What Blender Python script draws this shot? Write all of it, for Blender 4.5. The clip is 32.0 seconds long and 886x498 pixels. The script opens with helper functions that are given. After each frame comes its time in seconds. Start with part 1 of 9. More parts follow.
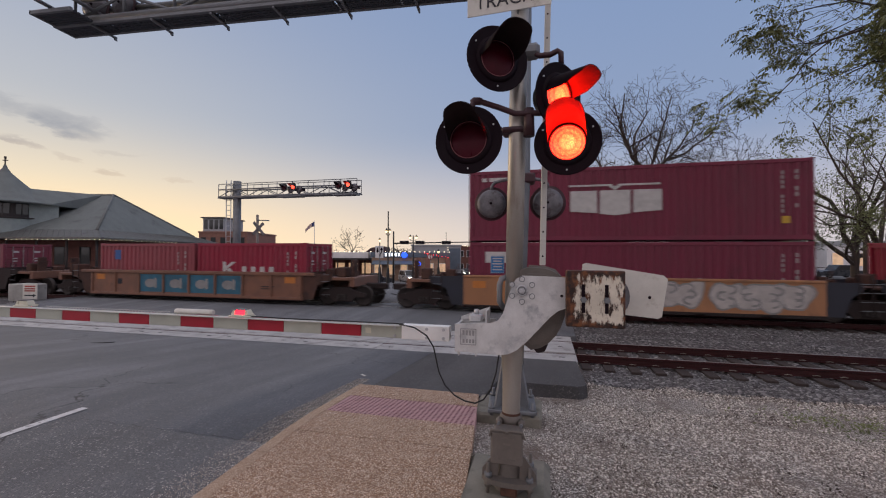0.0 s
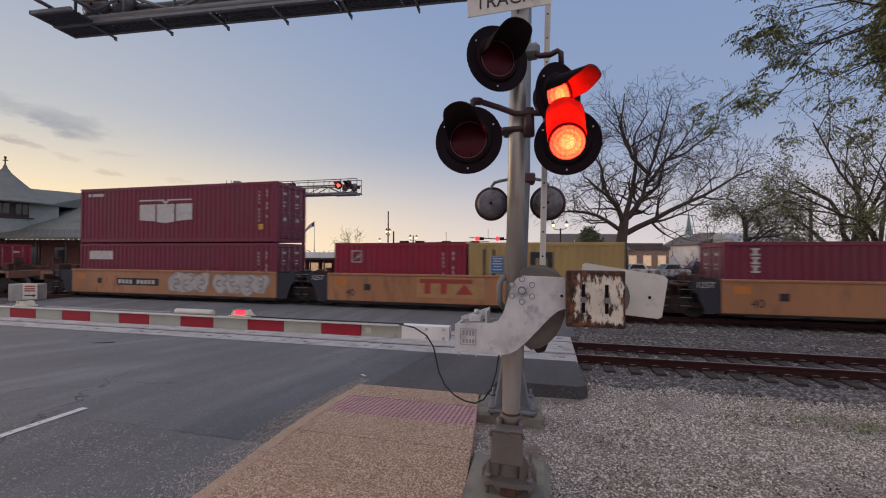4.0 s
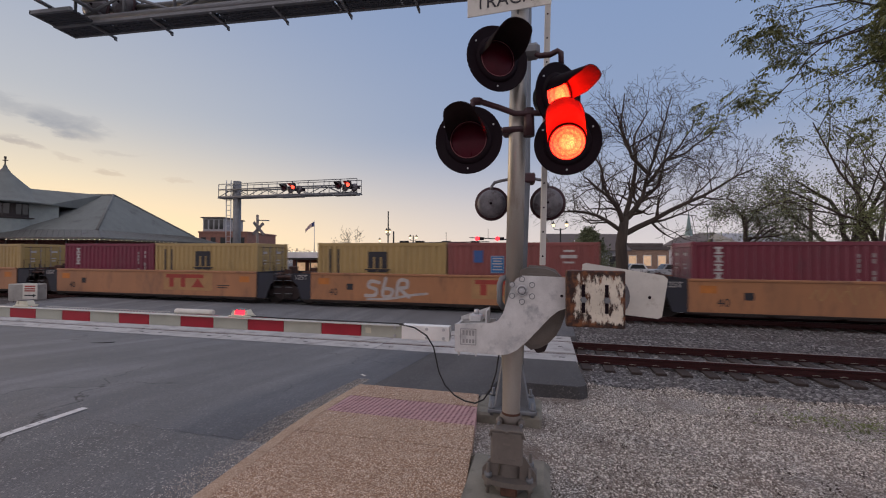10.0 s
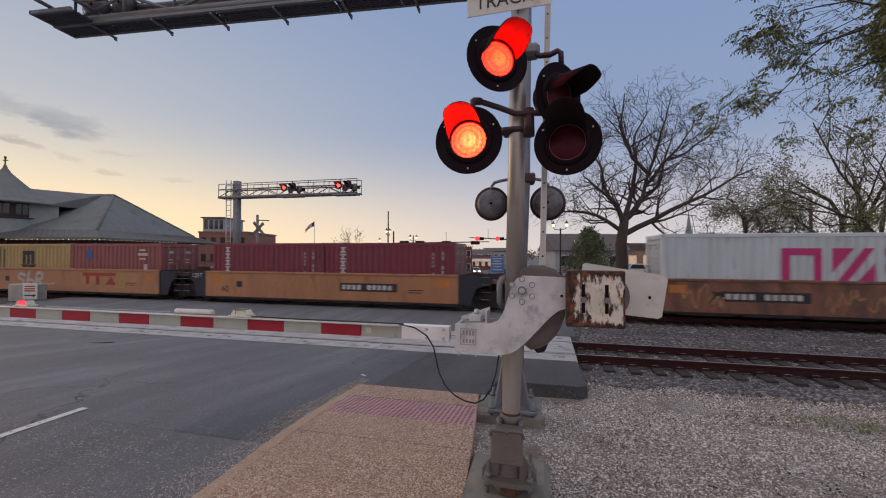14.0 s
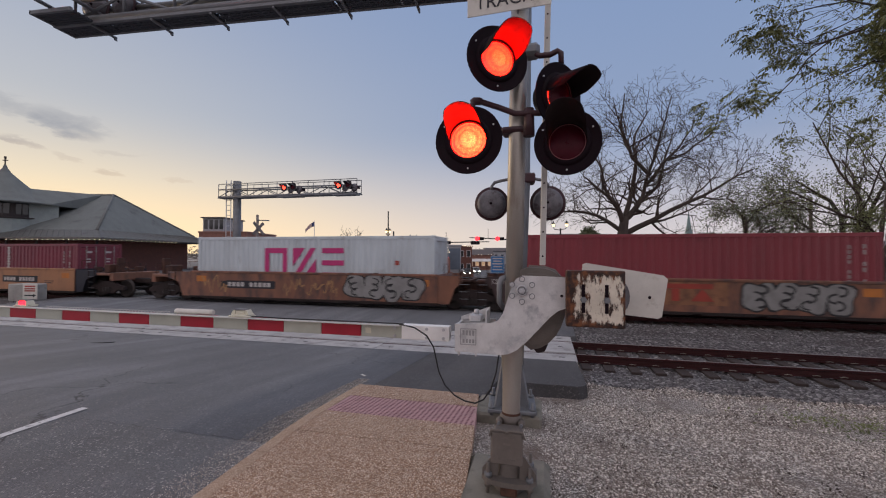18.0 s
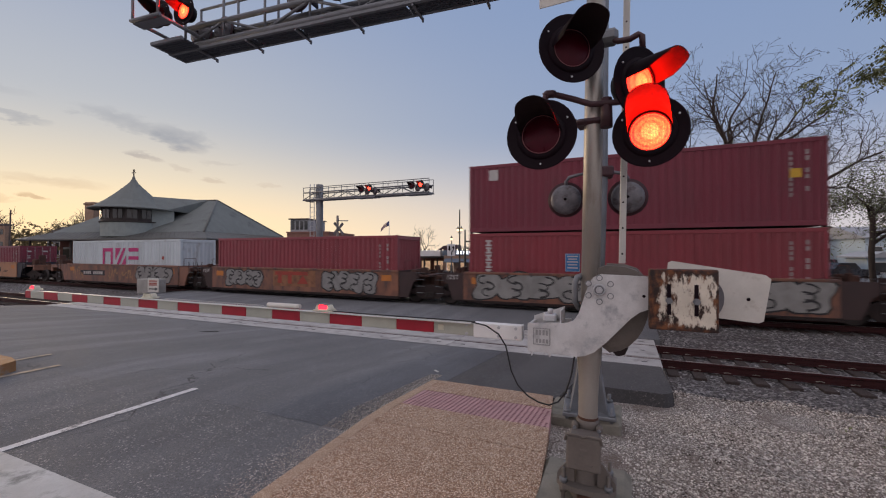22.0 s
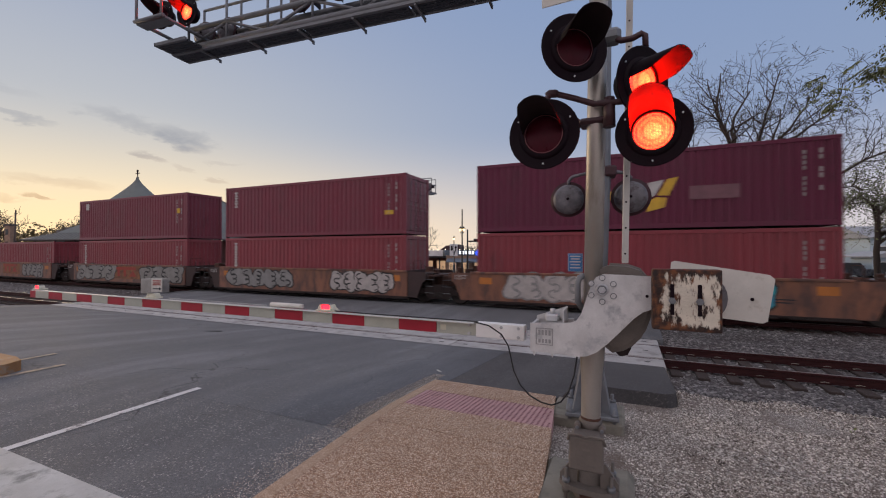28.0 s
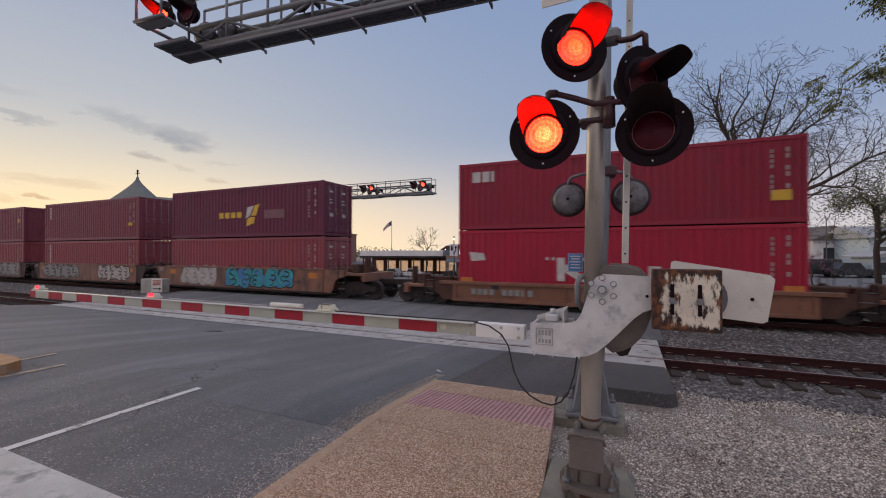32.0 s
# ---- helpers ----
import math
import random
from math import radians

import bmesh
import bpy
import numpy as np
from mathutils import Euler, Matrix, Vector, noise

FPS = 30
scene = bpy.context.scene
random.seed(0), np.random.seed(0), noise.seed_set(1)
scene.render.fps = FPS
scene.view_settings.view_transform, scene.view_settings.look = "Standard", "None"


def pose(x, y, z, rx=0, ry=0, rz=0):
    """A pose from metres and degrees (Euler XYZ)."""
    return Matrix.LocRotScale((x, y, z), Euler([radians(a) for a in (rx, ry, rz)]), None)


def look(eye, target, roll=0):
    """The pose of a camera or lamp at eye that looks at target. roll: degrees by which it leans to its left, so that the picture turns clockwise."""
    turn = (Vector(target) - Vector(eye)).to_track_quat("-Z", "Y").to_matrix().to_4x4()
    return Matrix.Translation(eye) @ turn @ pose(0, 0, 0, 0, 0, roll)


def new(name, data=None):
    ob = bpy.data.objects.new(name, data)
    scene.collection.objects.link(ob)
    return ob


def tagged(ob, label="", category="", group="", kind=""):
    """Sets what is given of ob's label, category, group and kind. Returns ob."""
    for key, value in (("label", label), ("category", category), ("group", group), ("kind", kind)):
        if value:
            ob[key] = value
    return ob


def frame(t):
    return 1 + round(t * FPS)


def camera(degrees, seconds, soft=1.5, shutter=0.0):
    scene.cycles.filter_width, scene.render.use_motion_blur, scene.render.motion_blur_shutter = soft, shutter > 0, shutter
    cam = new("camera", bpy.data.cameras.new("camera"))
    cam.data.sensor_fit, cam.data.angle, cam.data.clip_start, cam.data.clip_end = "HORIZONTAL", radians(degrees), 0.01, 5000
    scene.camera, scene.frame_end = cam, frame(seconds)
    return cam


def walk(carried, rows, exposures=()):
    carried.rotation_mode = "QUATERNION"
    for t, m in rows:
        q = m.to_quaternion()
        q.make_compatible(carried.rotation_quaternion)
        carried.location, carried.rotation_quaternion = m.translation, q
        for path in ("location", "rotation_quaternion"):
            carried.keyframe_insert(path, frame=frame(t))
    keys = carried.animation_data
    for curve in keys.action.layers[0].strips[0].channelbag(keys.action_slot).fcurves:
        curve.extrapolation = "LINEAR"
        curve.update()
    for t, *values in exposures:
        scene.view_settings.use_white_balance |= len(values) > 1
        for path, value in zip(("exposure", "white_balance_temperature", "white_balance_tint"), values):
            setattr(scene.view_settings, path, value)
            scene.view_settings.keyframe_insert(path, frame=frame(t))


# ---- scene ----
# World frame: x runs along the tracks, y away from the camera across them, z = 0 at the far rail heads.
cam = camera(94.13, 32.0, soft=1.1, shutter=0.7)


def aim(yaw, pitch, roll):
    return pose(0, 0, 2.35, 90 + pitch, 0, yaw) @ pose(0, 0, 0, 0, 0, roll)


walk(cam, [(0.0, aim(13.88, 0.79, 0.25)), (19.7, aim(13.88, 0.79, 0.25)), (20.0, aim(14.2, 0.78, 0.243)),
           (20.5, aim(16.66, 0.70, 0.2)), (21.0, aim(20.94, 0.57, 0.12)), (21.5, aim(22.95, 0.51, 0.08)),
           (22.0, aim(23.79, 0.485, 0.065)), (22.5, aim(24.05, 0.475, 0.055)), (23.0, aim(24.13, 0.47, 0.05)),
           (32.0, aim(24.13, 0.47, 0.05))])

# ---------------------------------------------------------------- sky and sun
world = bpy.data.worlds.new("dusk_sky")
scene.world = world
world.use_nodes = True


def build_sky():
    nt = world.node_tree
    nt.nodes.clear()
    N, L = nt.nodes.new, nt.links.new

    def math_node(op, a, b=None, clamp=False):
        n = N("ShaderNodeMath")
        n.operation, n.use_clamp = op, clamp
        for i, v in enumerate((a, b)):
            if v is None:
                continue
            if isinstance(v, (int, float)):
                n.inputs[i].default_value = v
            else:
                L(v, n.inputs[i])
        return n.outputs[0]

    def mix(fac, a, b):
        n = N("ShaderNodeMix")
        n.data_type = "RGBA"
        if isinstance(fac, (int, float)):
            n.inputs[0].default_value = fac
        else:
            L(fac, n.inputs[0])
        for i, v in ((6, a), (7, b)):
            if isinstance(v, tuple):
                n.inputs[i].default_value = (*v, 1)
            else:
                L(v, n.inputs[i])
        return n.outputs[2]

    tc = N("ShaderNodeTexCoord").outputs["Generated"]
    sep = N("ShaderNodeSeparateXYZ")
    L(tc, sep.inputs[0])
    x, y, z = sep.outputs
    elev = math_node("MAXIMUM", z, 0.0)
    # how near to the sunset: 1 towards the sun, 0 opposite
    toward = math_node("ADD", math_node("MULTIPLY", x, -0.46), math_node("MULTIPLY", y, 0.2))
    toward = math_node("ADD", toward, 0.5, True)
    warm = math_node("POWER", toward, 6.8, True)
    horizon = mix(warm, (0.70, 0.64, 0.65), (1.22, 0.94, 0.54))
    middle = mix(warm, (0.285, 0.362, 0.535), (0.60, 0.60, 0.59))
    top = mix(warm, (0.208, 0.305, 0.525), (0.28, 0.35, 0.53))
    low = N("ShaderNodeMapRange")
    low.interpolation_type = "SMOOTHSTEP"
    low.inputs["From Min"].default_value, low.inputs["From Max"].default_value = -0.02, 0.30
    L(elev, low.inputs["Value"])
    high = N("ShaderNodeMapRange")
    high.interpolation_type = "SMOOTHSTEP"
    high.inputs["From Min"].default_value, high.inputs["From Max"].default_value = 0.12, 0.75
    L(elev, high.inputs["Value"])
    sky = mix(high.outputs[0], mix(low.outputs[0], horizon, middle), top)
    # the vault overhead and the rosy sky opposite the sunset
    over = N("ShaderNodeMapRange")
    over.interpolation_type = "SMOOTHSTEP"
    over.inputs["From Min"].default_value, over.inputs["From Max"].default_value = 0.5, 0.95
    L(elev, over.inputs["Value"])
    sky = mix(over.outputs[0], sky, (0.78, 0.76, 0.86))
    behind = N("ShaderNodeMapRange")
    behind.interpolation_type = "SMOOTHSTEP"
    behind.inputs["From Min"].default_value, behind.inputs["From Max"].default_value = -0.1, 0.7
    L(math_node("MULTIPLY", y, -1.0), behind.inputs["Value"])
    sky = mix(behind.outputs[0], sky, (0.74, 0.66, 0.70))
    # the deeper glow low over the sunset
    glow = math_node("MULTIPLY", math_node("POWER", toward, 7.0, True), math_node("SUBTRACT", 1.0, math_node("MULTIPLY", elev, 7.0, True), True), True)
    sky = mix(math_node("MULTIPLY", glow, 0.5), sky, (1.20, 0.82, 0.42))
    # separate small clouds towards the sunset: (azimuth, elevation, half length, half height, slope, density), radians
    az, el = math_node("ARCTAN2", x, y), math_node("ARCSINE", z)
    nz = N("ShaderNodeTexNoise")
    nz.inputs["Scale"].default_value, nz.inputs["Detail"].default_value, nz.inputs["Roughness"].default_value = 16.0, 5.0, 0.6
    mp = N("ShaderNodeMapping")
    mp.inputs["Scale"].default_value = (1.0, 1.0, 3.0)
    L(tc, mp.inputs[0])
    L(mp.outputs[0], nz.inputs["Vector"])
    wisp = math_node("SUBTRACT", nz.outputs["Fac"], 0.5)
    az = math_node("ADD", az, math_node("MULTIPLY", wisp, 0.10))
    el = math_node("ADD", el, math_node("MULTIPLY", wisp, 0.035))
    cloud = None
    for a0, e0, w, h, slope, dense in (
            (-1.075, 0.246, 0.075, 0.016, -0.18, 0.55), (-0.985, 0.228, 0.060, 0.022, -0.20, 0.75), (-1.222, 0.226, 0.040, 0.010, -0.17, 0.6), (-1.046, 0.184, 0.030, 0.009, -0.16, 0.75),
            (-0.920, 0.152, 0.024, 0.007, -0.11, 0.4), (-0.988, 0.169, 0.026, 0.006, -0.20, 0.35), (-1.178, 0.124, 0.085, 0.012, -0.02, 0.35), (-1.195, 0.097, 0.024, 0.005, -0.08, 0.8),
            (-1.25, 0.089, 0.035, 0.006, -0.05, 0.4), (-0.815, 0.147, 0.026, 0.005, -0.10, 0.3), (-0.911, 0.189, 0.036, 0.005, 0.0, 0.22), (-1.32, 0.27, 0.12, 0.010, -0.05, 0.3), (-1.45, 0.16, 0.14, 0.012, 0.0, 0.3)):
        da, de = math_node("SUBTRACT", az, a0), math_node("SUBTRACT", el, e0)
        ca, sa = math.cos(slope), math.sin(slope)
        u = math_node("ADD", math_node("MULTIPLY", da, ca / w), math_node("MULTIPLY", de, sa / w))
        v = math_node("ADD", math_node("MULTIPLY", da, -sa / h), math_node("MULTIPLY", de, ca / h))
        r2 = math_node("ADD", math_node("MULTIPLY", u, u), math_node("MULTIPLY", v, v))
        fade = N("ShaderNodeMapRange")
        fade.interpolation_type = "SMOOTHSTEP"
        for k, val in (("From Min", 1.35), ("From Max", 0.15), ("To Min", 0.0), ("To Max", dense)):
            fade.inputs[k].default_value = val
        L(r2, fade.inputs["Value"])
        cloud = fade.outputs[0] if cloud is None else math_node("MAXIMUM", cloud, fade.outputs[0])
    body = math_node("MULTIPLY", cloud, math_node("ADD", 0.75, math_node("MULTIPLY", wisp, 2.0)), True)
    tone = N("ShaderNodeMapRange")
    tone.inputs["From Min"].default_value, tone.inputs["From Max"].default_value = 0.10, 0.22
    L(el, tone.inputs["Value"])
    sky = mix(body, sky, mix(tone.outputs[0], (0.66, 0.44, 0.26), (0.34, 0.355, 0.40)))
    bg = N("ShaderNodeBackground")
    L(sky, bg.inputs[0])
    bg.inputs[1].default_value = 1.0
    L(bg.outputs[0], N("ShaderNodeOutputWorld").inputs[0])


build_sky()
sun = new("sun", bpy.data.lights.new("sun", "SUN"))
sun.data.energy, sun.data.angle, sun.data.color = 0.8, radians(20), (1.0, 0.72, 0.45)
sun.matrix_world = look((-60, 18, 9), (0, 0, 0))
scene.view_settings.exposure = 0.0

# ---------------------------------------------------------------- materials
MATS = {}


def mat(name, base, rough=0.6, metal=0.0, var=0.25, scale=3.0, bump=0.15, fine=60.0, spots=None, spot_scale=4.0,
        spot_from=0.55, spot_to=0.68, spec=0.5, streak=None, glow=None):
    """A surface with variation at two scales, relief, and optional stains of another colour."""
    if name in MATS:
        return MATS[name]
    m = bpy.data.materials.new(name)
    m.use_nodes = True
    nt = m.node_tree
    N, L = nt.nodes.new, nt.links.new
    bs = nt.nodes["Principled BSDF"]
    co = N("ShaderNodeTexCoord").outputs["Object"]
    rnd = N("ShaderNodeObjectInfo").outputs["Random"]
    off = N("ShaderNodeVectorMath")
    off.operation = "ADD"
    cb = N("ShaderNodeCombineXYZ")
    mul = N("ShaderNodeMath")
    mul.operation = "MULTIPLY"
    mul.inputs[1].default_value = 37.0
    L(rnd, mul.inputs[0])
    for i in range(3):
        L(mul.outputs[0], cb.inputs[i])
    L(co, off.inputs[0])
    L(cb.outputs[0], off.inputs[1])
    co = off.outputs[0]
    if streak:
        mp = N("ShaderNodeMapping")
        mp.inputs["Scale"].default_value = streak
        L(co, mp.inputs[0])
        big_co = mp.outputs[0]
    else:
        big_co = co

    def noise_tex(vec, sc, det=4.0, ro=0.55):
        n = N("ShaderNodeTexNoise")
        n.inputs["Scale"].default_value, n.inputs["Detail"].default_value, n.inputs["Roughness"].default_value = sc, det, ro
        L(vec, n.inputs["Vector"])
        return n.outputs["Fac"]

    def ramp(fac, lo, hi, a=0.0, b=1.0):
        r = N("ShaderNodeMapRange")
        for k, v in (("From Min", lo), ("From Max", hi), ("To Min", a), ("To Max", b)):
            r.inputs[k].default_value = v
        L(fac, r.inputs["Value"])
        return r.outputs[0]

    def blend(fac, a, b, kind="MIX"):
        n = N("ShaderNodeMix")
        n.data_type, n.blend_type = "RGBA", kind
        if isinstance(fac, (int, float)):
            n.inputs[0].default_value = fac
        else:
            L(fac, n.inputs[0])
        for i, v in ((6, a), (7, b)):
            if isinstance(v, tuple):
                n.inputs[i].default_value = (*v[:3], 1)
            else:
                L(v, n.inputs[i])
        return n.outputs[2]

    big = noise_tex(big_co, scale)
    small = noise_tex(co, fine, 3.0, 0.6)
    dark, light = tuple(c * (1 - var) for c in base), tuple(min(1, c * (1 + var)) for c in base)
    col = blend(ramp(big, 0.3, 0.7), dark, light)
    col = blend(ramp(small, 0.3, 0.7, 0.0, var * 0.9), col, tuple(c * 0.55 for c in base))
    rg = ramp(big, 0.3, 0.7, max(0.02, rough - 0.1), min(1, rough + 0.1))
    if spots:
        sp = noise_tex(big_co, spot_scale, 7.0, 0.65)
        f = ramp(sp, spot_from, spot_to)
        col = blend(f, col, spots)
    L(col, bs.inputs["Base Color"])
    L(rg, bs.inputs["Roughness"])
    bs.inputs["Metallic"].default_value = metal
    bs.inputs["Specular IOR Level"].default_value = spec
    if bump:
        b = N("ShaderNodeBump")
        b.inputs["Strength"].default_value, b.inputs["Distance"].default_value = bump, 0.02
        L(small, b.inputs["Height"])
        L(b.outputs[0], bs.inputs["Normal"])
    if glow:
        bs.inputs["Emission Color"].default_value = (*glow[:3], 1)
        bs.inputs["Emission Strength"].default_value = glow[3]
    MATS[name] = m
    return m


def pebbles(name, c1, c2, c3, size, relief=0.6, dark=(0.05, 0.045, 0.045), rough=0.85, stain=0.25, soil=(0.11, 0.085, 0.07)):
    """Stony ground: cells of three colours with dark gaps, and larger stains."""
    m = bpy.data.materials.new(name)
    m.use_nodes = True
    nt = m.node_tree
    N, L = nt.nodes.new, nt.links.new
    bs = nt.nodes["Principled BSDF"]
    co = N("ShaderNodeTexCoord").outputs["Object"]
    wn = N("ShaderNodeTexNoise")
    wn.inputs["Scale"].default_value, wn.inputs["Detail"].default_value = 0.22 / size, 3.0
    L(co, wn.inputs["Vector"])
    wob = N("ShaderNodeVectorMath")
    wob.operation = "MULTIPLY_ADD"
    L(wn.outputs["Color"], wob.inputs[0])
    wob.inputs[1].default_value = (size * 3.2, size * 3.2, size * 3.2)
    L(co, wob.inputs[2])
    vo = N("ShaderNodeTexVoronoi")
    vo.inputs["Scale"].default_value = 1.0 / size
    L(wob.outputs[0], vo.inputs["Vector"])
    cr = N("ShaderNodeValToRGB")
    e = cr.color_ramp.elements
    e[0].position, e[0].color = 0.25, (*c1, 1)
    e[1].position, e[1].color = 0.8, (*c3, 1)
    k = cr.color_ramp.elements.new(0.55)
    k.color = (*c2, 1)
    sep = N("ShaderNodeSeparateColor")
    L(vo.outputs["Color"], sep.inputs[0])
    L(sep.outputs[0], cr.inputs[0])
    gap = N("ShaderNodeMapRange")
    for kk, v in (("From Min", 0.35), ("From Max", 0.75), ("To Min", 0.0), ("To Max", 0.75)):
        gap.inputs[kk].default_value = v
    L(vo.outputs["Distance"], gap.inputs["Value"])

    def blend(fac, a, b):
        n = N("ShaderNodeMix")
        n.data_type = "RGBA"
        L(fac, n.inputs[0])
        for i, v in ((6, a), (7, b)):
            if isinstance(v, tuple):
                n.inputs[i].default_value = (*v[:3], 1)
            else:
                L(v, n.inputs[i])
        return n.outputs[2]

    col = blend(gap.outputs[0], cr.outputs[0], dark)
    nz = N("ShaderNodeTexNoise")
    nz.inputs["Scale"].default_value, nz.inputs["Detail"].default_value, nz.inputs["Roughness"].default_value = 1.1, 9.0, 0.68
    L(co, nz.inputs["Vector"])
    st = N("ShaderNodeMapRange")
    for kk, v in (("From Min", 0.47), ("From Max", 0.66), ("To Min", 0.0), ("To Max", stain * 2)):
        st.inputs[kk].default_value = v
    L(nz.outputs["Fac"], st.inputs["Value"])
    col = blend(st.outputs[0], col, soil)
    L(col, bs.inputs["Base Color"])
    bs.inputs["Roughness"].default_value = rough
    b = N("ShaderNodeBump")
    b.invert = True
    b.inputs["Strength"].default_value, b.inputs["Distance"].default_value = relief, size * 0.6
    L(vo.outputs["Distance"], b.inputs["Height"])
    L(b.outputs[0], bs.inputs["Normal"])
    MATS[name] = m
    return m


def glass(name, tint=(0.75, 0.8, 0.82), rough=0.05):
    m = bpy.data.materials.new(name)
    m.use_nodes = True
    bs = m.node_tree.nodes["Principled BSDF"]
    bs.inputs["Base Color"].default_value = (*[c * 0.06 for c in tint], 1)
    bs.inputs["Roughness"].default_value = rough
    bs.inputs["Specular IOR Level"].default_value = 0.5
    MATS[name] = m
    return m


def led_lens(name, core, strength):
    """A lit signal lens: a grid of bright cells in a red glow."""
    m = bpy.data.materials.new(name)
    m.use_nodes = True
    nt = m.node_tree
    N, L = nt.nodes.new, nt.links.new
    bs = nt.nodes["Principled BSDF"]
    bs.inputs["Base Color"].default_value = (0.35, 0.01, 0.01, 1)
    bs.inputs["Roughness"].default_value = 0.25
    co = N("ShaderNodeTexCoord").outputs["Object"]
    vo = N("ShaderNodeTexVoronoi")
    vo.inputs["Scale"].default_value, vo.inputs["Randomness"].default_value = 105.0, 0.35
    L(co, vo.inputs["Vector"])
    # the beam is hottest off the middle and falls to deep red at the rim
    ln = N("ShaderNodeVectorMath")
    ln.operation = "DISTANCE"
    L(co, ln.inputs[0])
    ln.inputs[1].default_value = (0.02, 0.0, -0.01)
    far = N("ShaderNodeMapRange")
    for k, v in (("From Min", 0.02), ("From Max", 0.155), ("To Min", 0.0), ("To Max", 0.42)):
        far.inputs[k].default_value = v
    L(ln.outputs["Value"], far.inputs["Value"])
    cell = N("ShaderNodeMath")
    cell.operation = "MULTIPLY_ADD"
    L(vo.outputs["Distance"], cell.inputs[0])
    cell.inputs[1].default_value = 0.95
    L(far.outputs[0], cell.inputs[2])
    cr = N("ShaderNodeValToRGB")
    e = cr.color_ramp.elements
    e[0].position, e[0].color = 0.22, (*core, 1)
    e[1].position, e[1].color = 0.95, (1.0, 0.0006, 0.0006, 1)
    k = e.new(0.5)
    k.color = (1.0, core[1] * 0.32, core[2] * 0.3, 1)
    L(cell.outputs[0], cr.inputs[0])
    L(cr.outputs[0], bs.inputs["Emission Color"])
    bs.inputs["Emission Strength"].default_value = strength
    MATS[name] = m
    return m


def asphalt(name, base, grain, light, worn, size=0.011):
    """Rolled asphalt: stone grains of mixed tone in binder, long tyre-polished streaks, fine cracks, broad stains."""
    m = mat(name, base, 0.86, var=0.18, scale=1.1, bump=0.0, fine=45)
    nt = m.node_tree
    N, L = nt.nodes.new, nt.links.new
    bs = nt.nodes["Principled BSDF"]
    col = bs.inputs["Base Color"].links[0].from_socket
    co = N("ShaderNodeTexCoord").outputs["Object"]

    def tex(kind, vec, sc, det=4.0):
        n = N(kind)
        n.inputs["Scale"].default_value = sc
        if kind == "ShaderNodeTexNoise":
            n.inputs["Detail"].default_value = det
        L(vec, n.inputs["Vector"])
        return n

    def ramp(fac, lo, hi, a=0.0, b=1.0):
        r = N("ShaderNodeMapRange")
        for k, v in (("From Min", lo), ("From Max", hi), ("To Min", a), ("To Max", b)):
            r.inputs[k].default_value = v
        L(fac, r.inputs["Value"])
        return r.outputs[0]

    def blend(fac, a, b, kind="MIX"):
        n = N("ShaderNodeMix")
        n.data_type, n.blend_type = "RGBA", kind
        L(fac, n.inputs[0])
        for i, v in ((6, a), (7, b)):
            if isinstance(v, tuple):
                n.inputs[i].default_value = (*v, 1)
            else:
                L(v, n.inputs[i])
        return n.outputs[2]

    def squeeze(scale):
        mp = N("ShaderNodeMapping")
        mp.inputs["Scale"].default_value = scale
        L(co, mp.inputs[0])
        return mp.outputs[0]

    streak = tex("ShaderNodeTexNoise", squeeze((1.6, 0.10, 1.0)), 1.0, 5.0).outputs["Fac"]
    col = blend(ramp(streak, 0.42, 0.62, 0.0, 0.55), col, tuple(c * 0.62 for c in base))
    col = blend(ramp(streak, 0.56, 0.30, -0.1, 0.35), col, worn)
    broad = tex("ShaderNodeTexNoise", squeeze((1.0, 0.6, 1.0)), 0.36, 4.0).outputs["Fac"]
    col = blend(ramp(broad, 0.47, 0.62, 0.0, 0.6), col, tuple(c * 0.66 for c in base))
    vo = tex("ShaderNodeTexVoronoi", co, 1.0 / size)
    sep = N("ShaderNodeSeparateColor")
    L(vo.outputs["Color"], sep.inputs[0])
    col = blend(ramp(sep.outputs[0], 0.15, 0.55, grain, 0.0), col, tuple(c * 0.25 for c in base))
    v2 = tex("ShaderNodeTexVoronoi", co, 0.55 / size)
    s2 = N("ShaderNodeSeparateColor")
    L(v2.outputs["Color"], s2.inputs[0])
    patch = tex("ShaderNodeTexNoise", co, 2.3, 5.0).outputs["Fac"]
    mul = N("ShaderNodeMath")
    mul.operation = "MULTIPLY"
    L(ramp(s2.outputs[1], 0.88, 0.99), mul.inputs[0])
    L(ramp(patch, 0.35, 0.6, 0.25, 1.0), mul.inputs[1])
    m3 = N("ShaderNodeMath")
    m3.operation, m3.use_clamp = "MULTIPLY", True
    L(mul.outputs[0], m3.inputs[0])
    m3.inputs[1].default_value = grain * 1.4
    col = blend(m3.outputs[0], col, light)
    wob = N("ShaderNodeVectorMath")
    wob.operation = "ADD"
    L(co, wob.inputs[0])
    L(tex("ShaderNodeTexNoise", co, 1.7, 6.0).outputs["Color"], wob.inputs[1])
    ck = tex("ShaderNodeTexVoronoi", wob.outputs[0], 0.42)
    ck.feature = "DISTANCE_TO_EDGE"
    gate = ramp(tex("ShaderNodeTexNoise", co, 0.35, 3.0).outputs["Fac"], 0.52, 0.60)
    crack = N("ShaderNodeMath")
    crack.operation = "MULTIPLY"
    L(ramp(ck.outputs["Distance"], 0.002, 0.008, 0.75, 0.0), crack.inputs[0])
    L(gate, crack.inputs[1])
    col = blend(crack.outputs[0], col, (0.03, 0.03, 0.03))
    L(col, bs.inputs["Base Color"])
    b = N("ShaderNodeBump")
    b.inputs["Strength"].default_value, b.inputs["Distance"].default_value = 0.5, size * 0.5
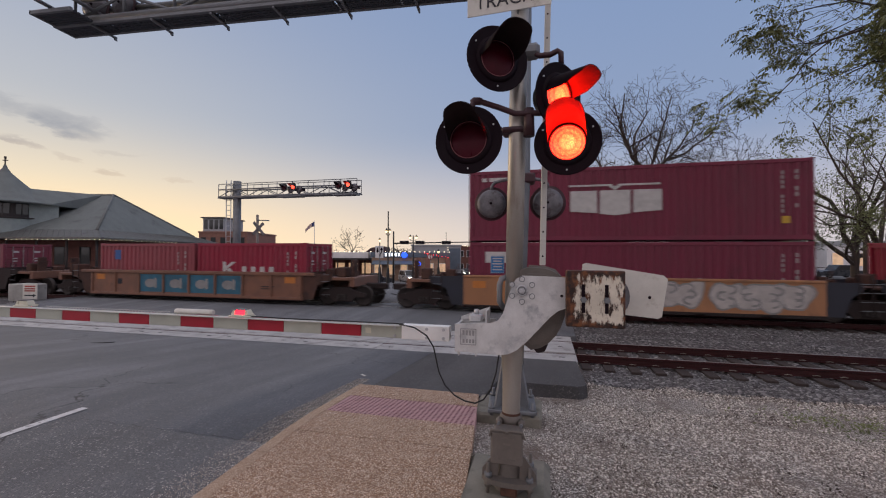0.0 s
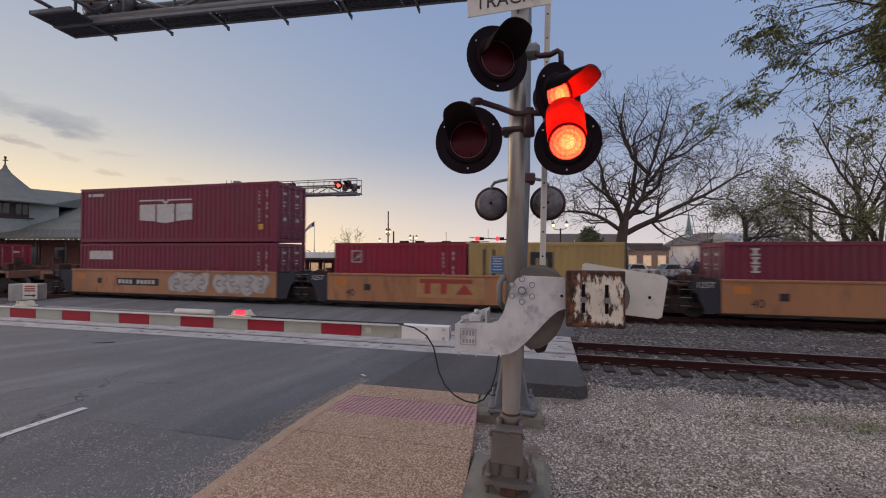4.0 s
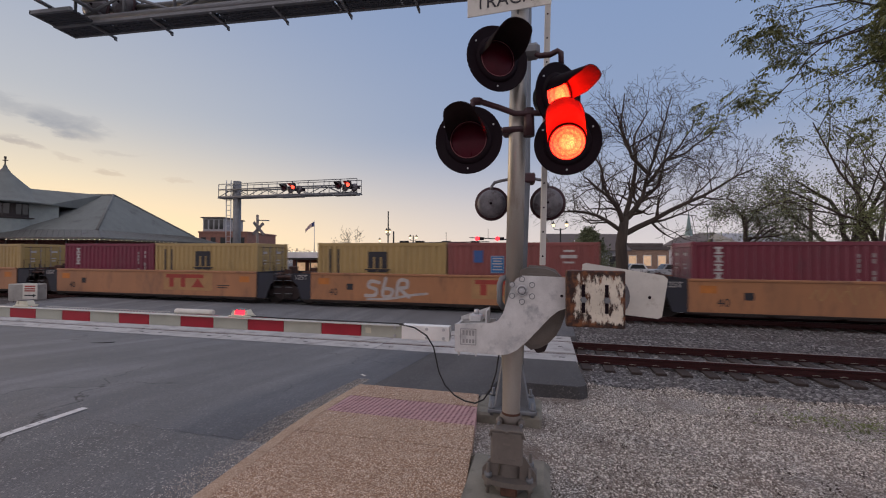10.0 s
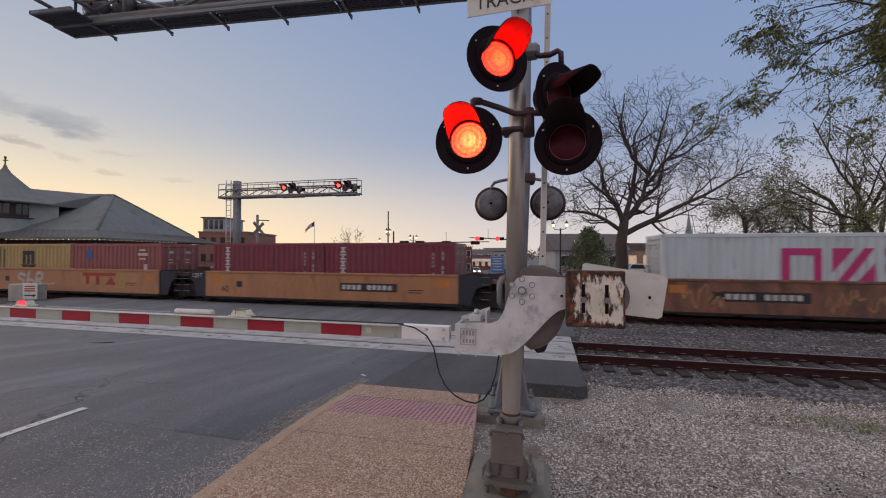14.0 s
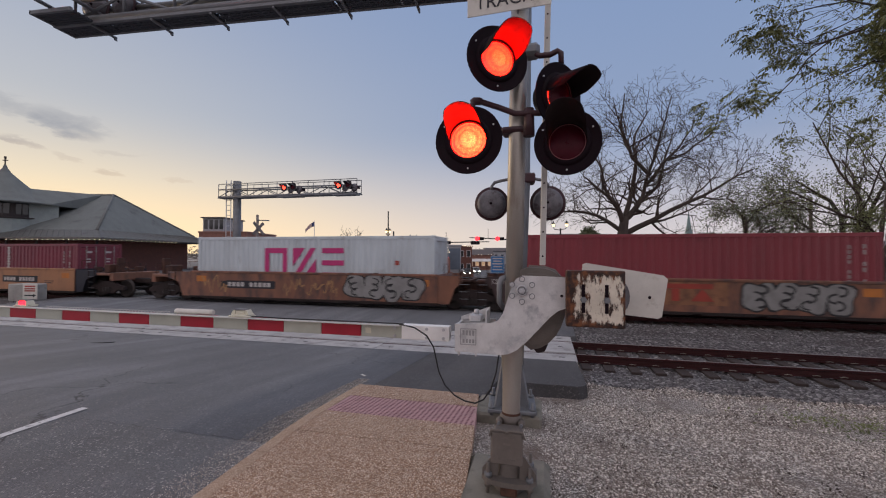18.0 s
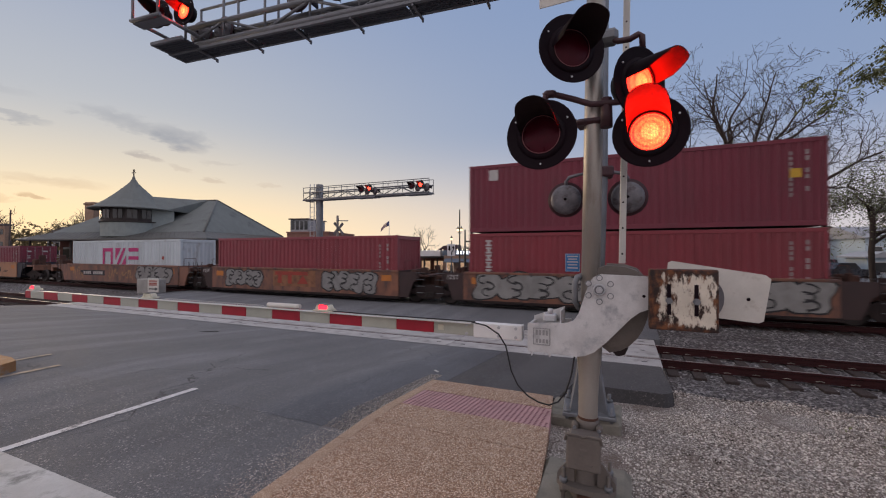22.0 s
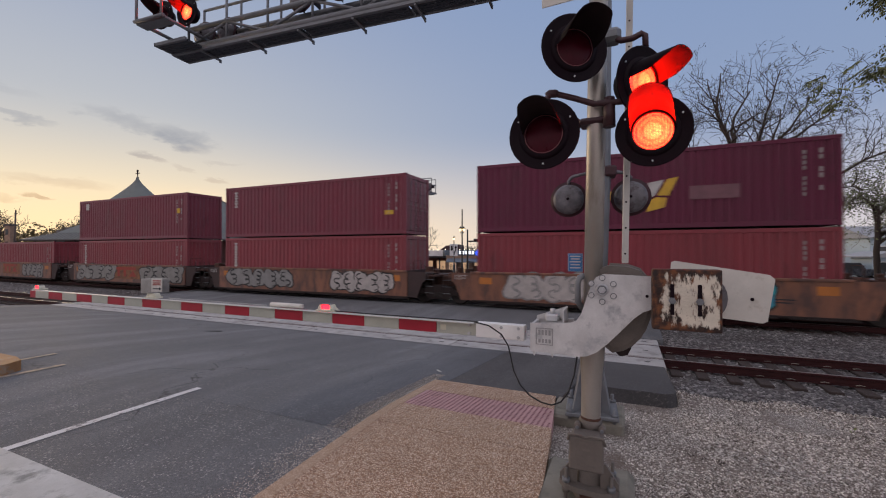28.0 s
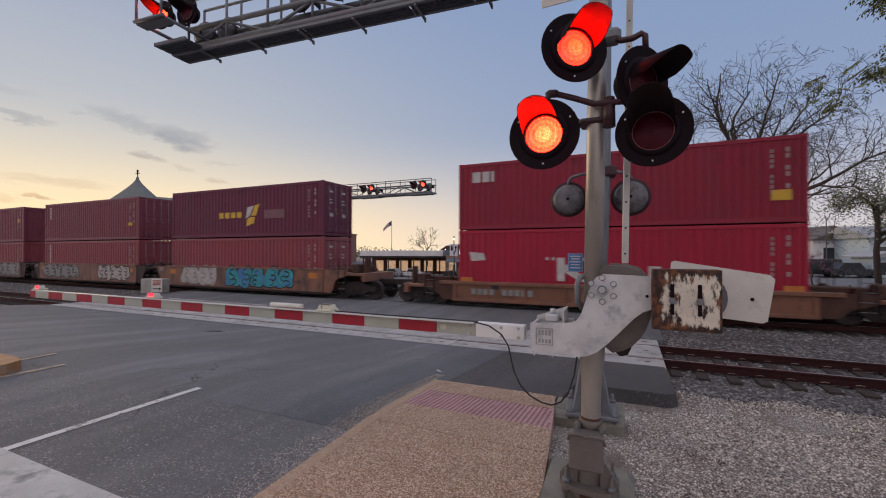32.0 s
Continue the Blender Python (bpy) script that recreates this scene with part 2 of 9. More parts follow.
    L(vo.outputs["Distance"], b.inputs["Height"])
    L(b.outputs[0], bs.inputs["Normal"])
    return m


ASPHALT = asphalt("asphalt", (0.176, 0.182, 0.194), 0.35, (0.36, 0.355, 0.35), (0.25, 0.245, 0.25), 0.009)
OLD_ASPHALT = asphalt("old_asphalt", (0.176, 0.180, 0.190), 0.5, (0.46, 0.45, 0.43), (0.22, 0.215, 0.215), 0.0075)
DARK_ASPHALT = asphalt("dark_asphalt", (0.088, 0.085, 0.089), 0.4, (0.26, 0.25, 0.24), (0.11, 0.105, 0.105), 0.009)
PAINT_LINE = mat("road_paint", (0.62, 0.62, 0.62), 0.7, var=0.15, scale=6, bump=0.3, fine=80, spots=(0.2, 0.2, 0.2), spot_scale=9, spot_from=0.56, spot_to=0.66)
STOP_PAINT = mat("worn_stop_line_paint", (0.52, 0.525, 0.51), 0.75, var=0.2, scale=3, bump=0.3, fine=60, spots=(0.22, 0.225, 0.215), spot_scale=4, spot_from=0.54, spot_to=0.70)
YELLOW_LINE = mat("yellow_road_paint", (0.37, 0.29, 0.22), 0.7, var=0.2, scale=6, spots=(0.2, 0.18, 0.15), spot_scale=7, spot_from=0.48, spot_to=0.6)
OLD_CONCRETE = mat("stained_concrete", (0.235, 0.22, 0.185), 0.88, var=0.22, scale=3.5, bump=0.4, fine=60, spots=(0.15, 0.145, 0.115), spot_scale=4.0, spot_from=0.5)
CONCRETE = mat("concrete", (0.36, 0.35, 0.33), 0.85, var=0.18, scale=2.5, bump=0.35, fine=70, spots=(0.24, 0.23, 0.21), spot_scale=3.0)
PANEL = mat("crossing_concrete", (0.43, 0.42, 0.415), 0.8, var=0.2, scale=1.6, bump=0.3, fine=60, spots=(0.25, 0.24, 0.235), spot_scale=2.6, spot_from=0.5, spot_to=0.66)
GRAVEL = pebbles("gravel", (0.14, 0.115, 0.095), (0.36, 0.31, 0.27), (0.84, 0.78, 0.71), 0.012, 0.9, dark=(0.06, 0.045, 0.037), stain=0.42, soil=(0.14, 0.10, 0.08))
BALLAST = pebbles("ballast", (0.055, 0.048, 0.048), (0.13, 0.12, 0.12), (0.29, 0.275, 0.265), 0.04, 0.9, stain=0.35, soil=(0.05, 0.035, 0.032))
AGGREGATE = pebbles("exposed_aggregate", (0.26, 0.135, 0.078), (0.51, 0.32, 0.198), (0.88, 0.71, 0.56), 0.0085, 0.7, (0.15, 0.095, 0.065), stain=0.12, soil=(0.20, 0.125, 0.085))
CURB = pebbles("curb_aggregate", (0.34, 0.22, 0.14), (0.50, 0.355, 0.24), (0.66, 0.52, 0.40), 0.006, 0.4, (0.26, 0.17, 0.115), stain=0.12, soil=(0.27, 0.20, 0.155))
TACTILE = mat("tactile_paver", (0.46, 0.275, 0.275), 0.8, var=0.15, scale=5, bump=0.2, fine=80, spots=(0.29, 0.17, 0.16), spot_scale=6)
TACTILE_DOME = mat("worn_tactile_dome", (0.20, 0.085, 0.10), 0.8, var=0.2, scale=5, bump=0.2, fine=80)
GALV = mat("galvanised_steel", (0.52, 0.53, 0.55), 0.5, 0.55, var=0.14, scale=9, bump=0.06, fine=120, spots=(0.38, 0.39, 0.41), spot_scale=16)
GALV_DARK = mat("weathered_galvanised_steel", (0.205, 0.215, 0.232), 0.6, 0.45, var=0.2, scale=5, bump=0.08, fine=90)
ALU = mat("painted_aluminium", (0.60, 0.585, 0.55), 0.5, 0.25, var=0.1, scale=4, bump=0.05, fine=90, spots=(0.46, 0.45, 0.42), spot_scale=5, streak=(1, 1, 0.3))
BRIGHT_ALU = mat("bare_aluminium", (0.84, 0.84, 0.83), 0.4, 0.1, var=0.08, scale=5, bump=0.04, fine=90)
CAST_WHITE = mat("chalky_cast_aluminium", (0.60, 0.60, 0.60), 0.62, 0.25, var=0.16, scale=7, bump=0.1, fine=100, spots=(0.38, 0.39, 0.41), spot_scale=6)


def rust_plate(name):
    """White paint eaten by rust from the edges and the left side, in drips."""
    m = mat(name, (0.66, 0.60, 0.50), 0.7, var=0.12, scale=9, bump=0.25, fine=70)
    nt = m.node_tree
    N, L = nt.nodes.new, nt.links.new
    bs = nt.nodes["Principled BSDF"]
    old = bs.inputs["Base Color"].links[0].from_socket
    co = N("ShaderNodeTexCoord").outputs["Generated"]
    sep = N("ShaderNodeSeparateXYZ")
    L(co, sep.inputs[0])

    def m2(op, a, b):
        n = N("ShaderNodeMath")
        n.operation = op
        for i, v in enumerate((a, b)):
            if isinstance(v, (int, float)):
                n.inputs[i].default_value = v
            else:
                L(v, n.inputs[i])
        return n.outputs[0]

    dx = m2("ABSOLUTE", m2("SUBTRACT", sep.outputs[0], 0.555), 0)
    dz = m2("ABSOLUTE", m2("SUBTRACT", sep.outputs[2], 0.5), 0)
    edge = m2("MAXIMUM", m2("POWER", m2("MULTIPLY", dx, 1.92), 3.4), m2("POWER", m2("MULTIPLY", dz, 1.98), 4.5))
    for u in (0.30, 0.69):
        # rust weeping out of the bolt slots
        ax = m2("SUBTRACT", 0.50, m2("MULTIPLY", m2("ABSOLUTE", m2("SUBTRACT", sep.outputs[0], u), 0), 3.6))
        az = m2("SUBTRACT", 0.50, m2("MULTIPLY", m2("ABSOLUTE", m2("SUBTRACT", sep.outputs[2], 0.42), 0), 0.95))
        edge = m2("MAXIMUM", edge, m2("MINIMUM", ax, az))
    nz = N("ShaderNodeTexNoise")
    nz.inputs["Scale"].default_value, nz.inputs["Detail"].default_value, nz.inputs["Roughness"].default_value = 5.5, 9.0, 0.7
    drip = N("ShaderNodeMapping")
    drip.inputs["Scale"].default_value = (1.5, 1.0, 0.6)
    L(co, drip.inputs[0])
    L(drip.outputs[0], nz.inputs["Vector"])
    f = m2("ADD", m2("MULTIPLY", edge, 0.38), nz.outputs["Fac"])
    r = N("ShaderNodeMapRange")
    r.inputs["From Min"].default_value, r.inputs["From Max"].default_value = 0.565, 0.655
    L(f, r.inputs["Value"])
    n2 = N("ShaderNodeTexNoise")
    n2.inputs["Scale"].default_value, n2.inputs["Detail"].default_value = 7.0, 8.0
    L(co, n2.inputs["Vector"])
    cr = N("ShaderNodeValToRGB")
    e = cr.color_ramp.elements
    e[0].position, e[0].color = 0.40, (0.020, 0.010, 0.008, 1)
    e[1].position, e[1].color = 0.62, (0.17, 0.062, 0.022, 1)
    k = e.new(0.50)
    k.color = (0.065, 0.024, 0.012, 1)
    L(n2.outputs["Fac"], cr.inputs[0])
    mx = N("ShaderNodeMix")
    mx.data_type = "RGBA"
    L(r.outputs[0], mx.inputs[0])
    L(old, mx.inputs[6])
    L(cr.outputs[0], mx.inputs[7])
    L(mx.outputs[2], bs.inputs["Base Color"])
    return m


RUST_WHITE = rust_plate("rusting_white_plate")
WHITE_PLATE = mat("old_white_plate", (0.64, 0.62, 0.57), 0.6, var=0.1, scale=4, bump=0.08, spots=(0.48, 0.45, 0.4), spot_scale=9, spot_from=0.58, spot_to=0.7)
POLE_ALU = mat("dull_pole_aluminium", (0.40, 0.375, 0.34), 0.42, 0.6, var=0.16, scale=4, bump=0.05, fine=90, spots=(0.24, 0.20, 0.165), spot_scale=3, streak=(1, 1, 0.25))
CAST_DARK = mat("grey_mechanism_paint", (0.155, 0.135, 0.12), 0.65, 0.1, var=0.2, scale=6, bump=0.15)
BLACK = mat("black_lamp_paint", (0.010, 0.0045, 0.008), 0.6, var=0.2, scale=8, bump=0.04, spec=0.12)
VISOR = mat("worn_visor_lining", (0.026, 0.018, 0.02), 0.6, var=0.15, scale=8, bump=0.03, spec=0.15)
GRATING = mat("dark_walkway_steel", (0.06, 0.066, 0.08), 0.7, 0.3, var=0.2, scale=5, bump=0.08)
BACK_GREY = mat("grey_lamp_back", (0.145, 0.14, 0.155), 0.45, 0.2, var=0.35, scale=9, bump=0.12, spots=(0.07, 0.055, 0.062), spot_scale=7, spot_from=0.5, spot_to=0.62)
MAROON_PIPE = mat("maroon_pipe_paint", (0.05, 0.018, 0.025), 0.55, var=0.2, scale=8)
RUBBER = mat("black_rubber", (0.012, 0.012, 0.013), 0.6, var=0.2)
ARM_RED = mat("red_sheeting", (0.36, 0.012, 0.03), 0.4, var=0.1, scale=8, bump=0.02)
ARM_WHITE = mat("grey_white_sheeting", (0.43, 0.445, 0.385), 0.45, var=0.08, scale=6, bump=0.02)
LENS_DARK = mat("unlit_red_lens", (0.066, 0.003, 0.012), 0.35, var=0.15, scale=20, bump=0.2, fine=150, spec=0.2)
LENS_LIT = led_lens("lit_red_lens", (1.0, 0.020, 0.0055), 68.0)
LENS_LIT_RED = led_lens("lit_deep_red_lens", (1.0, 0.0088, 0.0024), 68.0)
GLOW_RED = mat("lit_red_lamp", (0.4, 0.01, 0.01), 0.4, bump=0, glow=(1.0, 0.010, 0.022, 6.0))
GLOW_RED_FAR = mat("lit_red_signal", (0.4, 0.01, 0.01), 0.4, bump=0, glow=(1.0, 0.010, 0.016, 7.0))
GLOW_WARM = mat("lit_warm_lamp", (0.9, 0.8, 0.6), 0.4, bump=0, glow=(1.0, 0.72, 0.36, 2.2))
GLOW_SHOP = mat("lit_shop_window", (0.5, 0.38, 0.27), 0.3, var=0.5, scale=0.8, bump=0, glow=(1.0, 0.62, 0.36, 0.42))
GLOW_BULB = mat("lit_small_bulb", (0.9, 0.8, 0.6), 0.4, bump=0, glow=(1.0, 0.82, 0.58, 2.2))
GLOW_HEAD = mat("lit_headlight", (0.9, 0.85, 0.75), 0.4, bump=0, glow=(1.0, 0.86, 0.66, 22.0))
GLOW_BLUE = mat("blue_neon", (0.05, 0.1, 0.5), 0.4, bump=0, glow=(0.02, 0.10, 1.0, 1.7))
GLOW_WHITE = mat("white_sign_light", (0.9, 0.9, 0.9), 0.4, bump=0, glow=(0.9, 0.92, 1.0, 1.5))
AMBER_LENS = mat("clear_lamp_cover", (0.62, 0.6, 0.48), 0.35, var=0.1)
RAIL = mat("rusty_rail", (0.046, 0.011, 0.012), 0.6, 0.5, var=0.25, scale=5, bump=0.2, fine=60)
RAIL_TOP = mat("worn_rail_head", (0.42, 0.40, 0.38), 0.35, 0.8, var=0.15, scale=3, bump=0.03)
TIE = mat("weathered_tie", (0.046, 0.032, 0.028), 0.9, var=0.35, scale=5, bump=0.5, fine=40, streak=(6, 1, 1))
CLIP = mat("rail_clip", (0.42, 0.38, 0.33), 0.45, 0.6, var=0.2)
BARK = mat("bark", (0.065, 0.05, 0.043), 0.95, var=0.35, scale=4, bump=0.7, fine=25, streak=(1, 1, 0.25))
TWIG = mat("twig", (0.06, 0.042, 0.037), 0.95, var=0.2, scale=4, bump=0)
LEAF = mat("young_leaf", (0.19, 0.215, 0.085), 0.6, var=0.45, scale=0.9, bump=0)
LEAF_DARK = mat("dark_leaf", (0.135, 0.155, 0.08), 0.6, var=0.45, scale=0.8, bump=0)

MARK_PAPER = mat("scrap_paper", (0.6, 0.59, 0.56), 0.8, var=0.1, bump=0.1)

# ---------------------------------------------------------------- mesh tools


class Geo:
    """Collects faces for one mesh."""

    def __init__(self):
        self.v, self.f, self.s, self.m = [], [], [], []

    def add(self, vs, fs, smooth=False, slot=0):
        o = len(self.v)
        self.v += [tuple(p) for p in vs]
        for q in fs:
            self.f.append(tuple(i + o for i in q))
            self.s.append(smooth)
            self.m.append(slot)
        return self

    def box(self, lo, hi, bev=0.0, m=None, slot=0):
        (x0, y0, z0), (x1, y1, z1) = lo, hi
        b = min(bev, (x1 - x0) * 0.45, (y1 - y0) * 0.45, (z1 - z0) * 0.45)
        if b <= 0:
            vs = [(x, y, z) for z in (z0, z1) for y in (y0, y1) for x in (x0, x1)]
            fs = [(0, 2, 3, 1), (4, 5, 7, 6), (0, 1, 5, 4), (2, 6, 7, 3), (0, 4, 6, 2), (1, 3, 7, 5)]
        else:
            vs, idx = [], {}
            for sx in (0, 1):
                for sy in (0, 1):
                    for sz in (0, 1):
                        c = ((x0, x1)[sx], (y0, y1)[sy], (z0, z1)[sz])
                        g = (b if not sx else -b, b if not sy else -b, b if not sz else -b)
                        for a in range(3):
                            p = [c[i] + (0 if i == a else g[i]) for i in range(3)]
                            idx[(sx, sy, sz, a)] = len(vs)
                            vs.append(tuple(p))
            fs = []
            for a in range(3):
                i, j = [(1, 2), (2, 0), (0, 1)][a]
                for s in (0, 1):
                    ring = []
                    for u, w in ((0, 0), (1, 0), (1, 1), (0, 1)):
                        k = [0, 0, 0]
                        k[a], k[i], k[j] = s, u, w
                        ring.append(idx[(*k, a)])
                    fs.append(tuple(ring if s else ring[::-1]))
                for u in (0, 1):
                    for w in (0, 1):
                        k0, k1 = [0, 0, 0], [0, 0, 0]
                        k0[a], k1[a] = 0, 1
                        k0[i] = k1[i] = u
                        k0[j] = k1[j] = w
                        q = (idx[(*k0, i)], idx[(*k1, i)], idx[(*k1, j)], idx[(*k0, j)])
                        fs.append(q if u == w else q[::-1])
            for sx in (0, 1):
                for sy in (0, 1):
                    for sz in (0, 1):
                        t = tuple(idx[(sx, sy, sz, a)] for a in range(3))
                        fs.append(t if (sx + sy + sz) % 2 else t[::-1])
        if m is not None:
            vs = [m @ Vector(p) for p in vs]
        return self.add(vs, fs, False, slot)

    def tube(self, pts, r, n=8, caps=True, slot=0):
        pts = [Vector(p) for p in pts]
        rs = r if isinstance(r, (list, tuple)) else [r] * len(pts)
        vs, fs = [], []
        side = None
        for i, p in enumerate(pts):
            d = (pts[min(i + 1, len(pts) - 1)] - pts[max(i - 1, 0)]).normalized()
            if side is None:
                side = d.cross(Vector((0, 0, 1)))
                if side.length < 0.05:
                    side = d.cross(Vector((0, 1, 0)))
            side = (side - d * side.dot(d)).normalized()
            up = side.cross(d)
            for k in range(n):
                a = 2 * math.pi * k / n
                vs.append(p + (side * math.cos(a) + up * math.sin(a)) * rs[i])
        for i in range(len(pts) - 1):
            for k in range(n):
                k2 = (k + 1) % n
                fs.append((i * n + k, (i + 1) * n + k, (i + 1) * n + k2, i * n + k2))
        self.add(vs, fs, n > 5, slot)
        if caps:
            o = len(self.v) - len(vs)
            self.f += [tuple(o + k for k in range(n)), tuple(o + len(vs) - 1 - k for k in range(n))]
            self.s += [False, False]
            self.m += [slot, slot]
        return self

    def cyl(self, a, b, r, r2=None, n=12, slot=0):
        return self.tube([a, b], [r, r if r2 is None else r2], n, True, slot)

    def lathe(self, prof, m=None, n=24, slot=0, smooth=True):
        """prof: (radius, height) along local z."""
        vs, fs = [], []
        for r, h in prof:
            for k in range(n):
                a = 2 * math.pi * k / n
                p = Vector((r * math.cos(a), r * math.sin(a), h))
                vs.append(m @ p if m is not None else p)
        for i in range(len(prof) - 1):
            for k in range(n):
                k2 = (k + 1) % n
                fs.append((i * n + k, i * n + k2, (i + 1) * n + k2, (i + 1) * n + k))
        return self.add(vs, fs, smooth, slot)

    def prism(self, poly, lo, hi, axis="y", slot=0, m=None):
        """A polygon pushed along an axis; poly is in the other two axes, in order xyz."""
        def put(p, h):
            q = {"x": (h, p[0], p[1]), "y": (p[0], h, p[1]), "z": (p[0], p[1], h)}[axis]
            return m @ Vector(q) if m is not None else q
        n = len(poly)
        area = sum(poly[i][0] * poly[(i + 1) % n][1] - poly[(i + 1) % n][0] * poly[i][1] for i in range(n))
        if (area > 0) == (axis == "y"):
            poly = poly[::-1]
        vs = [put(p, lo) for p in poly] + [put(p, hi) for p in poly]
        fs = [tuple(range(n))[::-1], tuple(range(n, 2 * n))]
        fs += [(i, (i + 1) % n, n + (i + 1) % n, n + i) for i in range(n)]
        return self.add(vs, fs, False, slot)

    def mesh(self, name, mats):
        me = bpy.data.meshes.new(name)
        me.from_pydata(self.v, [], self.f)
        me.polygons.foreach_set("use_smooth", self.s)
        mats = mats if isinstance(mats, (list, tuple)) else [mats]
        for k in mats:
            me.materials.append(k)
        if len(mats) > 1:
            me.polygons.foreach_set("material_index", self.m)
        me.update()
        return me


def thing(name, at, label, category, group="", kind="", rz=0.0):
    ob = new(name)
    ob.empty_display_size = 0.2
    ob.matrix_basis = pose(*at, 0, 0, rz)
    return tagged(ob, label, category, group, kind)


def part(name, geo, material, parent, label="", m=None):
    """One mesh object under a thing or a part."""
    me = geo if isinstance(geo, bpy.types.Mesh) else geo.mesh(name, material)
    ob = new(name, me)
    ob.parent = parent
    if m is not None:
        ob.matrix_basis = m
    return tagged(ob, label)


def solid(name, geo, material, label, category="", group="", kind="", at=None):
    ob = new(name, geo if isinstance(geo, bpy.types.Mesh) else geo.mesh(name, material))
    if at is not None:
        ob.matrix_basis = at
    return tagged(ob, label, category, group, kind)


def words(name, text, size, material, parent, m, label=""):
    cu = bpy.data.curves.new(name, "FONT")
    cu.body, cu.size, cu.extrude, cu.align_x, cu.align_y = text, size, 0.0015, "CENTER", "CENTER"
    cu.materials.append(material)
    ob = new(name, cu)
    ob.parent, ob.matrix_basis = parent, m
    return tagged(ob, label)


FACE = pose(0, 0, 0, 90, 0, 0)      # turns flat text to face -y


def bolts(parent, places, r=0.012, depth=0.02, material=None, axis=(0, -1, 0), name="bolt"):
    g = Geo().tube([(0, 0, 0), tuple(c * depth for c in axis)], r, 6)
    me = g.mesh(name, material or GALV)
    for p in places:
        part(name, me, None, parent, "", Matrix.Translation(p))


# ---------------------------------------------------------------- ground, road and pavement
def rise(y):
    """The height of the paved surface: the road climbs from the tracks towards the camera."""
    return 0.40 if y < 4.3 else 0.40 * (9.0 - min(y, 9.93)) / 4.7


def sheet(name, xs, ys, height, material, label, category, kind="structure", thick=0.0):
    g = Geo()
    nx = len(xs)
    vs = [(x, y, height(x, y)) for y in ys for x in xs]
    fs = [(j * nx + i, j * nx + i + 1, (j + 1) * nx + i + 1, (j + 1) * nx + i) for j in range(len(ys) - 1) for i in range(nx - 1)]
    g.add(vs, fs, True)
    if thick:
        rim = [j * nx for j in range(len(ys))][::-1] + list(range(nx)) + [j * nx + nx - 1 for j in range(len(ys))] \
            + [(len(ys) - 1) * nx + i for i in range(nx)][::-1]
        o = len(g.v)
        for k in rim:
            x, y, z = vs[k]
            g.v.append((x, y, z - thick))
        for i in range(len(rim)):
            j = (i + 1) % len(rim)
            if rim[i] != rim[j]:
                g.f.append((rim[j], rim[i], o + i, o + j))
                g.s.append(False)
                g.m.append(0)
    return solid(name, g, material, label, category, "", kind)


def steps(a, b, n):
    return [a + (b - a) * i / n for i in range(n + 1)]


def bed(x, y):
    """The bare ground: gravel shoulder falling to the track bed, then level."""
    if y < 4.0:
        z = 0.33
    elif y < 9.6:
        z = 0.33 - 0.69 * (y - 4.0) / 5.6
    elif y < 15.2:
        z = -0.36 + 0.12 * math.exp(-((y - 13.8) / 0.9) ** 2)
    elif y < 22:
        z = -0.24
    else:
        z = -0.10
    near = max(0.0, 1.0 - max(abs(x) - 25, abs(y - 6) - 16, 0) / 8)
    return z + near * 0.035 * noise.noise(Vector((x * 0.7, y * 0.7, 0.3)))


def dip(x, y):
    """How far the street falls away beyond the crossing, between the station yard and the parking lot."""
    a, b = 0.9708 * x + 0.2399 * y, 0.9708 * y - 0.2399 * x

    def ease(v, lo, hi):
        v = min(1.0, max(0.0, (v - lo) / (hi - lo)))
        return v * v * (3 - 2 * v)

    return (1.75 * ease(b, 30, 60) + 0.45 * ease(b, 60, 95)) * ease(a, -36, -28) * (1 - ease(a, 15, 22))


